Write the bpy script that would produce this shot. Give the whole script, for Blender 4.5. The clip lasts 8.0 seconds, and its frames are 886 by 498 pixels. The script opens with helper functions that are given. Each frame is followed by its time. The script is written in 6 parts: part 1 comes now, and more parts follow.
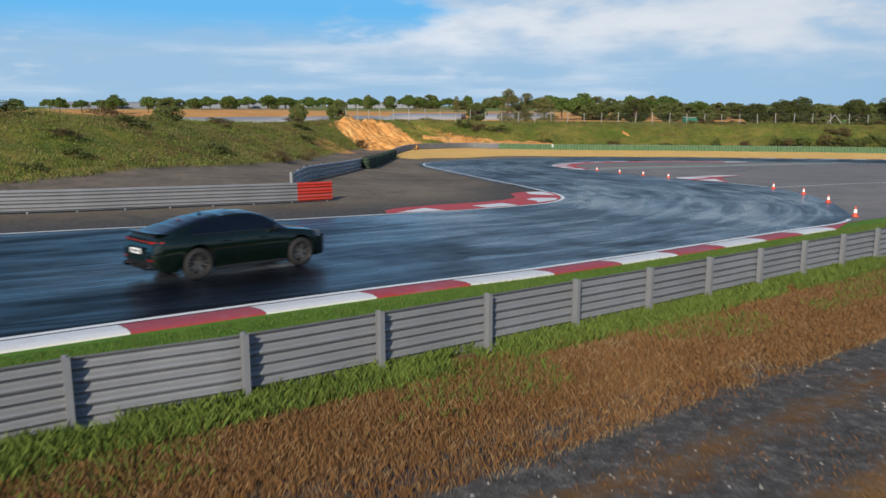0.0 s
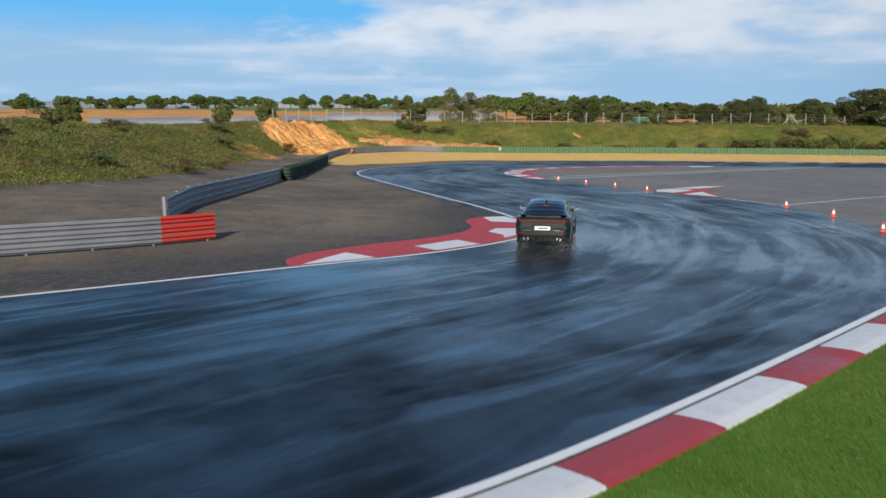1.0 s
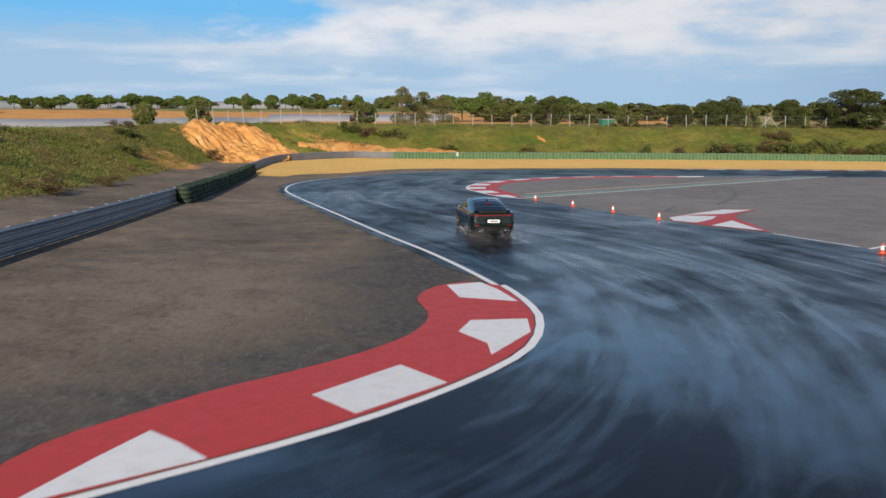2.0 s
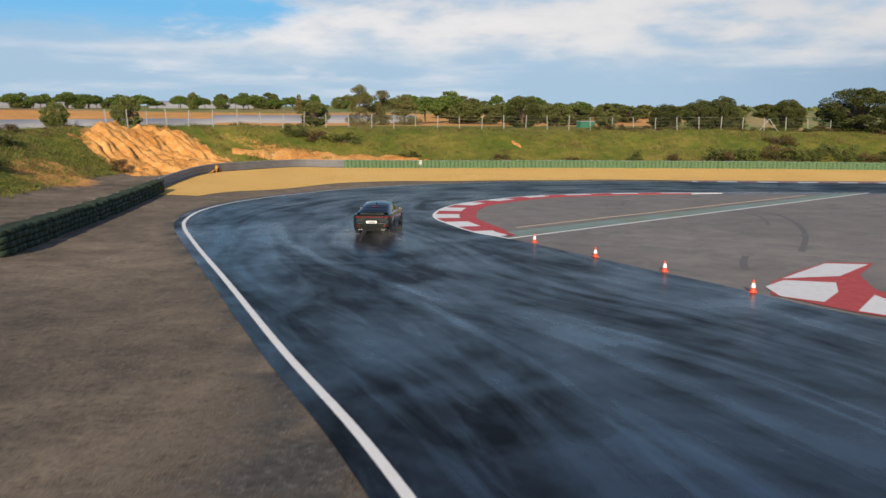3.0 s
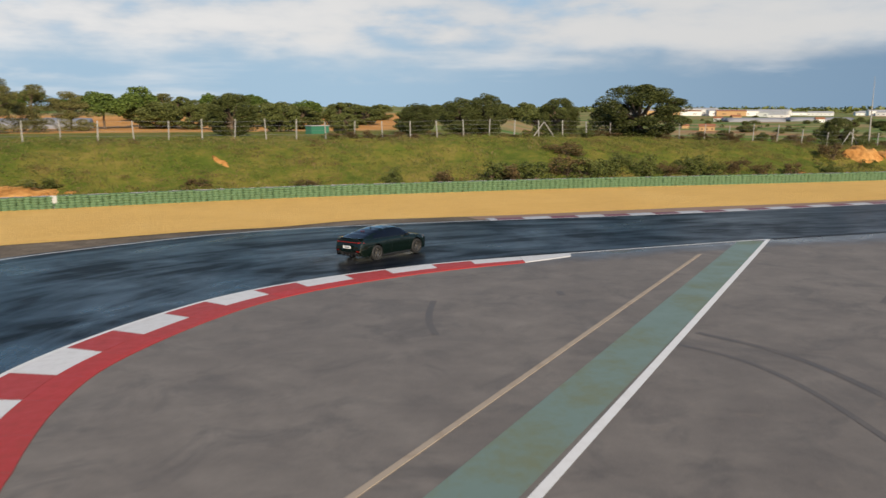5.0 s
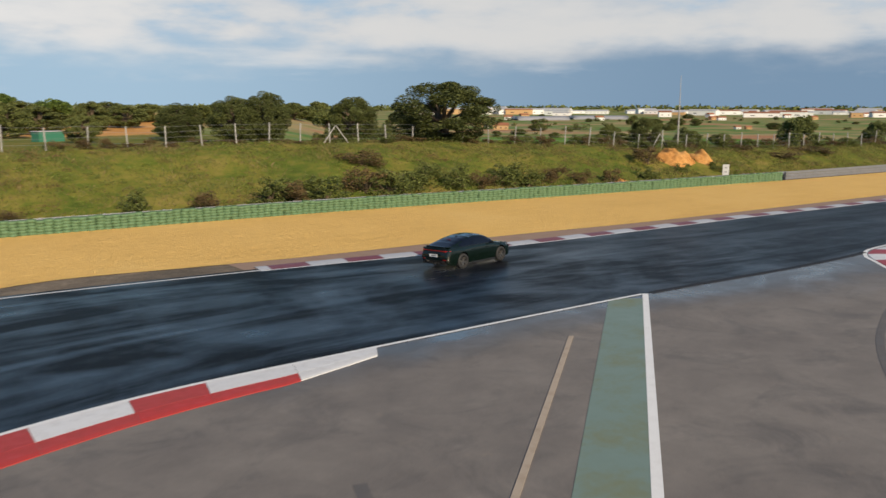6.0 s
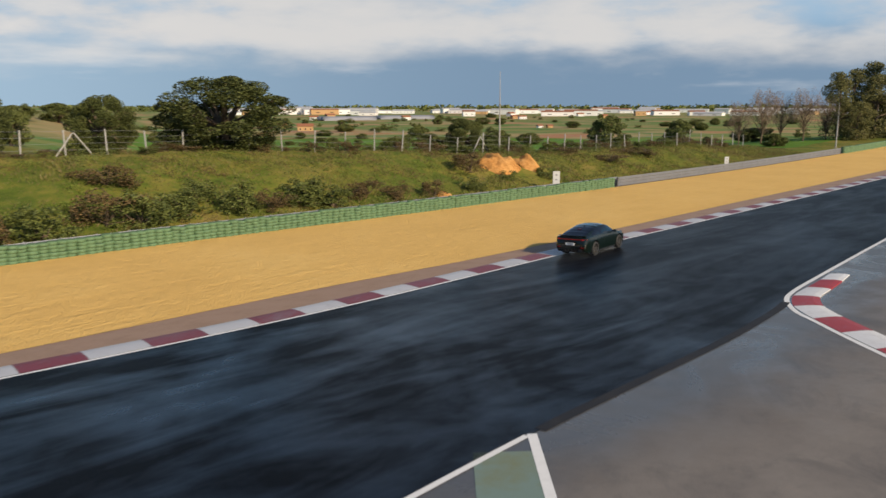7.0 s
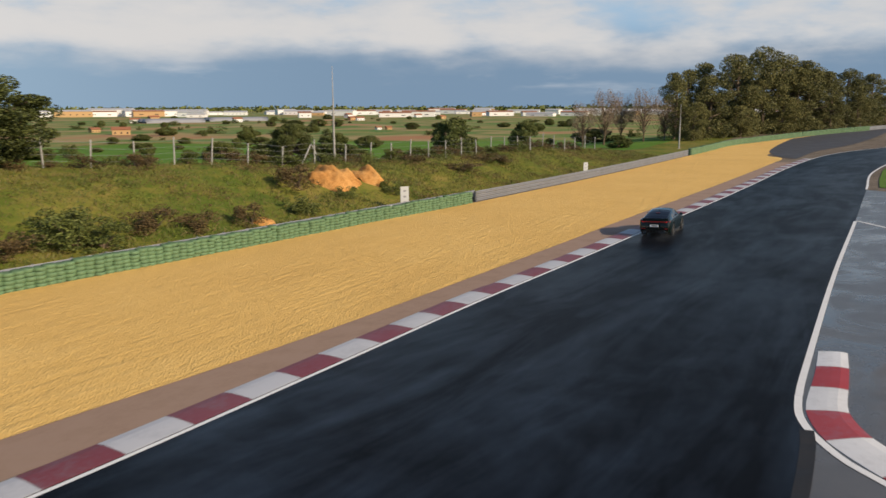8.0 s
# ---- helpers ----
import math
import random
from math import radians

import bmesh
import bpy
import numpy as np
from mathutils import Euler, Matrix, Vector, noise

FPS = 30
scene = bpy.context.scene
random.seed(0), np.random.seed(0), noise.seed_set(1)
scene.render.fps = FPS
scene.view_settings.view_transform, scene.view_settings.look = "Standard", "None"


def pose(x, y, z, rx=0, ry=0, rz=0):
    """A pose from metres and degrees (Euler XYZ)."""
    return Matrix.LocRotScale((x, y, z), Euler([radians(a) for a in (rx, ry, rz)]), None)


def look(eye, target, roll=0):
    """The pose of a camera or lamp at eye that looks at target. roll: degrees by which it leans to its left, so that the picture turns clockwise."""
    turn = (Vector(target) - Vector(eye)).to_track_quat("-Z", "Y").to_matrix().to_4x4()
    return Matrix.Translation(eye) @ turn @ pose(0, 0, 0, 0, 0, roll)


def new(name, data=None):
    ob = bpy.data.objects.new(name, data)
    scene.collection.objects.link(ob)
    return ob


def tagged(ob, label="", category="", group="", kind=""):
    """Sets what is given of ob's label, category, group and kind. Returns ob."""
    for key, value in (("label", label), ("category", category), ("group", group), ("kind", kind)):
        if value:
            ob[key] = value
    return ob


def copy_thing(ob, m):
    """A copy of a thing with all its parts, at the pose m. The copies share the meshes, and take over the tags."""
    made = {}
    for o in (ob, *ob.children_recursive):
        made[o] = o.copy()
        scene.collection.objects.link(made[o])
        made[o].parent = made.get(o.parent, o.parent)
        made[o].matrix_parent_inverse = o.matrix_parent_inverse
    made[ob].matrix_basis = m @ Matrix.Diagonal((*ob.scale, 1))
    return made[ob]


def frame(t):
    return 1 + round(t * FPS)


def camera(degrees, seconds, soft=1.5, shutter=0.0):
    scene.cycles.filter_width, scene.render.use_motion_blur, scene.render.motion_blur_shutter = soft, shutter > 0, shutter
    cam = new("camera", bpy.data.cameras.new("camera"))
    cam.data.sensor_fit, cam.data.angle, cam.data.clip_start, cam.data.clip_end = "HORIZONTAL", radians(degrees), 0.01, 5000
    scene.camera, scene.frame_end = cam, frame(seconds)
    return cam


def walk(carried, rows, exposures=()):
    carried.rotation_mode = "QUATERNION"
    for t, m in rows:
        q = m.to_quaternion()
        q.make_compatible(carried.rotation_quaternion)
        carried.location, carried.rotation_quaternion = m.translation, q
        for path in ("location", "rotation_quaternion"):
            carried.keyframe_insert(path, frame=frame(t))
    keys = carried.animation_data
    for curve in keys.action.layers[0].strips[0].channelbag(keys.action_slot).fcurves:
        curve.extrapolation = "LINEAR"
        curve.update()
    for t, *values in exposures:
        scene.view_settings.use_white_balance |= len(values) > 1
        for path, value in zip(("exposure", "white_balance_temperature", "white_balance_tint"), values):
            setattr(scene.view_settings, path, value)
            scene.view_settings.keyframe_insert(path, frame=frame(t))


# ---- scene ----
cam = camera(59.0, 8.0, soft=1.5, shutter=0.18)
# seconds, eye, yaw, pitch, roll
ROWS = [
    (0.0, 0.000, 0.000, 3.685, 8.500, -10.362, 0.080),
    (0.2, -0.279, 2.032, 3.690, 8.545, -10.324, 0.121),
    (0.5, -0.724, 5.216, 3.697, 7.121, -10.380, 0.103),
    (1.0, -1.352, 11.900, 3.655, 4.204, -10.382, 0.076),
    (1.5, -1.905, 18.792, 3.632, 2.081, -10.360, 0.015),
    (3.0, -1.967, 43.912, 3.618, -1.883, -10.315, -0.144),
    (3.5, -1.415, 52.426, 3.546, -5.083, -10.250, -0.201),
    (4.0, -0.092, 61.647, 3.570, -9.908, -10.264, -0.153),
    (5.5, 8.044, 85.074, 3.790, -28.502, -10.324, -0.103),
    (6.0, 12.714, 91.910, 3.904, -36.164, -10.372, -0.100),
    (6.5, 17.749, 97.698, 3.915, -43.257, -10.367, 0.007),
    (7.0, 23.731, 103.163, 3.888, -50.037, -10.376, 0.087),
    (7.5, 29.346, 107.550, 3.903, -56.017, -10.340, 0.150),
    (8.0, 35.943, 111.531, 3.922, -61.712, -10.334, 0.189),
]
walk(cam, [(t, pose(x, y, z, 90 + pitch, roll, yaw)) for t, x, y, z, yaw, pitch, roll in ROWS],
     exposures=[(0.0, 0.02, 6200, 11), (1.0, 0.04, 6080, 11), (1.5, 0.06, 6280, 13), (3.0, 0.10, 6950, 15), (5.5, 0.03, 7000, 13), (8.0, 0.02, 7150, 15)])

# ---- light: low sun behind the start of the drive, broken cloud ----
SUN_ELEV, SUN_AZ = 25.0, 186.0          # degrees; azimuth clockwise from +y
world = bpy.data.worlds.new("sky")
scene.world = world
world.use_nodes = True


def build_sky():
    nt = world.node_tree
    nt.nodes.clear()
    N = nt.nodes.new
    L = nt.links.new

    def math_node(op, a, b=None, clamp=False):
        n = N("ShaderNodeMath")
        n.operation, n.use_clamp = op, clamp
        for i, v in enumerate((a, b)):
            if v is None:
                continue
            if isinstance(v, (int, float)):
                n.inputs[i].default_value = v
            else:
                L(v, n.inputs[i])
        return n.outputs[0]

    def span(v, lo, hi, a=0.0, b=1.0):
        n = N("ShaderNodeMapRange")
        n.interpolation_type = "SMOOTHSTEP"
        L(v, n.inputs[0])
        for i, q in zip((1, 2, 3, 4), (lo, hi, a, b)):
            n.inputs[i].default_value = q
        return n.outputs[0]

    def mix(f, a, b):
        n = N("ShaderNodeMix")
        n.data_type = "RGBA"
        if isinstance(f, (int, float)):
            n.inputs[0].default_value = f
        else:
            L(f, n.inputs[0])
        for i, v in ((6, a), (7, b)):
            if isinstance(v, tuple):
                n.inputs[i].default_value = (*v, 1)
            else:
                L(v, n.inputs[i])
        return n.outputs[2]

    def noise_tex(vec, scale, detail, rough, off=0.0):
        m = N("ShaderNodeMapping")
        L(vec, m.inputs[0])
        m.inputs[1].default_value = (off, off * 0.7, 0)
        n = N("ShaderNodeTexNoise")
        L(m.outputs[0], n.inputs["Vector"])
        n.inputs["Scale"].default_value, n.inputs["Detail"].default_value, n.inputs["Roughness"].default_value = scale, detail, rough
        return n.outputs[0]

    tc = N("ShaderNodeTexCoord")
    sep = N("ShaderNodeSeparateXYZ")
    L(tc.outputs["Generated"], sep.inputs[0])
    x, y, z = sep.outputs
    sky = N("ShaderNodeTexSky")
    sky.sky_type, sky.sun_disc = "NISHITA", False
    sky.sun_elevation, sky.sun_rotation = radians(SUN_ELEV), radians(SUN_AZ)
    sky.air_density, sky.dust_density, sky.ozone_density = 1.0, 0.6, 2.0
    blue = N("ShaderNodeVectorMath")
    blue.operation = "SCALE"
    L(sky.outputs[0], blue.inputs[0])
    blue.inputs[3].default_value = SKY_GAIN
    # cloud layer seen in perspective: a plane of noise above the ground
    den = math_node("ADD", math_node("MAXIMUM", z, 0.0), 0.10)
    px, py = math_node("DIVIDE", x, den), math_node("DIVIDE", y, den)
    plane = N("ShaderNodeCombineXYZ")
    L(px, plane.inputs[0]), L(py, plane.inputs[1])
    big = noise_tex(plane.outputs[0], 0.42, 3.0, 0.5, CLOUD_SEED)
    puff = noise_tex(plane.outputs[0], 1.5, 9.0, 0.6, 7.0)
    wisp = N("ShaderNodeMapping")
    L(tc.outputs["Generated"], wisp.inputs[0])
    wisp.inputs[3].default_value = (1, 1, 9)
    wis = noise_tex(wisp.outputs[0], 3.0, 6.0, 0.55, 11.0)
    # flat-based cumulus deck: its base wavers a few degrees above the horizon
    fine = N("ShaderNodeMapping")
    L(tc.outputs["Generated"], fine.inputs[0])
    fine.inputs[3].default_value = (1, 1, 3.4)
    heap = noise_tex(fine.outputs[0], 5.5, 9.0, 0.52, 5.3)
    small = noise_tex(fine.outputs[0], 16.0, 7.0, 0.55, 1.7)
    sway = noise_tex(tc.outputs["Generated"], 2.6, 3.0, 0.5, 8.0)
    east = span(x, -0.25, 0.75)
    west = span(x, -0.45, 0.10, 1.0, 0.0)
    rag = math_node("ADD", math_node("MULTIPLY", math_node("SUBTRACT", heap, 0.5), 0.075), math_node("MULTIPLY", math_node("SUBTRACT", small, 0.5), 0.022))
    rag = math_node("ADD", rag, math_node("MULTIPLY", math_node("SUBTRACT", sway, 0.5), 0.07))
    edge = math_node("ADD", z, rag)
    deck = math_node("MULTIPLY", span(edge, 0.040, 0.094), span(math_node("ADD", heap, math_node("MULTIPLY", small, 0.35)), 0.46, 0.70, 0.62, 1.0))
    # open blue to the north-west above a few degrees, and all along the north above the deck
    gap = math_node("ADD", math_node("MULTIPLY", x, -1.0), math_node("MULTIPLY", z, 4.5))
    gapn = math_node("ADD", gap, math_node("MULTIPLY", math_node("SUBTRACT", heap, 0.5), 0.9))
    openn = span(gapn, 0.60, 0.74)
    cover = math_node("MULTIPLY", deck, math_node("SUBTRACT", 1.0, openn))
    over = span(math_node("ADD", math_node("MULTIPLY", big, 0.6), math_node("MULTIPLY", puff, 0.4)), 0.60, 0.78)
    top = math_node("SUBTRACT", z, math_node("MULTIPLY", east, 0.05))
    high = span(math_node("ADD", top, rag), 0.120, 0.160)
    cover = math_node("MULTIPLY", cover, math_node("ADD", math_node("SUBTRACT", 1.0, high), math_node("MULTIPLY", high, over)), True)
    # small separate heaps under the deck
    lone = math_node("MULTIPLY", span(math_node("ADD", math_node("MULTIPLY", heap, 0.7), math_node("MULTIPLY", small, 0.3)), 0.52, 0.66),
                     math_node("MULTIPLY", span(z, 0.024, 0.036), span(z, 0.085, 0.110, 1.0, 0.0)))
    lone = math_node("MULTIPLY", lone, math_node("ADD", 0.30, math_node("MULTIPLY", west, 0.60)))
    cover = math_node("MAXIMUM", cover, lone)
    # lit heads and grey undersides of the cloud
    lump = math_node("ADD", math_node("MULTIPLY", heap, 0.55), math_node("ADD", math_node("MULTIPLY", sway, 0.30), math_node("MULTIPLY", small, 0.15)))
    shade = span(math_node("ADD", lump, math_node("MULTIPLY", math_node("SUBTRACT", z, 0.09), -0.5)), 0.36, 0.60)
    cloud = mix(shade, CLOUD_DARK, mix(east, CLOUD_LIT, CLOUD_EAST))
    # rain haze under the deck: paler to the north-west, slate blue to the east
    haze = mix(span(x, 0.20, 0.90), HAZE_WEST, HAZE_EAST)
    hz = span(math_node("ADD", wis, math_node("MULTIPLY", east, -0.14)), 0.46, 0.66)
    haze = mix(math_node("MULTIPLY", hz, 0.55), haze, CLOUD_LIT)
    low = span(z, 0.06, 0.115, 1.0, 0.0)
    clear = mix(span(z, 0.15, 0.34), BLUE_WEST, blue.outputs[0])
    base = mix(math_node("MULTIPLY", low, 0.92), clear, haze)
    col = mix(cover, base, cloud)
    ground = span(z, -0.02, 0.0, 1.0, 0.0)
    col = mix(ground, col, (0.10, 0.11, 0.09))
    bg = N("ShaderNodeBackground")
    L(col, bg.inputs[0])
    bg.inputs[1].default_value = 1.0
    out = N("ShaderNodeOutputWorld")
    L(bg.outputs[0], out.inputs[0])


SKY_GAIN, CLOUD_SEED = 0.125, 2.0
CLOUD_LIT, CLOUD_DARK = (0.76, 0.80, 0.83), (0.42, 0.52, 0.63)
HAZE_WEST, HAZE_EAST = (0.36, 0.53, 0.69), (0.18, 0.28, 0.41)
CLOUD_EAST = (0.62, 0.66, 0.69)
BLUE_WEST = (0.15, 0.48, 0.82)
build_sky()
sun_data = bpy.data.lights.new("sun", "SUN")
sun_data.energy, sun_data.angle, sun_data.color = 5.1, radians(0.6), (1.0, 0.88, 0.68)
sun = new("sun", sun_data)
az, el = radians(SUN_AZ), radians(SUN_ELEV)
to_sun = Vector((math.sin(az) * math.cos(el), math.cos(az) * math.cos(el), math.sin(el)))
sun.matrix_basis = look(to_sun * 300, (0, 0, 0))
scene.view_settings.exposure = 0.0

# ---- materials ----
def ramp_node(nt, fac, stops):
    n = nt.nodes.new("ShaderNodeValToRGB")
    el = n.color_ramp.elements
    el[0].position, el[0].color = stops[0][0], (*stops[0][1], 1)
    el[1].position, el[1].color = stops[-1][0], (*stops[-1][1], 1)
    for p, c in stops[1:-1]:
        e = el.new(p)
        e.color = (*c, 1)
    nt.links.new(fac, n.inputs[0])
    return n.outputs[0]


class Mat:
    """A node material, built step by step."""

    def __init__(self, name):
        self.m = bpy.data.materials.new(name)
        self.m.use_nodes = True
        self.nt = self.m.node_tree
        self.b = self.nt.nodes["Principled BSDF"]
        self.tc = self.nt.nodes.new("ShaderNodeTexCoord")

    def link(self, a, b):
        self.nt.links.new(a, b)

    def vec(self, source="Object", scale=(1, 1, 1), loc=(0, 0, 0)):
        n = self.nt.nodes.new("ShaderNodeMapping")
        self.link(self.tc.outputs[source], n.inputs[0])
        n.inputs[3].default_value, n.inputs[1].default_value = scale, loc
        return n.outputs[0]

    def noise(self, vec, scale, detail=4, rough=0.55, dist=0.0):
        n = self.nt.nodes.new("ShaderNodeTexNoise")
        self.link(vec, n.inputs["Vector"])
        n.inputs["Scale"].default_value, n.inputs["Detail"].default_value = scale, detail
        n.inputs["Roughness"].default_value, n.inputs["Distortion"].default_value = rough, dist
        return n.outputs[0]

    def voronoi(self, vec, scale):
        n = self.nt.nodes.new("ShaderNodeTexVoronoi")
        self.link(vec, n.inputs["Vector"])
        n.inputs["Scale"].default_value = scale
        return n.outputs[0]

    def ramp(self, fac, *stops):
        return ramp_node(self.nt, fac, stops)

    def val(self, fac, lo, hi, a=0.0, b=1.0):
        n = self.nt.nodes.new("ShaderNodeMapRange")
        self.link(fac, n.inputs[0])
        for i, q in zip((1, 2, 3, 4), (lo, hi, a, b)):
            n.inputs[i].default_value = q
        return n.outputs[0]

    def calc(self, op, a, b):
        n = self.nt.nodes.new("ShaderNodeMath")
        n.operation = op
        for i, v in enumerate((a, b)):
            if isinstance(v, (int, float)):
                n.inputs[i].default_value = v
            else:
                self.link(v, n.inputs[i])
        return n.outputs[0]

    def mix(self, f, a, b, mode="MIX"):
        n = self.nt.nodes.new("ShaderNodeMix")
        n.data_type, n.blend_type = "RGBA", mode
        if isinstance(f, (int, float)):
            n.inputs[0].default_value = f
        else:
            self.link(f, n.inputs[0])
        for i, v in ((6, a), (7, b)):
            if isinstance(v, tuple):
                n.inputs[i].default_value = (*v, 1)
            else:
                self.link(v, n.inputs[i])
        return n.outputs[2]

    def attr(self, name):
        n = self.nt.nodes.new("ShaderNodeAttribute")
        n.attribute_name = name
        return n.outputs[2]

    def random(self):
        return self.nt.nodes.new("ShaderNodeObjectInfo").outputs["Random"]

    def island(self):
        return self.nt.nodes.new("ShaderNodeNewGeometry").outputs["Random Per Island"]

    def bump(self, height, strength=0.3, distance=0.02):
        n = self.nt.nodes.new("ShaderNodeBump")
        self.link(height, n.inputs["Height"])
        n.inputs["Strength"].default_value, n.inputs["Distance"].default_value = strength, distance
        self.link(n.outputs[0], self.b.inputs["Normal"])

    def set(self, **kw):
        for k, v in kw.items():
            i = self.b.inputs[{"color": "Base Color", "rough": "Roughness", "metal": "Metallic", "spec": "Specular IOR Level",
                               "coat": "Coat Weight", "coat_rough": "Coat Roughness", "alpha": "Alpha", "ior": "IOR",
                               "trans": "Transmission Weight", "emit": "Emission Color", "emit_power": "Emission Strength",
                               "sheen": "Sheen Weight"}[k]]
            if isinstance(v, tuple):
                i.default_value = (*v, 1)
            elif isinstance(v, (int, float)):
                i.default_value = v
            else:
                self.link(v, i)
        return self.m


def mat_paint(name, color, rough=0.55, wear=0.25, dirt=(0.12, 0.11, 0.10), scale=3.0, wet=False):
    a = Mat(name)
    v = a.vec()
    n1, n2 = a.noise(v, scale, 6, 0.65), a.noise(v, scale * 9, 4, 0.6)
    f = a.val(a.calc("ADD", a.calc("MULTIPLY", n1, 0.7), a.calc("MULTIPLY", n2, 0.3)), 0.48, 0.75, 0.0, wear * 2)
    f = a.calc("MINIMUM", f, 0.9)
    tone = a.mix(a.val(a.random(), 0, 1, 0.0, 0.16), color, dirt)
    a.bump(n2, 0.25, 0.004)
    return a.set(color=a.mix(f, tone, dirt), rough=a.val(n1, 0.3, 0.7, rough - 0.12, rough + 0.12))


def mat_metal(name, color, rough=0.5, metal=0.6):
    a = Mat(name)
    v = a.vec()
    n1, n2 = a.noise(v, 0.8, 5, 0.6), a.noise(v, 14, 4, 0.6)
    c = a.mix(a.val(n1, 0.35, 0.7, 0.0, 0.5), color, tuple(q * 0.62 for q in color))
    c = a.mix(a.val(n2, 0.55, 0.8, 0.0, 0.35), c, (0.16, 0.14, 0.12))
    a.bump(n2, 0.15, 0.004)
    return a.set(color=c, rough=a.val(n2, 0.3, 0.7, rough - 0.1, rough + 0.12), metal=metal)


def mat_plain(name, color, rough=0.5, metal=0.0, **kw):
    a = Mat(name)
    n = a.noise(a.vec(), 6, 4)
    c = a.mix(a.val(n, 0.35, 0.75, 0.0, 0.3), color, tuple(q * 0.7 for q in color))
    return a.set(color=c, rough=rough, metal=metal, **kw)


def mat_road():
    """Wet asphalt; soft patches and streaks of standing water along the driving line."""
    a = Mat("wet_asphalt")
    uv = a.vec("UV", (0.040, 0.17, 1))
    uv2 = a.vec("UV", (0.10, 0.60, 1), (3.7, 1.1, 0))
    w = a.vec()
    s1, s2 = a.noise(uv, 1.5, 4, 0.55, 2.2), a.noise(uv2, 1.3, 5, 0.58, 1.6)
    patch = a.noise(w, 0.15, 5, 0.58, 0.7)
    cloud = a.noise(w, 0.55, 5, 0.6, 0.5)
    grain = a.noise(w, 60, 4, 0.7)
    fine = a.noise(w, 9, 4, 0.6)
    mixd = a.calc("ADD", a.calc("ADD", a.calc("MULTIPLY", s1, 0.40), a.calc("MULTIPLY", cloud, 0.12)), a.calc("ADD", a.calc("MULTIPLY", s2, 0.10), a.calc("MULTIPLY", patch, 0.38)))
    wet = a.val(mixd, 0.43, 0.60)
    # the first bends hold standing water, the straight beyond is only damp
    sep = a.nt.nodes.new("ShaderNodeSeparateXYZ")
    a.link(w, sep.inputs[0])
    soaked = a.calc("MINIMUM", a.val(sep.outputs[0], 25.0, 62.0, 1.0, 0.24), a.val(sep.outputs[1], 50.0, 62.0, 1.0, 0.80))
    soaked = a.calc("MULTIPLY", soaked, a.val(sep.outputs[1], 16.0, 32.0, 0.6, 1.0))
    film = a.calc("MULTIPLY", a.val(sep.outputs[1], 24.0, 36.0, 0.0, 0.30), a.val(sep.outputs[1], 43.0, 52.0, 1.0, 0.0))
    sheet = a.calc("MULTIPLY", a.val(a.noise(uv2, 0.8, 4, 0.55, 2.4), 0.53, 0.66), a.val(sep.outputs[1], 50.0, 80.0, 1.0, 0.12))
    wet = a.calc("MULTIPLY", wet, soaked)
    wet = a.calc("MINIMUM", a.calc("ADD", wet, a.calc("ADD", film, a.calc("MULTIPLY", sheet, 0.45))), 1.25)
    # wetter parts also carry the sky's blue reflection in their base colour
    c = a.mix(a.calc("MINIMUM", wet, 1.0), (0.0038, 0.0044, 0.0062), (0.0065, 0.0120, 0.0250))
    c = a.mix(a.val(grain, 0.45, 0.8, 0.0, 0.35), c, (0.010, 0.011, 0.014))
    h = a.calc("ADD", a.calc("MULTIPLY", grain, 0.5), a.calc("MULTIPLY", fine, 0.5))
    n = a.nt.nodes.new("ShaderNodeBump")
    a.link(h, n.inputs["Height"])
    a.link(a.val(wet, 0, 1, 0.55, 0.30), n.inputs["Strength"])
    n.inputs["Distance"].default_value = 0.010
    a.link(n.outputs[0], a.b.inputs["Normal"])
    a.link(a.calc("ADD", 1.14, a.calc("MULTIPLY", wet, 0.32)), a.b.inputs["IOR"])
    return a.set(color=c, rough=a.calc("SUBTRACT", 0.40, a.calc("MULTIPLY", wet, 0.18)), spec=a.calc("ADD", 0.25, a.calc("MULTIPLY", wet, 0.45)))


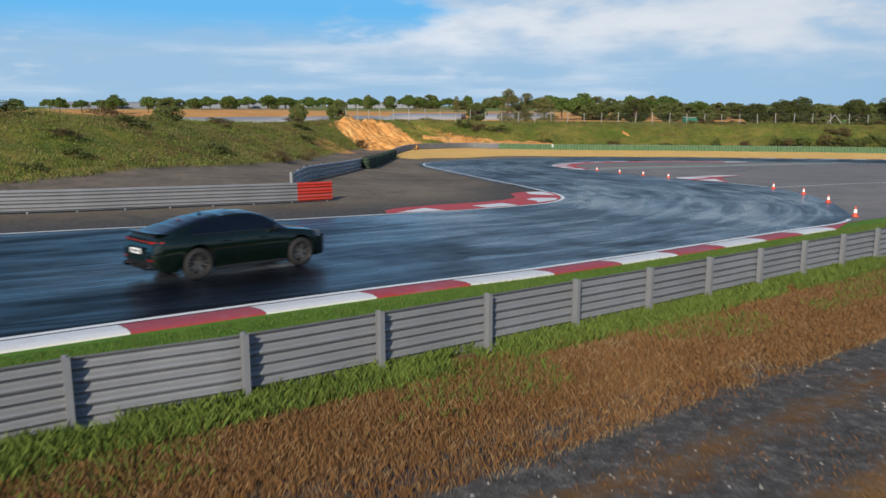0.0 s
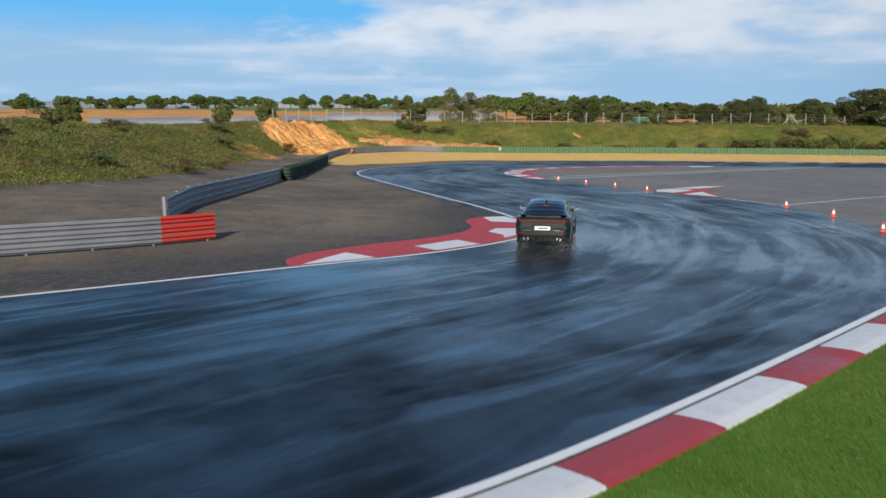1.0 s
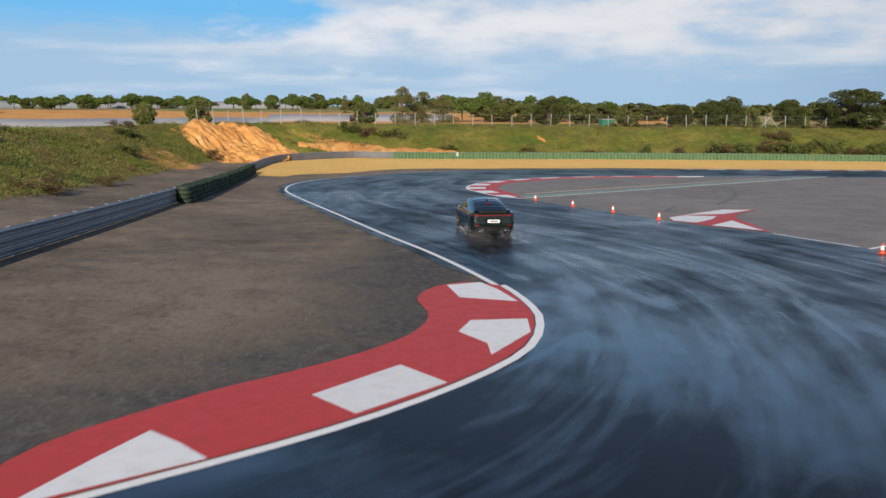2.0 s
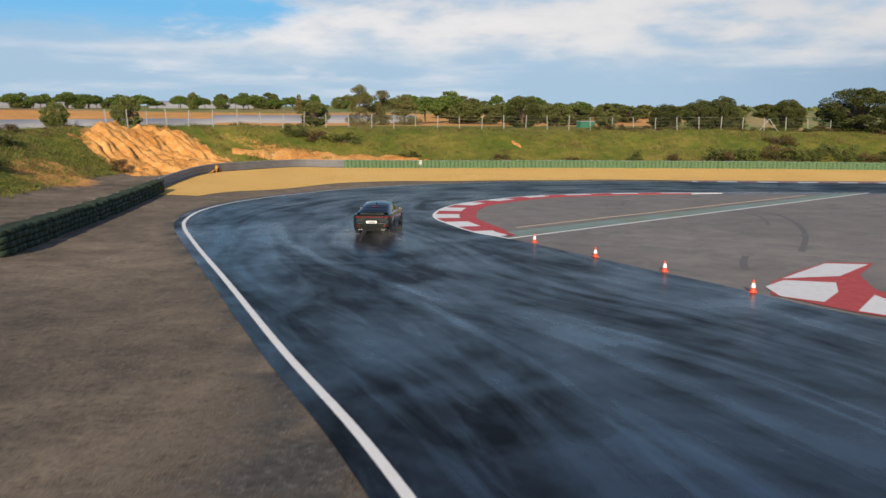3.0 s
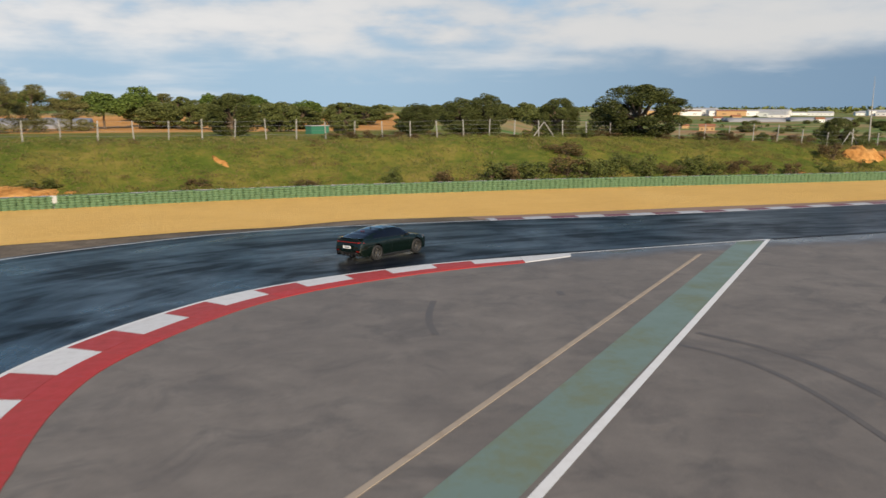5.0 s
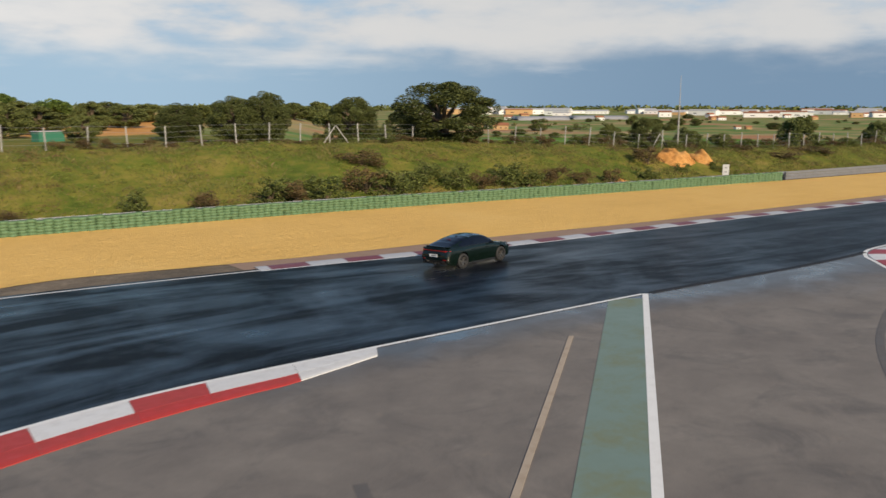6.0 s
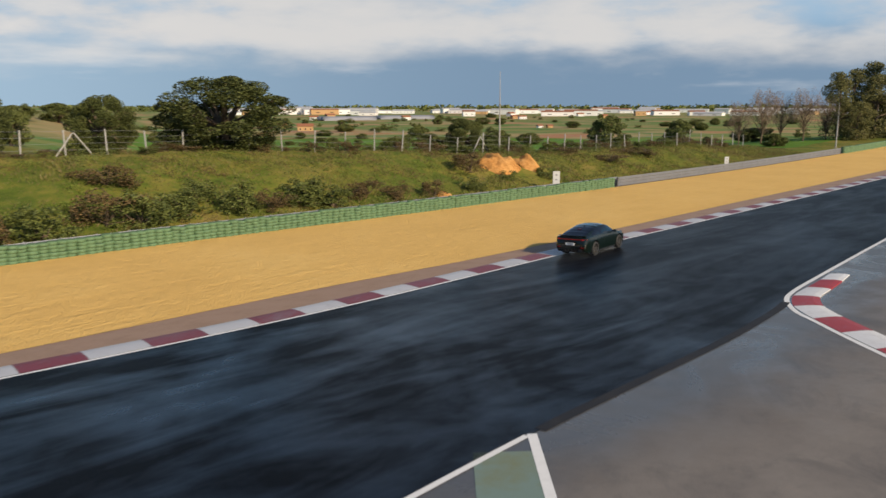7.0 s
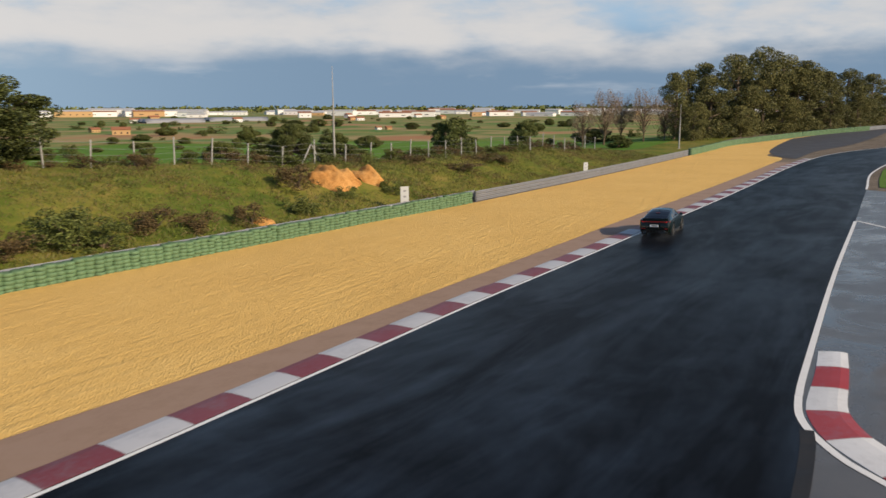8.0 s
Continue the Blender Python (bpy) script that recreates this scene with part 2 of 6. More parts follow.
def mat_infield():
    """Old grey asphalt, damp in places."""
    a = Mat("old_asphalt")
    w = a.vec()
    big, mid, grain = a.noise(w, 0.07, 5, 0.6, 0.5), a.noise(w, 0.6, 7, 0.68), a.noise(w, 40, 4, 0.7)
    c = a.ramp(a.calc("ADD", a.calc("MULTIPLY", big, 0.45), a.calc("MULTIPLY", mid, 0.55)), (0.34, (0.115, 0.100, 0.090)), (0.5, (0.165, 0.145, 0.128)), (0.66, (0.225, 0.200, 0.176)))
    c = a.mix(a.val(grain, 0.4, 0.8, 0.0, 0.45), c, (0.25, 0.23, 0.21))
    stain = a.val(a.noise(w, 0.45, 8, 0.72, 0.8), 0.50, 0.66)
    c = a.mix(a.calc("MULTIPLY", stain, 0.6), c, (0.088, 0.082, 0.078))
    blotch = a.val(a.noise(w, 1.7, 5, 0.7, 0.6), 0.60, 0.74)
    c = a.mix(a.calc("MULTIPLY", blotch, 0.35), c, (0.24, 0.20, 0.16))
    damp = a.attr("damp")
    damp = a.val(a.calc("ADD", damp, a.calc("MULTIPLY", mid, 0.5)), 0.55, 1.0)
    c = a.mix(a.calc("MULTIPLY", damp, 0.7), c, (0.055, 0.06, 0.065))
    # standing water in the hollows of the damp part
    pool = a.calc("MULTIPLY", a.val(a.noise(w, 0.25, 6, 0.65, 1.0), 0.44, 0.64), damp)
    n = a.nt.nodes.new("ShaderNodeBump")
    a.link(grain, n.inputs["Height"])
    a.link(a.val(pool, 0, 1, 0.4, 0.04), n.inputs["Strength"])
    n.inputs["Distance"].default_value = 0.006
    a.link(n.outputs[0], a.b.inputs["Normal"])
    return a.set(color=c, rough=a.calc("SUBTRACT", a.val(damp, 0, 1, 0.72, 0.36), a.calc("MULTIPLY", pool, 0.20)))


def mat_gravel():
    """Raked yellow gravel."""
    a = Mat("yellow_gravel")
    w = a.vec()
    big, mid = a.noise(w, 0.12, 5, 0.6, 0.4), a.noise(w, 1.3, 6, 0.7)
    st = a.voronoi(w, 16)
    rake = a.noise(a.vec("Object", (0.15, 1.6, 1)), 1.4, 5, 0.6, 0.8)
    c = a.ramp(a.calc("ADD", a.calc("MULTIPLY", big, 0.45), a.calc("ADD", a.calc("MULTIPLY", mid, 0.3), a.calc("MULTIPLY", rake, 0.25))),
               (0.32, (0.72, 0.44, 0.130)), (0.5, (0.83, 0.53, 0.165)), (0.7, (0.89, 0.61, 0.22)))
    c = a.mix(a.val(st, 0.0, 0.6, 0.0, 0.4), c, (0.52, 0.31, 0.11))
    h = a.calc("ADD", a.calc("MULTIPLY", st, 0.4), a.calc("ADD", mid, rake))
    a.bump(h, 0.8, 0.13)
    return a.set(color=c, rough=0.95, spec=0.2)


def mat_terrain():
    """Dirt, grass, dry grass, clay and far fields, by where they lie."""
    a = Mat("land")
    w = a.vec()
    far, big, mid, fine, grain = a.noise(w, 0.012, 5, 0.6), a.noise(w, 0.11, 6, 0.65, 0.4), a.noise(w, 0.8, 6, 0.65), a.noise(w, 5, 5, 0.7), a.noise(w, 30, 4, 0.7)
    mixn = a.calc("ADD", a.calc("MULTIPLY", big, 0.45), a.calc("ADD", a.calc("MULTIPLY", mid, 0.35), a.calc("MULTIPLY", fine, 0.2)))
    dirt = a.ramp(mixn, (0.36, (0.050, 0.042, 0.034)), (0.5, (0.135, 0.108, 0.082)), (0.64, (0.26, 0.205, 0.150)))
    dirt = a.mix(a.val(grain, 0.50, 0.72, 0.0, 0.75), dirt, (0.34, 0.30, 0.25))
    dirt = a.mix(a.val(fine, 0.30, 0.44, 0.6, 0.0), dirt, (0.045, 0.038, 0.030))
    grass = a.ramp(mixn, (0.30, (0.030, 0.048, 0.009)), (0.44, (0.085, 0.120, 0.016)), (0.53, (0.17, 0.160, 0.030)), (0.66, (0.29, 0.205, 0.068)))
    grass = a.mix(a.val(fine, 0.5, 0.8, 0.0, 0.5), grass, (0.035, 0.05, 0.015))
    brown = a.ramp(mixn, (0.34, (0.075, 0.038, 0.016)), (0.5, (0.17, 0.090, 0.034)), (0.66, (0.28, 0.17, 0.078)))
    clay = a.ramp(mixn, (0.3, (0.32, 0.135, 0.035)), (0.5, (0.55, 0.27, 0.085)), (0.7, (0.70, 0.42, 0.17)))
    stone = a.ramp(a.calc("ADD", a.calc("MULTIPLY", fine, 0.5), a.calc("MULTIPLY", grain, 0.5)), (0.36, (0.030, 0.029, 0.029)), (0.52, (0.078, 0.074, 0.070)), (0.66, (0.20, 0.185, 0.170)))
    lush = a.ramp(mixn, (0.3, (0.045, 0.105, 0.012)), (0.5, (0.085, 0.185, 0.020)), (0.7, (0.15, 0.22, 0.04)))
    field = a.ramp(far, (0.36, (0.30, 0.20, 0.10)), (0.43, (0.19, 0.20, 0.06)), (0.49, (0.075, 0.17, 0.035)), (0.53, (0.20, 0.19, 0.07)), (0.58, (0.30, 0.24, 0.11)), (0.66, (0.34, 0.17, 0.085)))
    c = dirt
    edge = a.calc("MULTIPLY", a.calc("SUBTRACT", a.calc("ADD", a.calc("MULTIPLY", mid, 0.6), a.calc("MULTIPLY", fine, 0.4)), 0.5), 1.6)
    for name, col in (("grass", grass), ("lush", lush), ("brown", brown), ("stone", stone), ("field", field), ("clay", clay)):
        f = a.val(a.calc("ADD", a.attr(name), edge), 0.35, 0.65)
        c = a.mix(a.calc("MINIMUM", a.calc("MAXIMUM", f, 0.0), a.val(a.attr(name), 0.0, 0.12)), c, col)
    a.bump(a.calc("ADD", a.calc("MULTIPLY", mid, 0.6), a.calc("ADD", a.calc("MULTIPLY", fine, 0.35), a.calc("MULTIPLY", grain, 0.08))), 0.8, 0.12)
    return a.set(color=c, rough=0.95, spec=0.15)


def mat_leaf(name, dark, light, rough=0.6):
    a = Mat(name)
    n = a.noise(a.vec(), 0.5, 3)
    f = a.calc("ADD", a.calc("MULTIPLY", a.island(), 0.55), a.calc("ADD", a.calc("MULTIPLY", n, 0.3), a.calc("MULTIPLY", a.random(), 0.15)))
    return a.set(color=a.ramp(f, (0.15, dark), (0.85, light)), rough=rough, spec=0.25)


def mat_clay():
    a = Mat("orange_clay")
    w = a.vec()
    big, mid, fine = a.noise(w, 0.35, 5, 0.6, 0.5), a.noise(w, 2.2, 6, 0.7), a.noise(w, 14, 5, 0.7)
    f = a.calc("ADD", a.calc("MULTIPLY", big, 0.5), a.calc("ADD", a.calc("MULTIPLY", mid, 0.35), a.calc("MULTIPLY", fine, 0.15)))
    c = a.ramp(f, (0.34, (0.26, 0.105, 0.03)), (0.46, (0.50, 0.235, 0.070)), (0.56, (0.62, 0.33, 0.115)), (0.70, (0.72, 0.46, 0.20)))
    a.bump(a.calc("ADD", mid, a.calc("MULTIPLY", fine, 0.4)), 0.9, 0.15)
    return a.set(color=c, rough=0.95, spec=0.15)


def mat_lush():
    a = Mat("mown_grass")
    w = a.vec()
    f = a.calc("ADD", a.calc("MULTIPLY", a.noise(w, 0.5, 5, 0.6), 0.6), a.calc("MULTIPLY", a.noise(w, 8, 5, 0.7), 0.4))
    a.bump(f, 0.6, 0.05)
    return a.set(color=a.ramp(f, (0.3, (0.05, 0.11, 0.012)), (0.7, (0.13, 0.22, 0.035))), rough=0.9, spec=0.15)


CLAY, LUSH = mat_clay(), mat_lush()
ROAD, INFIELD, GRAVEL, LAND = mat_road(), mat_infield(), mat_gravel(), mat_terrain()
RED = mat_paint("red_kerb_paint", (0.47, 0.028, 0.020), 0.62, 0.16)
DULL_RED = mat_paint("worn_red_kerb_paint", (0.36, 0.026, 0.027), 0.62, 0.36, (0.24, 0.20, 0.27), 0.55)
WORN_WHITE = mat_paint("worn_white_kerb_paint", (0.44, 0.45, 0.48), 0.5, 0.40, (0.30, 0.32, 0.36), 0.6)
WORN_RED = mat_paint("scuffed_red_kerb_paint", (0.17, 0.022, 0.026), 0.5, 0.45, (0.17, 0.14, 0.17), 0.6)
WHITE = mat_paint("white_kerb_paint", (0.72, 0.72, 0.72), 0.5, 0.18, (0.30, 0.29, 0.28))
LINE = mat_paint("white_line_paint", (0.78, 0.78, 0.77), 0.5, 0.12, (0.35, 0.34, 0.33))
TEAL = mat_paint("faded_green_paint", (0.16, 0.23, 0.20), 0.6, 0.45, (0.17, 0.17, 0.07), 0.5)
STEEL = mat_metal("galvanised_steel", (0.235, 0.245, 0.265), 0.5, 0.3)
RAIL_RED = mat_paint("red_rail_paint", (0.42, 0.030, 0.018), 0.45, 0.12)
TYRE_GREEN = mat_paint("green_tyre_paint", (0.100, 0.185, 0.090), 0.75, 0.3, (0.04, 0.07, 0.032), 4.0)
TYRE_DARK = mat_paint("dark_green_tyre_paint", (0.020, 0.040, 0.020), 0.75, 0.3, (0.012, 0.016, 0.010), 4.0)
CONCRETE = mat_paint("pale_concrete", (0.40, 0.33, 0.26), 0.85, 0.35, (0.22, 0.16, 0.11), 2.0)
POST = mat_paint("weathered_fence_post", (0.36, 0.35, 0.33), 0.85, 0.2)
SEAM = mat_paint("dark_wet_seam", (0.007, 0.008, 0.011), 0.8, 0.3, (0.03, 0.03, 0.035), 1.5)
SKID = mat_paint("tyre_rubber_mark", (0.098, 0.090, 0.086), 0.7, 0.6, (0.15, 0.135, 0.125), 1.2)
DARK_TAR = mat_paint("dry_dark_asphalt", (0.040, 0.041, 0.046), 0.7, 0.3, (0.07, 0.066, 0.062), 0.4)
BARK = mat_plain("bark", (0.12, 0.085, 0.055), 0.9)
OAK = mat_leaf("oak_leaves", (0.018, 0.028, 0.008), (0.130, 0.145, 0.040))
PINE = mat_leaf("pine_needles", (0.032, 0.062, 0.012), (0.150, 0.205, 0.042))
EUCALYPT = mat_leaf("eucalyptus_leaves", (0.036, 0.044, 0.014), (0.225, 0.205, 0.068))
SCRUB = mat_leaf("scrub_leaves", (0.034, 0.050, 0.012), (0.165, 0.185, 0.046))
HEATH = mat_leaf("brown_heath_twigs", (0.045, 0.032, 0.014), (0.18, 0.120, 0.050))
TWIG = mat_leaf("bare_twigs", (0.14, 0.095, 0.068), (0.34, 0.245, 0.18))
BLADE = mat_leaf("green_grass", (0.040, 0.070, 0.010), (0.145, 0.20, 0.038))
STRAW = mat_leaf("dry_grass", (0.095, 0.044, 0.016), (0.235, 0.122, 0.046))
BANK_GRASS = mat_leaf("bank_grass", (0.040, 0.058, 0.012), (0.17, 0.165, 0.042))
PALE_STRAW = mat_leaf("pale_straw", (0.14, 0.085, 0.040), (0.30, 0.205, 0.105))
GREENERY = mat_leaf("olive_green_leaves", (0.042, 0.060, 0.016), (0.195, 0.210, 0.062))
APRON = mat_paint("pinkish_concrete", (0.30, 0.20, 0.145), 0.85, 0.3, (0.20, 0.13, 0.09), 0.8)
BANK_STRAW = mat_leaf("pale_bank_grass", (0.085, 0.062, 0.026), (0.22, 0.165, 0.070))

# ---- plan ----
def plane_z(x, y):
    return -0.00041 * x - 0.03495 * y


LEFT_EDGE = [(-62.93, -12.84), (-31.00, 15.87), (-20.04, 25.38), (-13.73, 30.10), (-7.71, 35.01), (-3.55, 38.52), (-0.80, 42.11), (0.03, 45.06), (-0.09, 47.58), (-0.82, 50.59),
             (-2.71, 56.17), (-5.17, 62.19), (-8.47, 70.72), (-12.18, 80.17), (-14.96, 87.75), (-16.08, 92.43), (-16.55, 97.84), (-15.80, 103.71), (-13.83, 109.11), (-11.78, 113.11),
             (-9.34, 117.16), (-5.94, 120.88), (-1.90, 124.49), (2.62, 127.11), (7.34, 129.31), (12.27, 130.52), (18.39, 130.63), (25.25, 129.91), (31.42, 129.13), (39.15, 127.86),
             (46.30, 127.03), (55.14, 126.50), (65.89, 125.95), (75.59, 125.23), (88.41, 124.36), (104.65, 123.15), (125.17, 121.93), (153.61, 120.38), (179.08, 117.33), (198.85, 110.77), (216.45, 99.80), (236.30, 79.81)]
RIGHT_EDGE = [(-50.68, -32.05), (-9.71, 12.03), (0.23, 21.92), (8.82, 31.47), (11.89, 34.81), (13.24, 37.78), (14.16, 41.99), (14.94, 46.55), (15.20, 52.45), (14.72, 57.82),
              (12.91, 62.83), (10.44, 65.72), (8.57, 69.95), (7.09, 72.91), (2.60, 82.38), (1.60, 83.85), (0.79, 85.71), (-0.00, 88.43), (-0.70, 91.13), (-0.89, 93.34),
              (-0.69, 95.65), (-0.19, 98.33), (0.89, 101.49), (2.75, 104.47), (4.90, 107.07), (7.28, 109.31), (10.24, 111.06), (14.18, 112.42), (18.72, 113.24), (24.67, 113.29),
              (31.65, 113.19), (38.81, 113.00), (43.71, 112.66), (49.69, 112.22), (55.32, 112.19), (57.95, 112.60), (62.65, 112.62), (77.49, 112.39), (96.22, 111.85), (119.68, 111.29),
              (142.03, 110.65), (166.57, 106.78), (185.28, 98.81), (203.34, 84.81), (216.38, 69.80)]
BARRIER = [(-15.42, 43.79), (-16.40, 51.46), (-17.80, 63.18), (-19.44, 75.42), (-21.71, 90.54), (-24.24, 111.31), (-25.15, 124.16), (-24.52, 131.46), (-21.66, 136.77), (-17.12, 142.55),
           (-10.87, 143.87), (2.93, 146.96), (13.75, 148.27), (29.24, 147.95), (41.93, 147.33), (54.75, 146.43), (70.70, 145.16), (84.10, 144.17), (99.72, 142.38), (129.53, 140.26), (173.50, 138.31)]


def catmull(pts, step=1.0):
    """A smooth line through the points, in even steps."""
    p = [np.array(q, float) for q in pts]
    p = [2 * p[0] - p[1]] + p + [2 * p[-1] - p[-2]]
    out = []
    for a, b, c, d in zip(p, p[1:], p[2:], p[3:]):
        n = max(2, int(np.linalg.norm(c - b) / 0.25))
        for k in range(n):
            t = k / n
            out.append(0.5 * (2 * b + (c - a) * t + (2 * a - 5 * b + 4 * c - d) * t * t + (3 * b - a - 3 * c + d) * t ** 3))
    out.append(p[-2])
    return even(np.array(out), step)


def even(line, step):
    s = np.concatenate([[0], np.cumsum(np.hypot(*np.diff(line[:, :2], axis=0).T))])
    n = max(2, int(round(s[-1] / step)) + 1)
    q = np.linspace(0, s[-1], n)
    return np.stack([np.interp(q, s, line[:, i]) for i in range(line.shape[1])], 1)


def normals(line):
    t = np.gradient(line[:, :2], axis=0)
    t /= np.maximum(np.linalg.norm(t, axis=1), 1e-9)[:, None]
    return np.stack([-t[:, 1], t[:, 0]], 1)


def offset(line, d):
    return line[:, :2] + normals(line) * np.reshape(d, (-1, 1))


def nearest(line, pts):
    """Signed distance (left positive) of points from a line, and the place along it, 0 to the number of its vertices."""
    a, b = line[:-1, :2], line[1:, :2]
    ab = b - a
    best, side, where = np.full(len(pts), 1e9), np.ones(len(pts)), np.zeros(len(pts))
    for i in range(len(a)):
        r = pts - a[i]
        t = np.clip(r @ ab[i] / max(ab[i] @ ab[i], 1e-12), 0, 1)
        d = np.hypot(*(r - t[:, None] * ab[i]).T)
        m = d < best
        best[m], where[m] = d[m], i + t[m]
        side[m] = np.sign(ab[i, 0] * r[m, 1] - ab[i, 1] * r[m, 0])
    return best * np.where(side == 0, 1, side), where


EDGE_L, EDGE_R = catmull(LEFT_EDGE, 1.0), catmull(RIGHT_EDGE, 1.0)
WALL_LINE = catmull(BARRIER, 1.0)
EDGE_COARSE = even(EDGE_L, 4.0)


def smooth(t):
    t = np.clip(t, 0, 1)
    return t * t * (3 - 2 * t)


def basin(pts):
    """Height of the circuit's own ground: a plane that falls to the north and rises a little outside the bend."""
    d, _ = nearest(EDGE_COARSE, pts)
    k = 0.055 - 0.030 * np.clip((pts[:, 0] - 20) / 60, 0, 1)
    return plane_z(pts[:, 0], pts[:, 1]) + np.minimum(1.6, k * np.maximum(0, d - 4))


# foot of the banks: x, y, width of the slope, height of the crest
FOOT = np.array([(-140.9, -58.8, 16, 4.45), (-80.9, -13.8, 14, 4.05), (-46.0, 16.3, 14, 3.45), (-30.8, 35.1, 15, 3.05), (-27.9, 47.1, 15, 3.15), (-26.1, 59.1, 15, 3.05), (-26.6, 71.8, 14, 2.45),
                 (-30.0, 94.8, 13, 1.45), (-32.0, 115.0, 10, 0.95), (-30.5, 132.4, 8, 1.05), (-25.1, 141.6, 10, 0.95), (-11.2, 146.9, 15, 0.45), (2.9, 149.2, 17, 0.15), (29.2, 150.1, 18, -0.05),
                 (54.8, 148.6, 19, -0.15), (70.2, 146.7, 20, -0.45), (84.1, 146.4, 16, -1.05), (99.3, 144.4, 12, -1.85), (129.5, 142.4, 11, -1.95), (154.9, 141.2, 9, -2.95),
                 (173.6, 140.5, 7, -4.25), (200.8, 141.3, 7, -4.75), (240.9, 139.8, 8, -3.95), (300.9, 129.8, 8, -3.55)], float)
FOOT_LINE = even(FOOT, 2.0)


def far_z(x, y):
    u = x - 0.5 * (y - 170)
    rise = 3.0 * smooth((np.hypot(x, y - 40) - 190) / 130)
    return -0.5 + rise - (7.6 + rise) * smooth((u - 30) / 60)


def land(pts):
    """Height of the land, and how deep into the bank each point lies (0 foot, 1 crest, more beyond)."""
    z = basin(pts)
    d, w = nearest(FOOT_LINE, pts)
    i = np.clip(w, 0, len(FOOT_LINE) - 1.001)
    k, f = i.astype(int), i - i.astype(int)
    width = FOOT_LINE[k, 2] * (1 - f) + FOOT_LINE[np.minimum(k + 1, len(FOOT_LINE) - 1), 2] * f
    crest = FOOT_LINE[k, 3] * (1 - f) + FOOT_LINE[np.minimum(k + 1, len(FOOT_LINE) - 1), 3] * f
    t = np.where(d > 0, d / width, 0)
    lump = np.array([noise.fractal((p[0] * 0.16, p[1] * 0.16, 0), 1.0, 2.0, 4) for p in pts]) if len(pts) < 250000 else 0
    up = z + (crest - z) * smooth(0.08 + 0.92 * t) * (t > 0)
    up = up + lump * 0.35 * np.clip(t * 3, 0, 1) * np.clip(2.2 - t, 0.15, 1)
    beyond = smooth((d - width) / 60)
    up = up + (far_z(pts[:, 0], pts[:, 1]) - up) * beyond * (t > 1)
    z = np.where(d > 0, up, z)
    # the circuit's plane is flattened out far away on the other sides
    r = np.hypot(pts[:, 0] - 40, pts[:, 1] - 70)
    flat = smooth((r - 180) / 250)
    z = np.where(d > 0, z, z * (1 - flat) + (-4.0) * flat)
    return z, t


def ground_at(x, y):
    return float(land(np.array([(x, y)], float))[0][0])


# ---- mesh helpers ----
def mesh_object(name, verts, faces, material, smooth_faces=False, parent=None):
    me = bpy.data.meshes.new(name)
    me.from_pydata([tuple(map(float, v)) for v in verts], [], [tuple(int(i) for i in f) for f in faces])
    for m in material if isinstance(material, (list, tuple)) else [material]:
        me.materials.append(m)
    if smooth_faces:
        me.polygons.foreach_set("use_smooth", [True] * len(me.polygons))
    me.update()
    ob = new(name, me)
    ob.parent = parent
    return ob


def part(name, bm, material, parent, label="", smooth_faces=False):
    me = bpy.data.meshes.new(name)
    bm.to_mesh(me)
    bm.free()
    for m in material if isinstance(material, (list, tuple)) else [material]:
        me.materials.append(m)
    if smooth_faces:
        me.polygons.foreach_set("use_smooth", [True] * len(me.polygons))
    ob = new(name, me)
    ob.parent = parent
    if label:
        tagged(ob, label)
    return ob


def shared(name, me, parent, m):
    ob = new(name, me)
    ob.parent = parent
    ob.matrix_basis = m
    return ob


def inside(poly, pts):
    x, y = pts[:, 0], pts[:, 1]
    c = np.zeros(len(pts), bool)
    for (x0, y0), (x1, y1) in zip(poly, np.roll(poly, -1, axis=0)):
        if y0 != y1:
            c ^= ((y0 > y) != (y1 > y)) & (x < (x1 - x0) * (y - y0) / (y1 - y0) + x0)
    return c


def region(name, poly, level, material, step=2.0, height=None, parent=None):
    """A sheet over the ground inside a closed outline."""
    from mathutils.geometry import delaunay_2d_cdt
    poly = np.array(poly, float)
    lo, hi = poly.min(0), poly.max(0)
    gx, gy = np.meshgrid(np.arange(lo[0] + step / 2, hi[0], step), np.arange(lo[1] + step / 2, hi[1], step))
    g = np.stack([gx.ravel(), gy.ravel()], 1)
    g = g[inside(poly, g)]
    if len(g):
        closed = np.vstack([poly, poly[:1]])
        g = g[np.abs(nearest(closed, g)[0]) > step * 0.35]
    pts = np.vstack([poly, g]) if len(g) else poly
    out = delaunay_2d_cdt([Vector(p) for p in pts], [], [list(range(len(poly)))], 1, 1e-4)
    v = np.array([tuple(p) for p in out[0]])
    z = (basin(v) if height is None else height(v)) + level
    faces = out[2]
    ob = mesh_object(name, np.column_stack([v, z]), faces, material, True, parent)
    me = ob.data
    if me.polygons and me.polygons[0].normal.z < 0:
        me.flip_normals()
    return ob, v


def strip(name, left, right, level, material, parent=None, thick=0.0, height=basin):
    """A band between two lines with the same number of points; with a thickness it has edges."""
    n = len(left)
    zl, zr = height(left) + level, height(right) + level
    v = np.vstack([np.column_stack([left, zl]), np.column_stack([right, zr])])
    f = [(i, i + n, i + n + 1, i + 1) for i in range(n - 1)]
    if thick:
        v = np.vstack([v, v - (0, 0, thick)])
        m = 2 * n
        f += [(i, i + 1, m + i + 1, m + i) for i in range(n - 1)] + [(n + i + 1, n + i, m + n + i, m + n + i + 1) for i in range(n - 1)]
        f += [(0, m, m + n, n), (n - 1, 2 * n - 1, m + 2 * n - 1, m + n - 1)]
    ob = mesh_object(name, v, f, material, False, parent)
    return ob


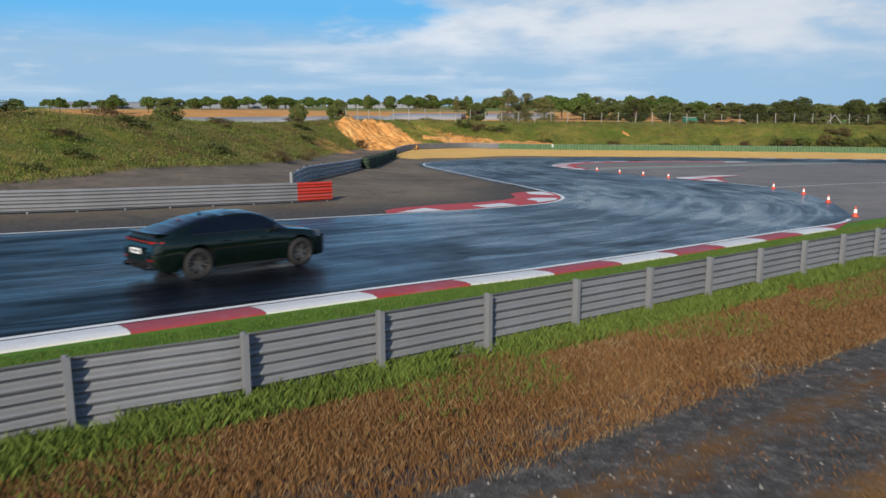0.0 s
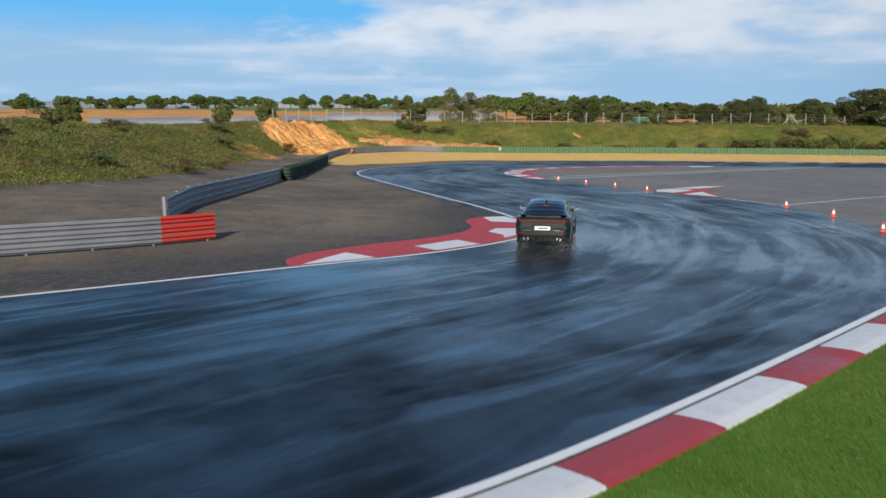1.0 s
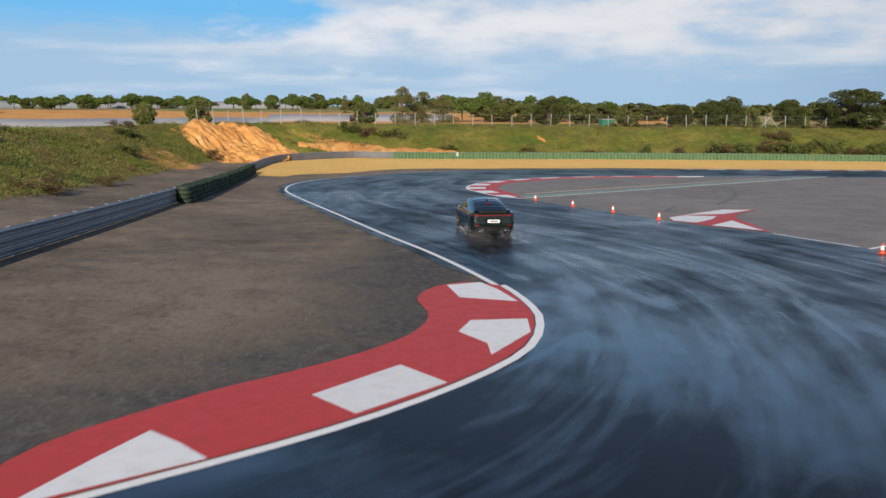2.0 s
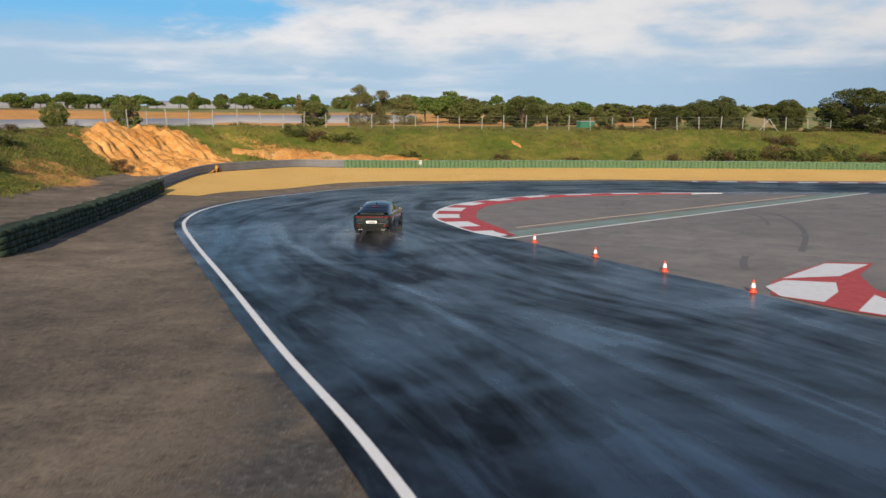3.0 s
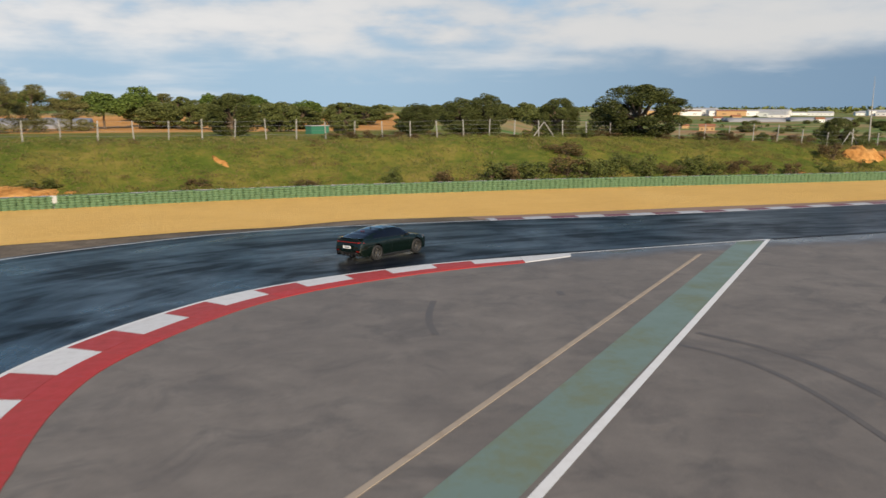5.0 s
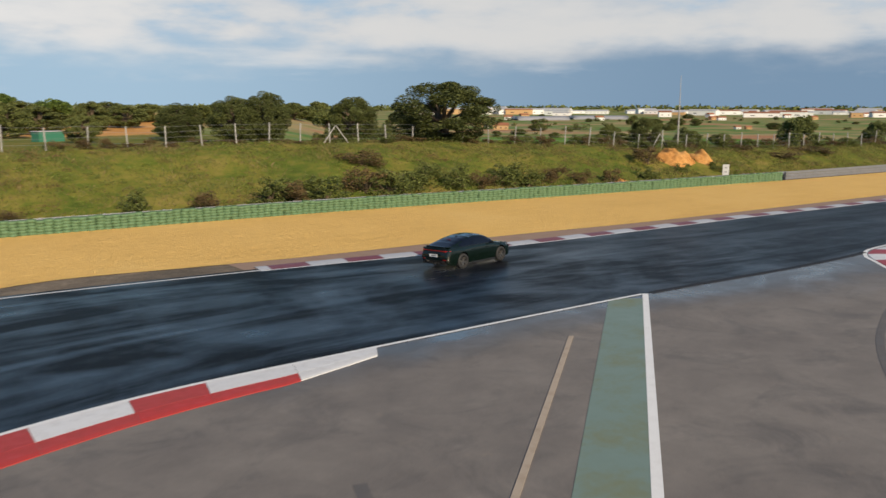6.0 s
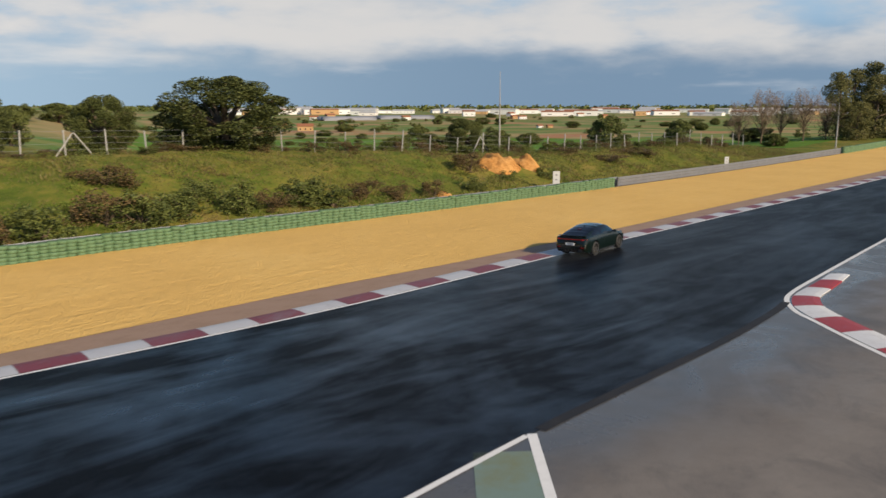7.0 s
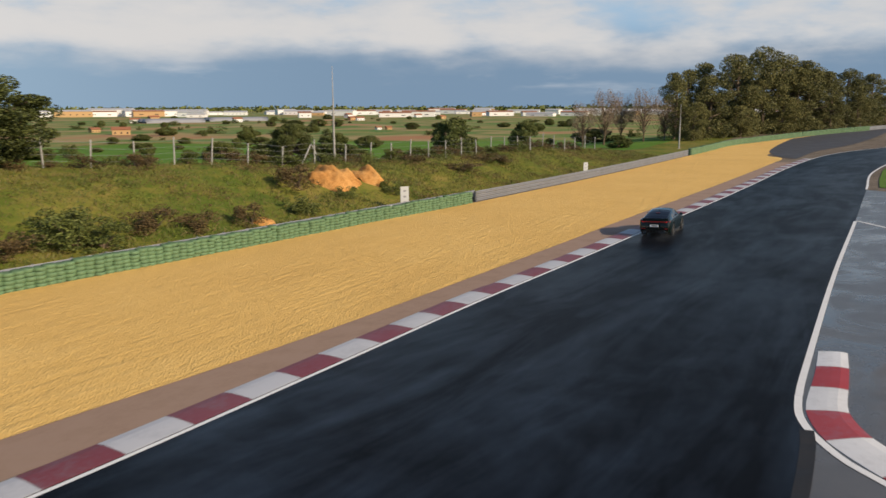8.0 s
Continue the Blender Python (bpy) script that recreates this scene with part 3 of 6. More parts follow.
# ---- the land: one sheet to the horizon ----
def axis(lo, hi, step, reach):
    core = list(np.arange(lo, hi + 0.01, step))
    grow, s = [], step
    while (grow[-1] if grow else 0) < reach:
        s *= 1.22
        grow.append((grow[-1] if grow else 0) + s)
    return np.array([lo - g for g in reversed(grow)] + core + [hi + g for g in grow])


def build_land():
    xs, ys = axis(-72, 182, 1.25, 4200), axis(-16, 190, 1.25, 4200)
    gx, gy = np.meshgrid(xs, ys)
    pts = np.stack([gx.ravel(), gy.ravel()], 1)
    z, t = land(pts)
    ny, nx = gx.shape
    idx = np.arange(nx * ny).reshape(ny, nx)
    f = np.stack([idx[:-1, :-1].ravel(), idx[:-1, 1:].ravel(), idx[1:, 1:].ravel(), idx[1:, :-1].ravel()], 1)
    ob = mesh_object("ground", np.column_stack([pts, z]), f, LAND, True)
    x, y = pts.T
    d, _ = nearest(EDGE_COARSE, pts)
    dr, _ = nearest(even(EDGE_R, 3.0), pts)
    zones = {}
    zones["grass"] = np.clip(t * 9, 0, 1) * (d > 0)
    # the near verge: green strip along the kerb and the foot of the barrier, dry grass beyond, a stony track
    near = (dr < 0) & (y < 60 + 0.9 * (x - 13))
    w = -dr
    zones["lush"] = np.where(near & (w < 5.6), 1.0, 0.0) * (x < 40)
    zones["brown"] = np.where(near & (w >= 5.3), 1.0, 0.0)
    zones["stone"] = np.where(near, smooth((w - 7.9 - 0.05 * (x + 2)) / 1.0) * 0.95 * (1 - 0.5 * np.exp(-((w - 10.3) / 0.4) ** 2) - 0.7 * np.exp(-((w - 12.2) / 0.7) ** 2)), 0)
    # dark chippings on the verge beside the first bends
    verge_l = (d > 0) & (t < 0.02) & (y < 116)
    first_bend = smooth((62 - y) / 14)
    zones["stone"] = np.where(verge_l, np.clip(0.85 - d / (2.6 + 10 * first_bend), 0.10 + 0.18 * first_bend, 0.8), zones["stone"])
    zones["grass"] = np.where((dr < 0) & ~near, 0.6, zones["grass"])
    cl = np.exp(-(((x + 32) / 7) ** 2 + ((y - 135) / 9.0) ** 2) ** 2) * (t > 0.02) * (t < 1.0) + 0.8 * np.exp(-(((x + 12) / 14) ** 2 + ((y - 148.6) / 1.6) ** 2))
    cl = cl + 0.9 * np.exp(-(((x + 33.5) / 3) ** 2 + ((y - 113) / 5) ** 2))
    zones["clay"] = np.clip(cl * 1.3, 0, 1)
    r = np.hypot(x - 30, y - 90)
    zones["field"] = smooth((t - 2.5) / 2.0) * (d > 0) + (d <= 0) * smooth((r - 220) / 100)
    u = x - 0.5 * (y - 170)
    dist = np.hypot(x - 36, y - 110)
    zones["lush"] = np.maximum(zones["lush"], (t > 1.6) * (d > 0) * smooth((u - 55) / 12) * smooth((300 - dist) / 30) * 0.80)
    zones["field"] = zones["field"] * (1 - 0.9 * (zones["lush"] > 0.4))
    zones["clay"] = np.maximum(zones["clay"], (t > 1.5) * (d > 0) * smooth((40 - u) / 20) * smooth((y - 195) / 25) * smooth((330 - y) / 40) * 0.72)
    for k, v in zones.items():
        at = ob.data.attributes.new(k, "FLOAT", "POINT")
        at.data.foreach_set("value", np.asarray(v, np.float32))
    tagged(ob, "uneven ground with grass banks, dirt verges and far fields", "ground", kind="structure")


build_land()


# ---- the road and the paved and gravelled surfaces ----
def build_surfaces():
    # the asphalt runs on a little beyond the edge line round the bend
    wide = 0.6 * smooth((EDGE_L[:, 1] - 50) / 4) * smooth((34 - EDGE_L[:, 0]) / 6)
    poly = np.vstack([offset(EDGE_L, wide), EDGE_R[::-1]])
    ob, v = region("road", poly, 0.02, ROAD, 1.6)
    mid = catmull([(-56.78, -22.97), (-20.82, 13.15), (-5.28, 28.63), (2.08, 37.54), (4.63, 47.58), (3.03, 57.15), (-2.04, 68.74), (-6.99, 82.18), (-8.41, 93.79), (-6.30, 105.30), (-0.92, 113.83), (7.87, 119.98), (19.59, 122.38),
                   (34.41, 121.65), (59.71, 119.42), (99.93, 117.40), (140.92, 115.85), (179.21, 106.82), (206.40, 91.81), (226.30, 74.81)], 1.5)
    d, w = nearest(mid, v)
    uv = ob.data.uv_layers.new(name="UVMap")
    co = np.stack([w * 1.5, d], 1)
    li = np.empty(len(ob.data.loops), np.int32)
    ob.data.loops.foreach_get("vertex_index", li)
    uv.data.foreach_set("uv", co[li].astype(np.float32).ravel())
    tagged(ob, "dark wet asphalt race track with glossy streaks of water", "race track", kind="structure")
    i0, i1 = np.argmin(np.hypot(*(EDGE_R - (11.89, 34.81)).T)), np.argmin(np.hypot(*(EDGE_R - (119.68, 111.29)).T))
    edge = EDGE_R[i0:i1 + 1]
    out = np.array([(112.57, 103.90), (106.43, 95.92), (80.15, 79.97), (45.47, 61.68), (24.74, 46.19), (14.71, 37.80)])
    ob, v = region("run_off", np.vstack([edge, out]), 0.012, INFIELD, 2.0)
    dd, _ = nearest(even(EDGE_R, 2.0), v)
    damp = np.exp(-np.abs(dd) / (2.4 + 3.2 * smooth((v[:, 0] - 36) / 10))) * 0.85 * (v[:, 0] > 20) + 0.9 * smooth((v[:, 0] - 62) / 12) + 0.2 * np.exp(-np.abs(dd) / 1.2)
    at = ob.data.attributes.new("damp", "FLOAT", "POINT")
    at.data.foreach_set("value", damp.astype(np.float32))
    tagged(ob, "old grey asphalt run-off area inside the bend", "run-off area", kind="structure")
    # gravel trap between the outer edge of the bend and the barrier
    inner = catmull([(-19.98, 108.78), (-18.52, 113.17), (-14.73, 117.52), (-10.34, 125.06), (-4.34, 129.40), (2.81, 131.30), (7.88, 132.37), (13.54, 132.39), (19.53, 133.97), (26.35, 132.90),
                     (32.92, 131.90), (46.19, 130.85), (59.54, 129.20), (79.62, 127.88), (94.66, 127.08), (125.10, 125.12), (157.59, 123.47), (170.80, 123.27), (180.75, 126.33), (216.28, 121.79), (263.09, 107.79)], 1.5)
    k = np.argmin(np.hypot(*(WALL_LINE - (-24.24, 111.31)).T))
    outer = np.vstack([offset(WALL_LINE, -0.15)[k - 3:], [(207.98, 136.30), (255.97, 121.61), (275.94, 111.81)]])
    ob, v = region("gravel_trap", np.vstack([inner, outer[::-1]]), 0.03, GRAVEL, 2.0)
    tagged(ob, "raked yellow gravel trap outside the bend", "gravel trap", kind="structure")
    # pinkish concrete strip behind the outer kerb
    a = catmull([(27.93, 129.49), (39.31, 129.37), (54.65, 127.80), (74.12, 126.10), (99.70, 124.75), (130.22, 123.02), (160.68, 121.27)], 1.5)
    b = np.stack([np.interp(a[:, 0], inner[:, 0], inner[:, 0]), np.interp(a[:, 0], inner[:, 0][np.argsort(inner[:, 0])], inner[:, 1][np.argsort(inner[:, 0])])], 1)
    tagged(strip("kerb_apron", b + (0, 0.25), a - (0, 0.4), 0.016, APRON), "pale brown concrete apron behind the kerb", "apron", kind="structure")
    # dark asphalt tongue far down the track
    tagged(region("service_road", catmull([(168.79, 121.06), (175.12, 124.25), (194.06, 127.40), (241.01, 126.81), (300.90, 121.81), (300.91, 107.81), (263.09, 107.79), (216.35, 113.79), (191.30, 119.30), (168.79, 121.06)], 2.0)[:-1], 0.045, DARK_TAR, 3.0)[0],
           "dark asphalt service road crossing the gravel", "service road", kind="structure")


build_surfaces()


def clay_patch(name, label, cx, cy, rx, ry, turn, amp, seed, step=0.35, bulge=0.0):
    """A bare clay face cut by gullies, sinking into the bank at its rim."""
    nx, ny = int(2 * rx / step), int(2 * ry / step)
    c, s = math.cos(radians(turn)), math.sin(radians(turn))
    u, v = np.meshgrid(np.linspace(-1, 1, nx), np.linspace(-1, 1, ny))
    p = np.stack([cx + c * u * rx - s * v * ry, cy + s * u * rx + c * v * ry], -1).reshape(-1, 2)
    z, t = land(p)
    uu, vv = u.ravel(), v.ravel()
    rag = np.array([noise.fractal((q[0] * 0.35, q[1] * 0.35, seed), 1.0, 2.0, 4) for q in p])
    rid = np.array([abs(noise.noise((a * rx * 0.55, b * ry * 0.10, seed + 3))) + 0.5 * abs(noise.noise((a * rx * 1.4, b * ry * 0.3, seed + 7))) + 0.25 * abs(noise.noise((a * rx * 3.1, b * ry * 0.8, seed + 9))) for a, b in zip(uu, vv)])
    rim = 1 - (uu ** 2 + vv ** 2) ** 0.9 + 0.55 * rag
    z = z + np.where(rim > 0, 0.10 + bulge * np.clip(rim, 0, 1) + amp * (0.45 - rid) * np.clip(rim * 3, 0, 1), rim * 0.8)
    idx = np.arange(nx * ny).reshape(ny, nx)
    f = np.stack([idx[:-1, :-1].ravel(), idx[:-1, 1:].ravel(), idx[1:, 1:].ravel(), idx[1:, :-1].ravel()], 1)
    tagged(mesh_object(name, np.column_stack([p, z]), f, CLAY, True), label, "clay", kind="structure")


clay_patch("clay_cliff", "orange clay cliff cut by gullies at the end of the bank", -30.5, 134.5, 10, 7.0, 68, 2.4, 1, 0.25, bulge=0.6)
clay_patch("clay_foot", "bare orange clay at the foot of the bank", -13, 148.6, 13, 1.8, 14, 0.5, 5, bulge=0.2)
clay_patch("clay_knoll", "orange clay knoll below the mast", 92.7, 153.2, 2.4, 2.3, -10, 1.5, 9, 0.2, bulge=0.75)
clay_patch("clay_knoll", "orange clay knoll below the mast", 96.6, 152.0, 1.3, 1.7, -10, 1.1, 13, 0.2, bulge=0.7)
clay_patch("clay_scar", "small bare clay scar on the bank", 79, 149.4, 0.9, 0.8, 0, 0.3, 15, 0.2, bulge=0.2)
clay_patch("clay_scar", "small bare clay scar on the bank", 12.5, 158.5, 0.45, 1.6, 25, 0.2, 17, 0.25, bulge=0.05)

island, _ = region("grass_island", catmull([(121.5, 110.2), (135, 110.0), (150, 108.6), (150, 102), (134, 101), (118, 104.5), (121.5, 110.2)], 1.0)[:-1], 0.05, LUSH, 2.0)
tagged(island, "small mown grass island at the track edge", "grass", kind="structure")

# ---- painted lines and kerbs ----
def piece(line, x0, y0, x1, y1):
    a, b = np.argmin(np.hypot(*(line[:, :2] - (x0, y0)).T)), np.argmin(np.hypot(*(line[:, :2] - (x1, y1)).T))
    return line[min(a, b):max(a, b) + 1]


def line_mark(line, off, width, name="white_line", label="solid white painted edge line", mat=None, level=0.027):
    l, r = offset(line, off + width / 2), offset(line, off - width / 2)
    return tagged(strip(name, l, r, level, mat or LINE), label, "road marking", kind="structure")


LEFT_SHIFT = -0.12
FINE_L, FINE_R = even(EDGE_L, 0.5), even(EDGE_R, 0.5)
line_mark(piece(FINE_L, -62.0, -14.0, -0.73, 50.0), LEFT_SHIFT, 0.2)
line_mark(piece(FINE_L, -0.73, 50.0, 28.47, 129.56), 0.07, 0.2)
line_mark(piece(FINE_L, 28.47, 129.56, 235.0, 80.0), -0.14, 0.16)
line_mark(piece(FINE_R, -50.68, -32.05, 12.81, 36.76), 0.12, 0.18)
line_mark(piece(FINE_R, 2.60, 82.38, 38.81, 113.00), 0.02, 0.18)
line_mark(piece(FINE_R, 58.5, 112.4, 96.32, 111.85), 0.0, 0.2)
line_mark(piece(FINE_R, 39.2, 113.0, 56.0, 112.2), 0.0, 0.34, "asphalt_seam", "dark wet seam between track and run-off", SEAM)
line_mark(piece(FINE_R, 119.68, 111.29, 201.35, 86.81), 0.0, 0.2)
line_mark(even(np.array([(2.60, 82.38), (38.81, 113.00)]), 1.0), 0.0, 0.24, level=0.024)
line_mark(catmull([(45.5, 102.9), (48.8, 106.1), (51.7, 108.85), (53.70, 110.61), (54.51, 111.35), (55.40, 111.88), (56.26, 112.28), (57.26, 112.54), (58.58, 112.64)], 0.4), 0.0, 0.2, level=0.024)
line_mark(catmull([(96.32, 111.75), (93.83, 110.34), (88.21, 106.95), (80.13, 102.47)], 1.0), 0, 0.2, level=0.024)
line_mark(even(np.array([(14.72, 57.82), (22.33, 64.11), (45.08, 78.45)]), 1.0), 0, 0.16, level=0.022)
line_mark(even(np.array([(12.91, 62.72), (14.69, 58.36)]), 0.5), -0.1, 0.14)
band = even(np.array([(3.30, 83.27), (38.12, 112.26)]), 1.0)
line_mark(band, 0.85, 1.5, "green_band", "faded green painted band beside the white line", TEAL, 0.020)
drain = even(np.array([(3.59, 87.10), (31.49, 110.15)]), 0.5)
tagged(strip("drain_channel", offset(drain, 0.085), offset(drain, -0.085), 0.030, CONCRETE, None, 0.02), "narrow pale concrete drain channel", "drain", kind="structure")


def kerb(name, label, line, width, period, share, colors, start=0.0, bands=None, lift=0.05, side=1.0, shear=0.0, tip=None):
    """Kerb blocks along a line, each a piece of its own; width may be a function of the place along it."""
    root = tagged(new(name), label, "kerb", kind="structure")
    s = np.concatenate([[0], np.cumsum(np.hypot(*np.diff(line, axis=0).T))])
    nor = normals(line)

    def at(q, o):
        q = np.clip(q, 0, s[-1])
        return np.array([np.interp(q, s, line[:, 0]) + side * o * np.interp(q, s, nor[:, 0]), np.interp(q, s, line[:, 1]) + side * o * np.interp(q, s, nor[:, 1])])

    cuts = [0.0]
    q, k = start, 0
    while q < s[-1]:
        q += period * (share if k % 2 == 0 else 1 - share)
        k += 1
        cuts.append(min(q, s[-1]))
    if tip:
        cuts = [c for c in cuts if c < tip - 0.4] + [tip, s[-1]]
    for k, (a, b) in enumerate(zip(cuts, cuts[1:])):
        if b - a < 0.15:
            continue
        m = max(2, int((b - a) / 0.5) + 1)
        qs = np.linspace(a, b - 0.012, m)
        wd = [width(v) if callable(width) else width for v in qs]
        for lo, hi, mats in (bands or [(0.0, 1.0, colors)]):
            inn = np.array([at(v + shear * lo, 0.02 + lo * w) for v, w in zip(qs, wd)])
            out = np.array([at(v + shear * hi, 0.02 + hi * w - 0.006) for v, w in zip(qs, wd)])
            cols = 5
            rows = [inn + (out - inn) * c / (cols - 1) for c in range(cols)]
            verts, faces = [], []
            for c, r in enumerate(rows):
                g = lo + (hi - lo) * c / (cols - 1)
                z = basin(r) + 0.022 + lift * math.sin(min(1.0, g * 1.25) * math.pi / 2) - (0.02 if g >= 0.999 else 0)
                verts += list(np.column_stack([r, z]))
            verts += list(np.column_stack([rows[0], basin(rows[0]) - 0.03])) + list(np.column_stack([rows[-1], basin(rows[-1]) - 0.03]))
            for c in range(cols - 1):
                for i in range(m - 1):
                    faces.append((c * m + i, (c + 1) * m + i, (c + 1) * m + i + 1, c * m + i + 1)[::int(side) * -1])
            for i in range(m - 1):
                faces.append((cols * m + i, i, i + 1, cols * m + i + 1))
                faces.append(((cols - 1) * m + i, (cols + 1) * m + i, (cols + 1) * m + i + 1, (cols - 1) * m + i + 1))
            mesh_object("kerb_block", verts, faces, WHITE if tip and a >= tip else mats[k % 2], False, root)
    return root


near_line = piece(FINE_R, -30.68, -10.55, 11.99, 34.91)
s_near = np.concatenate([[0], np.cumsum(np.hypot(*np.diff(near_line, axis=0).T))])
s_mark = s_near[np.argmin(np.hypot(*(near_line - (-7.87, 13.32)).T))]
kerb("near_kerb", "worn red and white kerb between track and grass", near_line, lambda q: 0.82 * min(1.0, max(0.15, (s_near[-1] - q) / 2.5)), 5.38, 0.5, (DULL_RED, WHITE),
     start=((s_mark - 0.35) % 5.38) - 5.38, side=-1.0, lift=0.04)
K3 = piece(FINE_R, 2.20, 82.97, 25.75, 113.3)
s3 = np.concatenate([[0], np.cumsum(np.hypot(*np.diff(K3, axis=0).T))])


def k3_width(q):
    u = q / s3[-1]
    return float(np.interp(u, [0, 0.06, 0.25, 0.5, 0.8, 0.93, 1.0], [0.9, 2.0, 2.7, 2.4, 2.0, 1.75, 0.9]))


kerb("apex_kerb", "wide red kerb with white teeth round the inside of the bend", K3, k3_width, 4.75, 0.54, (WHITE, RED), start=0.0, side=-1.0,
     bands=[(0.0, 0.6, (WHITE, RED)), (0.602, 1.0, (RED, RED))], lift=0.03, shear=-0.5, tip=float(s3[np.argmin(np.abs(K3[:, 0] - 22.4))]))
K4 = piece(FINE_L, 28.47, 129.56, 168.83, 119.06)
s4 = np.concatenate([[0], np.cumsum(np.hypot(*np.diff(K4, axis=0).T))])
m4 = s4[np.argmin(np.hypot(*(K4 - (52.5, 126.9)).T))]
kerb("outer_kerb", "worn red and white kerb along the outside of the track", K4, lambda q: 1.15 if q < 40 else 1.05, 4.25, 0.5, (WORN_WHITE, WORN_RED), start=(m4 % 4.25) - 4.25, side=1.0, lift=0.05)
K5 = catmull([(46.3, 103.5), (49.1, 106.2), (51.85, 108.8), (53.88, 110.61), (54.83, 111.35), (55.70, 111.90), (56.74, 112.26), (57.87, 112.44), (59.90, 112.40), (61.20, 112.38), (63.19, 112.41)], 0.4)
s5 = np.concatenate([[0], np.cumsum(np.hypot(*np.diff(K5, axis=0).T))])
m5 = s5[np.argmin(np.hypot(*(K5 - (55.7, 111.9)).T))]
kerb("corner_kerb", "red and white kerb round a corner of the run-off", K5, lambda q: float(np.interp(q, [0, 13, 15, 20], [1.15, 1.1, 1.0, 0.85])), 4.0, 0.5, (WHITE, DULL_RED), start=(m5 + 2.0) % 4.0 - 4.0, side=-1.0, lift=0.05)


def flat_kerb(name, label, outline, teeth):
    """A broad kerb of one colour with teeth of another set in its edge."""
    root = tagged(new(name), label, "kerb", kind="structure")
    region("kerb_base", outline, 0.034, RED, 0.8, parent=root)
    for t in teeth:
        region("kerb_tooth", np.array(t, float), 0.040, WHITE, 0.8, parent=root)


k1_in = catmull([(-7.71, 35.14), (-8.22, 36.04), (-7.99, 37.46), (-7.14, 38.71), (-6.18, 39.94), (-5.12, 40.97), (-3.85, 42.41), (-2.90, 44.04), (-2.59, 45.86), (-2.98, 47.98), (-2.38, 49.78), (-1.03, 50.58)], 0.6)
k1_out = offset(piece(FINE_L, -7.71, 35.01, -0.73, 49.99), 0.02)
flat_kerb("inside_kerb", "broad red kerb with white teeth on the inside of the first bend", np.vstack([k1_out, k1_in[::-1][1:-1]]),
          [[(-7.50, 35.34), (-5.41, 36.90), (-6.00, 37.46), (-6.62, 37.94), (-6.98, 36.95)], [(-3.55, 38.72), (-2.06, 40.37), (-3.01, 41.49), (-3.64, 40.68), (-4.44, 39.64)],
           [(-1.17, 42.22), (-0.17, 44.15), (-0.13, 45.47), (-1.54, 45.26), (-1.85, 44.14), (-1.22, 43.13)], [(-0.19, 47.48), (-0.67, 49.19), (-1.14, 50.28), (-2.17, 49.78), (-1.80, 47.98)]])
flat_kerb("triangle_kerb", "white and red painted kerb wedge at the run-off edge", np.array([(12.91, 63.27), (10.84, 65.73), (9.51, 68.29), (10.38, 70.29), (12.19, 72.30), (14.69, 74.66), (16.48, 74.38), (14.41, 71.75), (13.44, 69.18), (13.23, 66.11)]),
          [[(12.82, 63.71), (11.00, 65.84), (12.84, 68.13), (12.76, 65.75)], [(9.68, 67.98), (9.89, 69.59), (11.07, 70.76), (12.72, 70.27), (11.92, 68.65), (10.63, 67.08)], [(11.18, 71.09), (14.48, 74.37), (16.08, 74.07), (13.52, 71.50)]])


def skid(pts, width):
    l = catmull(pts, 0.5)
    tagged(strip("skid_mark", offset(l, width / 2), offset(l, -width / 2), 0.0185, SKID), "faint dark tyre mark on the grey asphalt", "skid mark", kind="structure")


skid([(20.77, 97.28), (21.43, 94.59), (21.09, 91.49), (19.76, 87.19), (17.92, 82.86), (15.16, 77.69)], 0.28)
skid([(19.27, 96.68), (19.92, 94.17), (19.48, 91.27), (18.25, 87.77)], 0.2)
skid([(14.81, 105.20), (14.02, 103.54), (13.42, 101.96), (13.03, 100.31)], 0.25)
skid([(20.08, 104.83), (19.79, 104.04)], 0.3)
skid([(12.13, 76.46), (11.35, 74.90), (10.65, 73.00)], 0.3)
skid([(29.78, 97.97), (39.55, 103.70), (51.83, 107.49), (59.96, 108.02)], 0.25)
skid([(27.87, 95.09), (37.65, 99.79), (49.78, 103.47)], 0.25)

# ---- barriers ----
def box(bm, cx, cy, cz, sx, sy, sz, rz=0.0, bevel=0.0):
    r = bmesh.ops.create_cube(bm, size=1.0, matrix=pose(cx, cy, cz, 0, 0, rz) @ Matrix.Diagonal((sx, sy, sz, 1)))
    if bevel:
        es = list({e for v in r["verts"] for e in v.link_edges})
        bmesh.ops.bevel(bm, geom=es, offset=bevel, segments=2, affect="EDGES", profile=0.5)
    return r["verts"]


W_PROFILE = [(0.0, 0.0), (0.012, 0.028), (0.070, 0.062), (0.082, 0.085), (0.070, 0.108), (0.014, 0.142), (0.004, 0.155),
             (0.014, 0.168), (0.070, 0.202), (0.082, 0.225), (0.070, 0.248), (0.012, 0.282), (0.0, 0.310)]


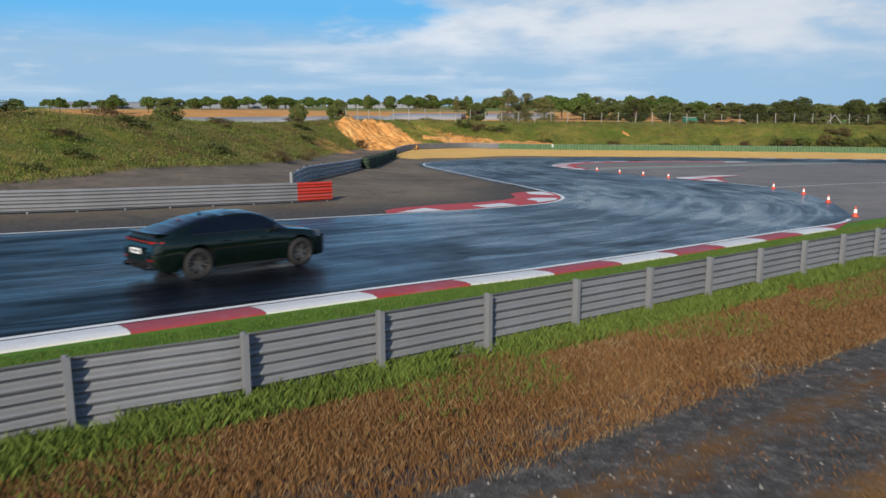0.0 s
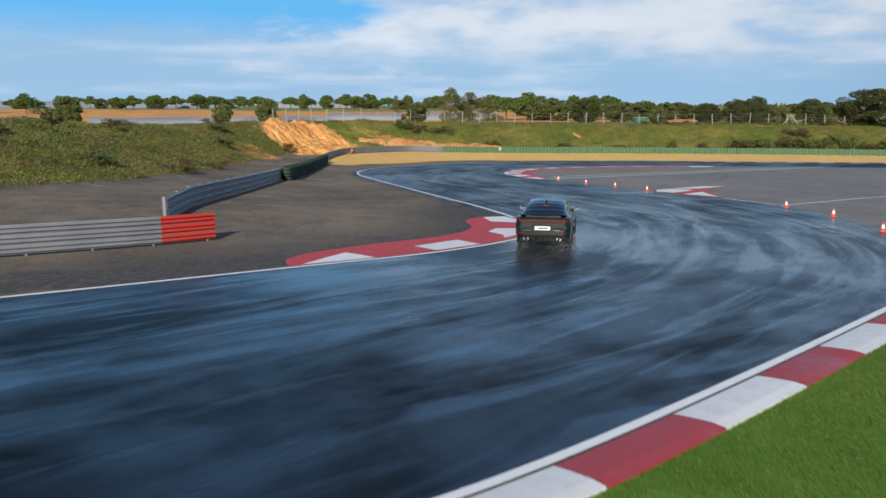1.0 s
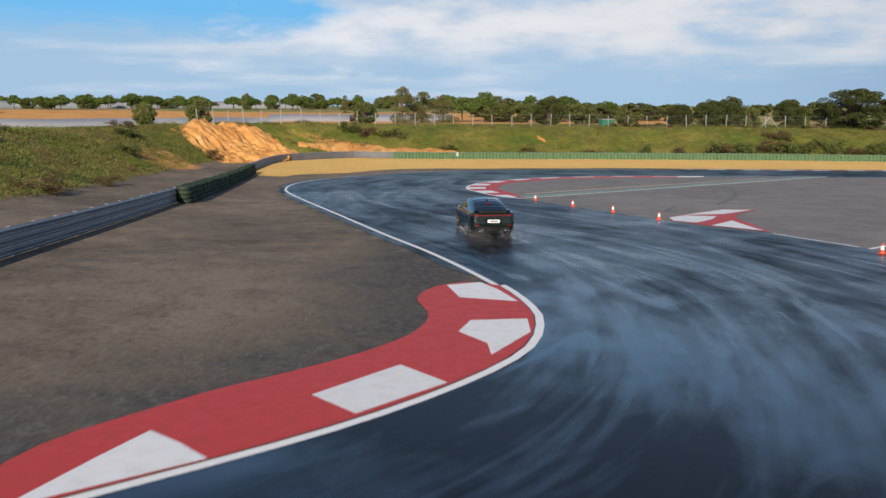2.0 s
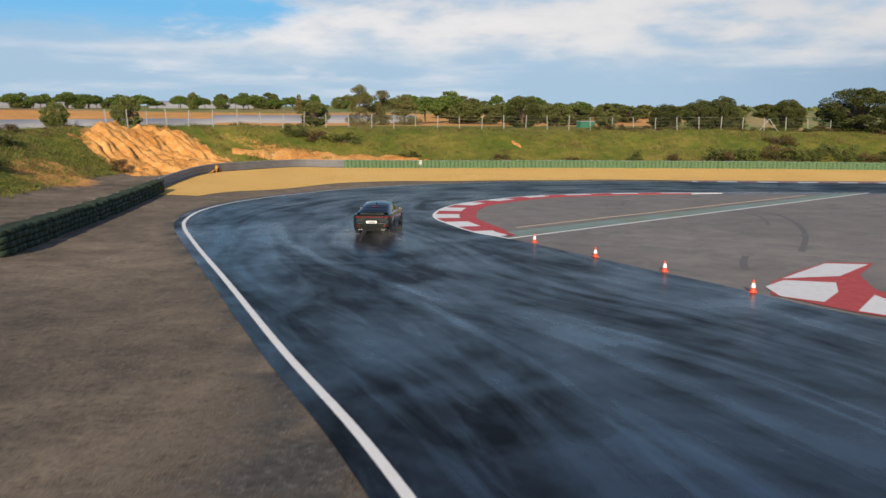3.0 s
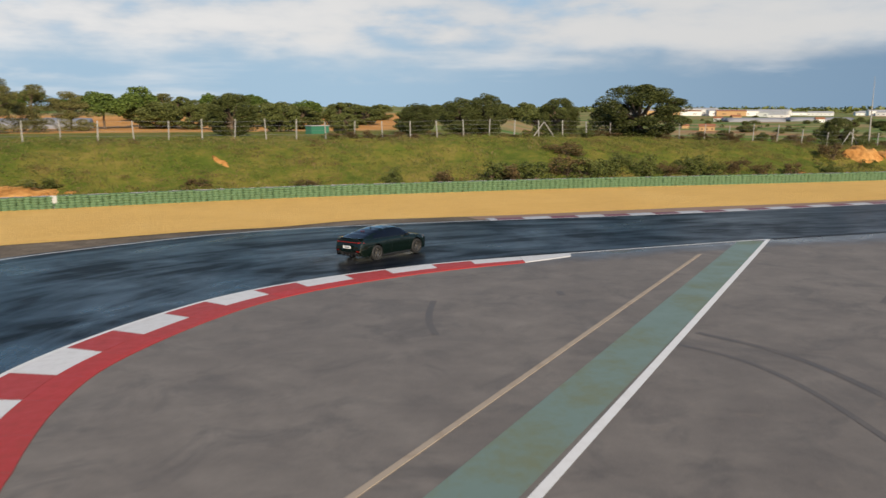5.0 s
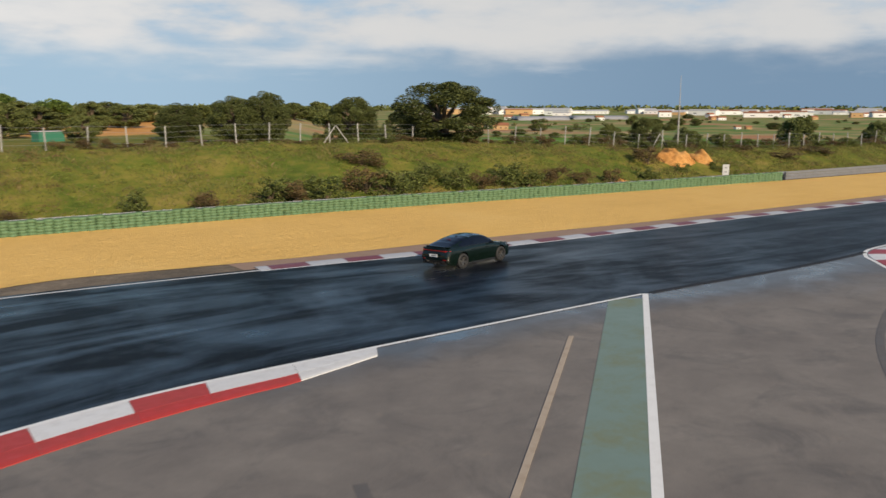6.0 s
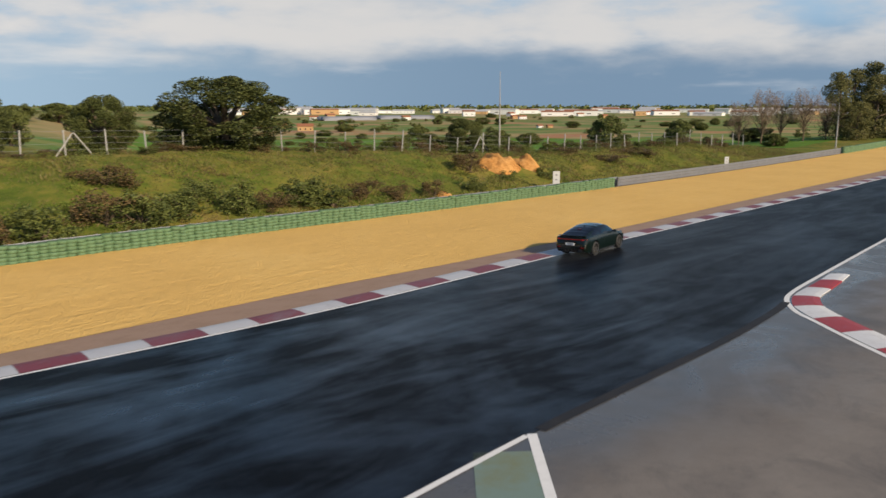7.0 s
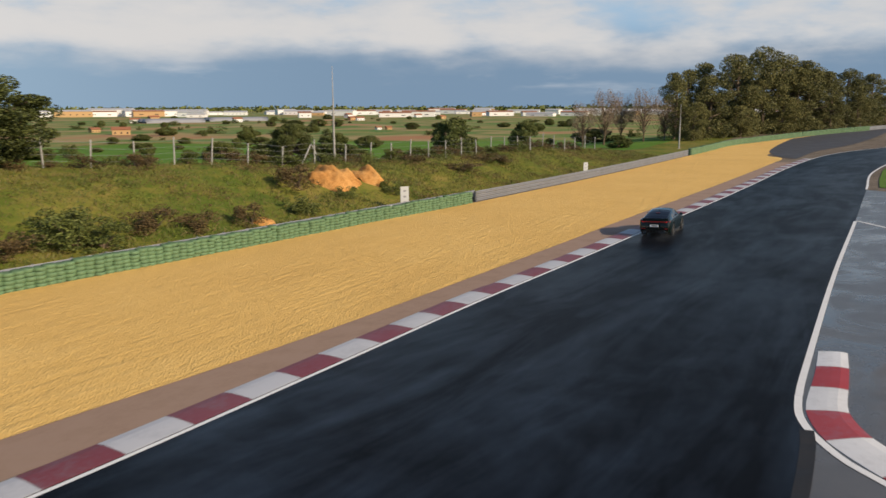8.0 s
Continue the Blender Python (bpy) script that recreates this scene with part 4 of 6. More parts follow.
def beam(name, line, z0, face, material, parent, height, label=""):
    """A corrugated beam along a line; face: 1 bulges to the left of it, -1 to the right."""
    nor = normals(line) * face
    base = height(line[:, :2])
    n = len(line)
    rows = []
    for back in (0.0, -0.006):
        for d, z in W_PROFILE:
            rows.append(np.column_stack([line[:, :2] + nor * (d + back), base + z0 + z]))
    v = np.vstack(rows)
    m = len(W_PROFILE)
    f = []
    for j in range(m - 1):
        for i in range(n - 1):
            f.append((j * n + i, j * n + i + 1, (j + 1) * n + i + 1, (j + 1) * n + i))
            f.append(((m + j) * n + i, (m + j + 1) * n + i, (m + j + 1) * n + i + 1, (m + j) * n + i + 1))
    for i in range(n - 1):
        f.append((i, m * n + i, m * n + i + 1, i + 1))
        f.append(((m - 1) * n + i, (m - 1) * n + i + 1, (2 * m - 1) * n + i + 1, (2 * m - 1) * n + i))
    for e in (0, n - 1):
        f += [(j * n + e, (j + 1) * n + e, (m + j + 1) * n + e, (m + j) * n + e) for j in range(m - 1)]
    ob = mesh_object(name, v, f, material, False, parent)
    if label:
        tagged(ob, label)
    return ob


def post_mesh(height=1.0):
    bm = bmesh.new()
    box(bm, 0, 0, height / 2 - 0.1, 0.014, 0.13, height + 0.2)
    box(bm, 0, 0.065, height / 2 - 0.1, 0.078, 0.012, height + 0.2)
    box(bm, 0, -0.065, height / 2 - 0.1, 0.078, 0.012, height + 0.2)
    me = bpy.data.meshes.new("post")
    bm.to_mesh(me)
    bm.free()
    me.materials.append(STEEL)
    return me


POST_MESH = post_mesh()


def guard_rail(name, label, line, face, levels=(0.08, 0.41, 0.74), spacing=2.0, height=basin, post_side=-1, red_end=0.0, posts=True, phase=0.0):
    root = tagged(new(name), label, "guard rail", group="guard rails")
    run = even(line, 1.0)
    cut = len(run)
    if red_end:
        cut = len(run) - int(red_end)
        for z in levels:
            beam("red_beam", run[cut - 1:], z, face, RAIL_RED, root, height, "red painted end section of the beam")
    for z in levels:
        beam("beam", run[:cut], z, face, STEEL, root, height)
    if posts:
        ss = np.concatenate([[0], np.cumsum(np.hypot(*np.diff(line[:, :2], axis=0).T))])
        at = np.arange(phase, ss[-1], spacing)
        pl = np.column_stack([np.interp(at, ss, line[:, 0]), np.interp(at, ss, line[:, 1])])
        nor = normals(pl) * face
        zz = height(pl[:, :2])
        for p, n, z in zip(pl, nor, zz):
            shared("post", POST_MESH, root, pose(p[0] - n[0] * 0.08, p[1] - n[1] * 0.08, z, 0, 0, math.degrees(math.atan2(n[1], n[0])) - 90))
    return root


near_rail = even(np.array([(-34.57, -22.65), (-5.94, 8.38), (-4.27, 9.76), (1.85, 16.21), (6.75, 21.66), (9.87, 25.06), (30.72, 48.16)]), 0.5)
s_nr = np.concatenate([[0], np.cumsum(np.hypot(*np.diff(near_rail, axis=0).T))])
guard_rail("near_guard_rail", "grey galvanised triple-beam guard rail beside the grass verge", near_rail, 1, levels=(0.03, 0.34, 0.65), spacing=2.2, phase=float(s_nr[np.argmin(np.hypot(*(near_rail - (-4.3, 9.8)).T))]) % 2.2)
guard_rail("inside_guard_rail", "grey triple-beam guard rail with a red painted end", catmull([(-62.97, 4.30), (-40.96, 18.82), (-23.83, 30.36), (-19.23, 33.71), (-13.86, 37.92), (-11.88, 39.84)], 0.5), -1, red_end=2.6)
g1, g2 = np.argmin(np.hypot(*(WALL_LINE - (-19.44, 75.42)).T)), np.argmin(np.hypot(*(WALL_LINE - (-10.87, 143.87)).T))
g3 = np.argmin(np.hypot(*(WALL_LINE - (99.72, 142.38)).T))
guard_rail("outer_guard_rail", "weathered grey guard rail curving past the dirt verge to the bend", WALL_LINE[:g2 + 1], -1, levels=(0.03, 0.35, 0.67))
guard_rail("straight_guard_rail", "pale grey guard rail between gravel trap and grass bank", WALL_LINE[g3:], -1, levels=(0.05, 0.38, 0.71))
guard_rail("bank_guard_rail", "grey guard rail close behind the green tyre wall", offset(WALL_LINE, 0.75)[g2 - 1:g3 + 2], -1, levels=(0.05, 0.38, 0.66))


# ---- tyre walls ----
def tyre_stack_mesh(name, material, radius, layers, thick, seed):
    """Tyres piled flat, each a little off the one below."""
    rnd = random.Random(seed)
    bm = bmesh.new()
    seg = 10
    for k in range(layers):
        ox, oy, sz = rnd.uniform(-0.05, 0.05), rnd.uniform(-0.05, 0.05), rnd.uniform(0.94, 1.05)
        rings = []
        for dz, r in ((0.0, 0.86), (0.16, 0.98), (0.5, 1.0), (0.84, 0.98), (1.0, 0.86)):
            z = (k + dz) * thick
            rings.append([bm.verts.new((ox + radius * sz * r * math.cos(a), oy + radius * sz * r * math.sin(a), z)) for a in [2 * math.pi * i / seg for i in range(seg)]])
        for a, b in zip(rings, rings[1:]):
            for i in range(seg):
                bm.faces.new((a[i], a[(i + 1) % seg], b[(i + 1) % seg], b[i]))
        if k == layers - 1:
            inner = [bm.verts.new((ox + radius * 0.45 * math.cos(2 * math.pi * i / seg), oy + radius * 0.45 * math.sin(2 * math.pi * i / seg), (k + 0.7) * thick)) for i in range(seg)]
            for i in range(seg):
                bm.faces.new((rings[-1][i], rings[-1][(i + 1) % seg], inner[(i + 1) % seg], inner[i]))
            bm.faces.new(inner)
    me = bpy.data.meshes.new(name)
    bm.to_mesh(me)
    bm.free()
    me.materials.append(material)
    me.polygons.foreach_set("use_smooth", [True] * len(me.polygons))
    return me


def tyre_wall(name, label, line, material, radius=0.33, layers=5, thick=0.205, gap=0.52):
    root = tagged(new(name), label, "tyre wall", group="tyre walls")
    meshes = [tyre_stack_mesh("tyre_stack", material, radius, layers, thick, q) for q in range(5)]
    rnd = random.Random(len(line))
    pl = even(line, gap)
    for p, z in zip(pl, basin(pl)):
        shared("tyre_stack", meshes[rnd.randrange(5)], root, pose(p[0] + rnd.uniform(-0.03, 0.03), p[1] + rnd.uniform(-0.04, 0.04), z - 0.02 + rnd.uniform(-0.02, 0.02), rnd.uniform(-2, 2), rnd.uniform(-2, 2), rnd.uniform(0, 360))
               @ Matrix.Diagonal((1, 1, rnd.uniform(0.95, 1.04), 1)))
    return root


tyre_wall("bend_tyre_wall", "long wall of green painted tyre stacks behind the gravel trap", offset(WALL_LINE, 0.1)[g2:g3], TYRE_GREEN)
tyre_wall("dark_tyre_wall", "bulky dark green tyre wall in front of the guard rail", offset(WALL_LINE, -0.5)[g1:np.argmin(np.hypot(*(WALL_LINE - (-24.24, 111.31)).T))], TYRE_DARK, 0.44, 4, 0.28, 0.74)
tyre_wall("far_tyre_wall", "green tyre wall at the far end of the gravel trap", catmull([(175.58, 138.22), (190.59, 137.40), (207.98, 136.30), (233.03, 129.80), (255.97, 121.61), (275.94, 111.81)], 1.0), TYRE_GREEN, 0.45, 4, 0.3, 0.8)
guard_rail("far_guard_rail", "grey guard rail at the far end of the gravel trap", catmull([(275.94, 111.81), (291.04, 102.79), (301.04, 91.79)], 1.0), -1, posts=False)


# ---- cones ----
CONE_RED = mat_plain("orange_red_plastic", (0.72, 0.075, 0.025), 0.5)
CONE_WHITE = mat_plain("white_reflective_band", (0.85, 0.85, 0.85), 0.45)


def ring_part(name, rows, material, parent, seg=20, label=""):
    """A turned part: rows of radius and height."""
    bm = bmesh.new()
    rings = [[bm.verts.new((r * math.cos(2 * math.pi * i / seg), r * math.sin(2 * math.pi * i / seg), z)) for i in range(seg)] for r, z in rows]
    for a, b in zip(rings, rings[1:]):
        for i in range(seg):
            bm.faces.new((a[i], a[(i + 1) % seg], b[(i + 1) % seg], b[i]))
    bm.faces.new(rings[-1])
    return part(name, bm, material, parent, label, True)


def traffic_cone():
    root = tagged(new("traffic_cone"), "orange-red traffic cone with a white band on the asphalt", "traffic cone", "cones along the track edge")
    bm = bmesh.new()
    box(bm, 0, 0, 0.018, 0.30, 0.30, 0.034, 0, 0.008)
    part("base", bm, CONE_RED, root)
    ring_part("body", [(0.120, 0.034), (0.112, 0.06), (0.088, 0.19), (0.0865, 0.19)], CONE_RED, root)
    ring_part("band", [(0.090, 0.188), (0.0905, 0.192), (0.056, 0.372), (0.052, 0.374)], CONE_WHITE, root, label="white reflective band")
    ring_part("tip", [(0.0535, 0.372), (0.034, 0.48), (0.026, 0.50), (0.012, 0.502)], CONE_RED, root)
    return root


CONES = [(13.34, 37.78), (14.63, 45.55), (15.10, 51.66), (14.55, 56.58), (9.11, 68.76), (7.42, 72.73), (5.59, 76.36), (3.67, 80.88)]
first = traffic_cone()
for k, (x, y) in enumerate(CONES):
    m = pose(x, y, plane_z(x, y) + 0.018, 0, 0, 17 * k) @ Matrix.Diagonal((0.92, 0.92, 0.92, 1))
    if k == 0:
        first.matrix_basis = m
    else:
        copy_thing(first, m)


# ---- boards, mast, fence ----
BOARD_WHITE = mat_plain("white_board", (0.42, 0.43, 0.43), 0.6)
FIGURE_GREY = mat_plain("grey_figure_paint", (0.20, 0.20, 0.21), 0.6)


def distance_board(x, y, turn, w=0.75, h=1.7):
    z = ground_at(x, y)
    root = tagged(new("distance_board"), "white distance board with dark figures on two posts", "sign board", "distance boards")
    root.matrix_basis = pose(x, y, z, 0, 0, turn)
    bm = bmesh.new()
    box(bm, 0, 0, 0.35 + h / 2, w, 0.04, h, 0, 0.008)
    part("panel", bm, BOARD_WHITE, root)
    for s in (-1, 1):
        bm = bmesh.new()
        box(bm, s * w * 0.32, 0.045, 0.45, 0.06, 0.05, 1.1)
        part("leg", bm, STEEL, root)
    for k in range(3):
        bm = bmesh.new()
        box(bm, 0, -0.024, 0.35 + h * (0.22 + 0.28 * k), w * 0.34, 0.006, h * 0.09)
        part("figure_bar", bm, FIGURE_GREY, root, "dark bar in place of a figure")
    return root


distance_board(91.7, 145.2, -35)
distance_board(129.7, 142.0, -25, 0.75, 1.3)
tag_plate = tagged(new("marker_plate"), "small white marker plate on the green tyre wall", "sign")
tag_plate.matrix_basis = pose(-1.6, 145.9, float(basin(np.array([(-1.6, 146.0)]))[0]) + 0.3)
bm = bmesh.new()
box(bm, 0, 0, 0.45, 0.5, 0.03, 0.6, 0, 0.006)
part("plate", bm, BOARD_WHITE, tag_plate)
bm = bmesh.new()
box(bm, 0, 0.03, 0.1, 0.05, 0.05, 0.8)
part("stake", bm, STEEL, tag_plate)
tag_plate = tagged(new("marker_plate"), "small white marker plate on the green tyre wall", "sign")
tag_plate.matrix_basis = pose(87.5, 143.9, float(basin(np.array([(87.5, 143.9)]))[0]) + 0.35)
bm = bmesh.new()
box(bm, 0, 0, 0.45, 0.3, 0.03, 0.4, 0, 0.006)
part("plate", bm, BOARD_WHITE, tag_plate)
bm = bmesh.new()
box(bm, 0, 0.03, 0.1, 0.05, 0.05, 0.8)
part("stake", bm, STEEL, tag_plate)


def mast(x, y, height, label, r0=0.11):
    root = tagged(new("mast"), label, "mast")
    root.matrix_basis = pose(x, y, ground_at(x, y) - 0.2)
    ring_part("pole", [(r0, 0), (r0 * 0.85, height * 0.5), (r0 * 0.4, height * 0.72), (r0 * 0.22, height)], POST, root, 10)
    bm = bmesh.new()
    box(bm, 0, 0, 0.12, 0.5, 0.5, 0.4, 0, 0.03)
    part("footing", bm, CONCRETE, root)
    return root


mast(99.0, 157.6, 9.6, "tall thin pale grey mast on the clay knoll")
mast(196, 144.5, 9.0, "pale lamp post at the end of the gravel trap", 0.14)

CREST = offset(FOOT_LINE, FOOT_LINE[:, 2])
CREST = CREST[np.argmin(np.hypot(*(CREST - (-44, 140)).T)):np.argmin(np.hypot(*(CREST - (160, 150)).T))]


def fence():
    root = tagged(new("field_fence"), "weathered post and wire fence along the crest of the bank", "fence")
    bm = bmesh.new()
    box(bm, 0, 0, 1.0, 0.11, 0.11, 2.6, 0, 0.02)
    me = bpy.data.meshes.new("fence_post")
    bm.to_mesh(me)
    bm.free()
    me.materials.append(POST)
    pl = even(CREST, 3.45)
    z, _ = land(pl)
    rnd = random.Random(4)
    for p, q in zip(pl, z):
        shared("fence_post", me, root, pose(p[0], p[1], q, rnd.uniform(-3, 3), rnd.uniform(-4, 4), rnd.uniform(0, 90)) @ Matrix.Diagonal((1, 1, rnd.uniform(0.85, 1.02), 1)))
    for h in (0.5, 1.0, 1.5, 2.0):
        v, f = [], []
        for p, q in zip(pl, z):
            v += [(p[0], p[1], q + h), (p[0], p[1], q + h + 0.012), (p[0] + 0.012, p[1] + 0.01, q + h)]
        for i in range(len(pl) - 1):
            f += [(3 * i + a, 3 * i + b, 3 * i + 3 + b, 3 * i + 3 + a) for a, b in ((0, 1), (1, 2), (2, 0))]
        mesh_object("wire", v, f, STEEL, False, root)
    for x, y in ((53.66, 167.49), (96.54, 158.54)):
        zz = ground_at(x, y)
        for s in (-1, 1):
            bm = bmesh.new()
            box(bm, 0, 0, 0, 0.09, 0.09, 2.6)
            o = part("brace", bm, POST, root)
            o.matrix_basis = pose(x + s * 0.85, y, zz + 0.85, 0, -s * 38, 0)


fence()

# ---- trees and scrub ----
def blob_points(rnd, n, rx, ry, rz):
    out = []
    while len(out) < n:
        p = Vector((rnd.uniform(-1, 1), rnd.uniform(-1, 1), rnd.uniform(-1, 1)))
        if p.length < 1:
            p = p.normalized() * p.length ** 0.45
            out.append(Vector((p.x * rx, p.y * ry, p.z * rz)))
    return out


def leaf_mesh(name, rnd, clumps, per, size, material):
    """Leaves as small bent quads in many clumps. clumps: centre and radii."""
    v, f = [], []
    for c, r in clumps:
        for p in blob_points(rnd, per, r[0], r[1], r[2]):
            d = Vector((rnd.uniform(-1, 1), rnd.uniform(-1, 1), rnd.uniform(-0.7, 0.7))).normalized()
            e = d.cross(Vector((rnd.uniform(-1, 1), rnd.uniform(-1, 1), rnd.uniform(-1, 1)))).normalized()
            s = size * rnd.uniform(0.6, 1.3)
            q = Vector(c) + p
            k = len(v)
            v += [q - d * s, q + e * s * 0.6, q + d * s, q - e * s * 0.6]
            f += [(k, k + 1, k + 2), (k, k + 2, k + 3)]
    me = bpy.data.meshes.new(name)
    me.from_pydata([tuple(p) for p in v], [], f)
    me.materials.append(material)
    return me


def limb(bm, a, b, r0, r1, seg=7):
    a, b = Vector(a), Vector(b)
    q = (b - a).to_track_quat("Z", "Y").to_matrix()
    rings = []
    for p, r in ((a, r0), (a.lerp(b, 0.5) + Vector((0.03, -0.02, 0)) * (b - a).length, (r0 + r1) / 2), (b, r1)):
        rings.append([bm.verts.new(p + q @ Vector((r * math.cos(2 * math.pi * i / seg), r * math.sin(2 * math.pi * i / seg), 0))) for i in range(seg)])
    for s, t in zip(rings, rings[1:]):
        for i in range(seg):
            bm.faces.new((s[i], s[(i + 1) % seg], t[(i + 1) % seg], t[i]))
    bm.faces.new(rings[-1])


def make_tree(name, seed, kind, material, leaf, per):
    """Trunk and crown meshes of a tree one metre high and one metre wide, to be scaled."""
    rnd = random.Random(seed)
    bm = bmesh.new()
    clumps = []
    if kind == "round":
        top = 0.42
        limb(bm, (0, 0, -0.03), (0.01, 0, top), 0.045, 0.03)
        lobes = [(rnd.uniform(0, 6.28), rnd.uniform(0.55, 1.0)) for k in range(7)]
        for i in range(84):
            a, u = rnd.uniform(0, 6.28), rnd.uniform(-1.0, 1.0)
            z = 0.47 + 0.42 * u
            bulge = 0.78 + 0.22 * max(g * math.cos(a - b) for b, g in lobes)
            rad = 0.42 * bulge * math.sqrt(max(0.0, 1 - u * u)) * rnd.uniform(0.5, 1.0) ** 0.5
            c = (rad * math.cos(a), rad * math.sin(a), z)
            clumps.append((c, [rnd.uniform(0.07, 0.13)] * 2 + [rnd.uniform(0.06, 0.11)]))
            if i % 3 == 0:
                limb(bm, (0, 0, top * 0.7), c, 0.02, 0.006, 5)
    elif kind == "umbrella":
        limb(bm, (0, 0, -0.03), (0.02, 0.01, 0.55), 0.03, 0.02)
        for i in range(34):
            a, rad = rnd.uniform(0, 6.28), 0.40 * math.sqrt(rnd.uniform(0, 1))
            z = 0.34 + 0.54 * math.sqrt(max(0, 1 - (rad / 0.46) ** 2)) * rnd.uniform(0.4, 1.0)
            c = (rad * math.cos(a), rad * math.sin(a), z)
            clumps.append((c, [rnd.uniform(0.11, 0.16)] * 2 + [rnd.uniform(0.10, 0.16)]))
            if i % 4 == 0:
                limb(bm, (0.02, 0, 0.55), c, 0.015, 0.006, 5)
    elif kind == "tall":
        limb(bm, (0, 0, -0.03), (0.03, 0.02, 0.85), 0.03, 0.012)
        for i in range(56):
            z = rnd.uniform(0.03, 0.95)
            rad = (0.40 if z < 0.7 else 0.40 * (1 - (z - 0.7) / 0.34)) * math.sqrt(rnd.uniform(0.02, 1))
            a = rnd.uniform(0, 6.28)
            c = (rad * math.cos(a), rad * math.sin(a), z)
            clumps.append((c, [rnd.uniform(0.10, 0.17)] * 2 + [rnd.uniform(0.05, 0.09)]))
            if i % 3 == 0:
                limb(bm, (0.01, 0, z * 0.8), c, 0.012, 0.004, 5)
    elif kind == "bush":
        limb(bm, (0, 0, -0.05), (0, 0, 0.3), 0.03, 0.02)
        for i in range(20):
            a, rad = rnd.uniform(0, 6.28), 0.40 * math.sqrt(rnd.uniform(0, 1))
            z = rnd.uniform(0.08, 0.85) * math.sqrt(max(0.1, 1 - (rad / 0.5) ** 2))
            c = (rad * math.cos(a), rad * math.sin(a), z)
            clumps.append((c, [rnd.uniform(0.09, 0.17)] * 2 + [rnd.uniform(0.08, 0.16)]))
            if i % 3 == 0:
                limb(bm, (0, 0, 0.1), c, 0.015, 0.005, 5)
    elif kind == "bare":
        limb(bm, (0, 0, -0.03), (0.02, 0.0, 0.6), 0.022, 0.012)
        for i in range(60):
            a, z0 = rnd.uniform(0, 6.28), rnd.uniform(0.12, 0.55)
            ln = rnd.uniform(0.2, 0.42)
            e = (0.36 * rnd.uniform(0.4, 1.2) * math.cos(a), 0.36 * rnd.uniform(0.4, 1.2) * math.sin(a), min(1.0, z0 + ln))
            limb(bm, (0.01, 0, z0), e, 0.007, 0.0025, 4)
            clumps.append((e, [0.09, 0.09, 0.12]))
    trunk = bpy.data.meshes.new(name + "_trunk")
    bm.to_mesh(trunk)
    bm.free()
    trunk.materials.append(BARK)
    return trunk, leaf_mesh(name + "_crown", rnd, clumps, per, leaf, material)


KINDS = {
    "oak": [make_tree("oak", s, "round", OAK, 0.0105, 560) for s in (1, 2)],
    "pine": [make_tree("pine", s, "umbrella", PINE, 0.028, 190) for s in (3, 4, 5)],
    "eucalypt": [make_tree("eucalyptus", s, "tall", EUCALYPT, 0.0125, 300) for s in (6, 7, 8)],
    "scrub": [make_tree("shrub", s, "bush", SCRUB, 0.024, 150) for s in (9, 10, 11)],
    "heath": [make_tree("heath_bush", s, "bush", HEATH, 0.020, 150) for s in (12, 13)],
    "green": [make_tree("small_tree", s, "round", GREENERY, 0.020, 200) for s in (14, 15)],
    "bare": [make_tree("bare_tree", s, "bare", TWIG, 0.010, 90) for s in (16, 17)],
}
LABELS = {"oak": ("oak_tree", "dense dark green evergreen oak behind the fence", "tree", "oaks"), "pine": ("pine_tree", "umbrella pine with a flat rounded green crown", "tree", "pines"),
          "eucalypt": ("eucalyptus_tree", "tall eucalyptus with ragged olive green foliage", "tree", "eucalyptus trees"), "scrub": ("shrub", "olive green shrub on rough grass", "shrub", "shrubs"),
          "heath": ("heath_bush", "brown heather bush on the grass bank", "bush", "heath bushes"), "green": ("small_tree", "small leafy green tree on open ground", "tree", "small trees"),
          "bare": ("bare_tree", "leafless reddish brown tree with fine twigs", "tree", "bare trees")}
tree_rnd = random.Random(21)


def plant(kind, x, y, height, width, z=None, sink=0.0):
    name, label, cat, group = LABELS[kind]
    trunk, crown = KINDS[kind][tree_rnd.randrange(len(KINDS[kind]))]
    root = tagged(new(name), label, cat, group)
    zz = ground_at(x, y) if z is None else z
    root.matrix_basis = pose(x, y, zz - sink, 0, 0, tree_rnd.uniform(0, 360))
    s = Matrix.Diagonal((width, width, height, 1))
    shared("trunk" if kind not in ("scrub", "heath") else "stem", trunk, root, s)
    shared("crown", crown, root, s)
    return root


# behind the fence: x, y, base height seen, height, width
for x, y, zb, h, w in [(16.42, 180.95, -0.7, 5.8, 7.9), (41.54, 181.61, -0.9, 4.8, 6.1), (46.41, 177.82, -0.9, 5.6, 7.0), (49.98, 177.18, -0.9, 6.2, 6.5), (59.76, 174.23, -0.9, 5.6, 6.8), (68.9, 168.8, -1.1, 7.7, 15.2), (99.39, 163.24, -1.6, 3.6, 5.2)]:
    g = ground_at(x, y)
    plant("oak", x, y, zb + 0.45 + h - g, w)
for x, y, zb, h, w in [(31.50, 183.06, -0.8, 3.3, 4.5), (9.3, 235.0, -1.6, 5.8, 9.7), (169.2, 180.9, -4.7, 6.4, 9.7), (193.3, 176.4, -3.4, 3.9, 7.4)]:
    plant("green", x, y, zb + 0.45 + h - ground_at(x, y), w)
for x, y, zb, h, w in [(218.0, 166.5, -6.4, 14.0, 9.6), (225.3, 159.0, -6.5, 14.2, 8.4), (233.6, 166.8, -6.5, 13.1, 7.4), (213, 170, -6.4, 11, 7), (230, 155, -6.4, 12, 7)]:
    plant("bare", x, y, zb + 0.45 + h - ground_at(x, y), w)
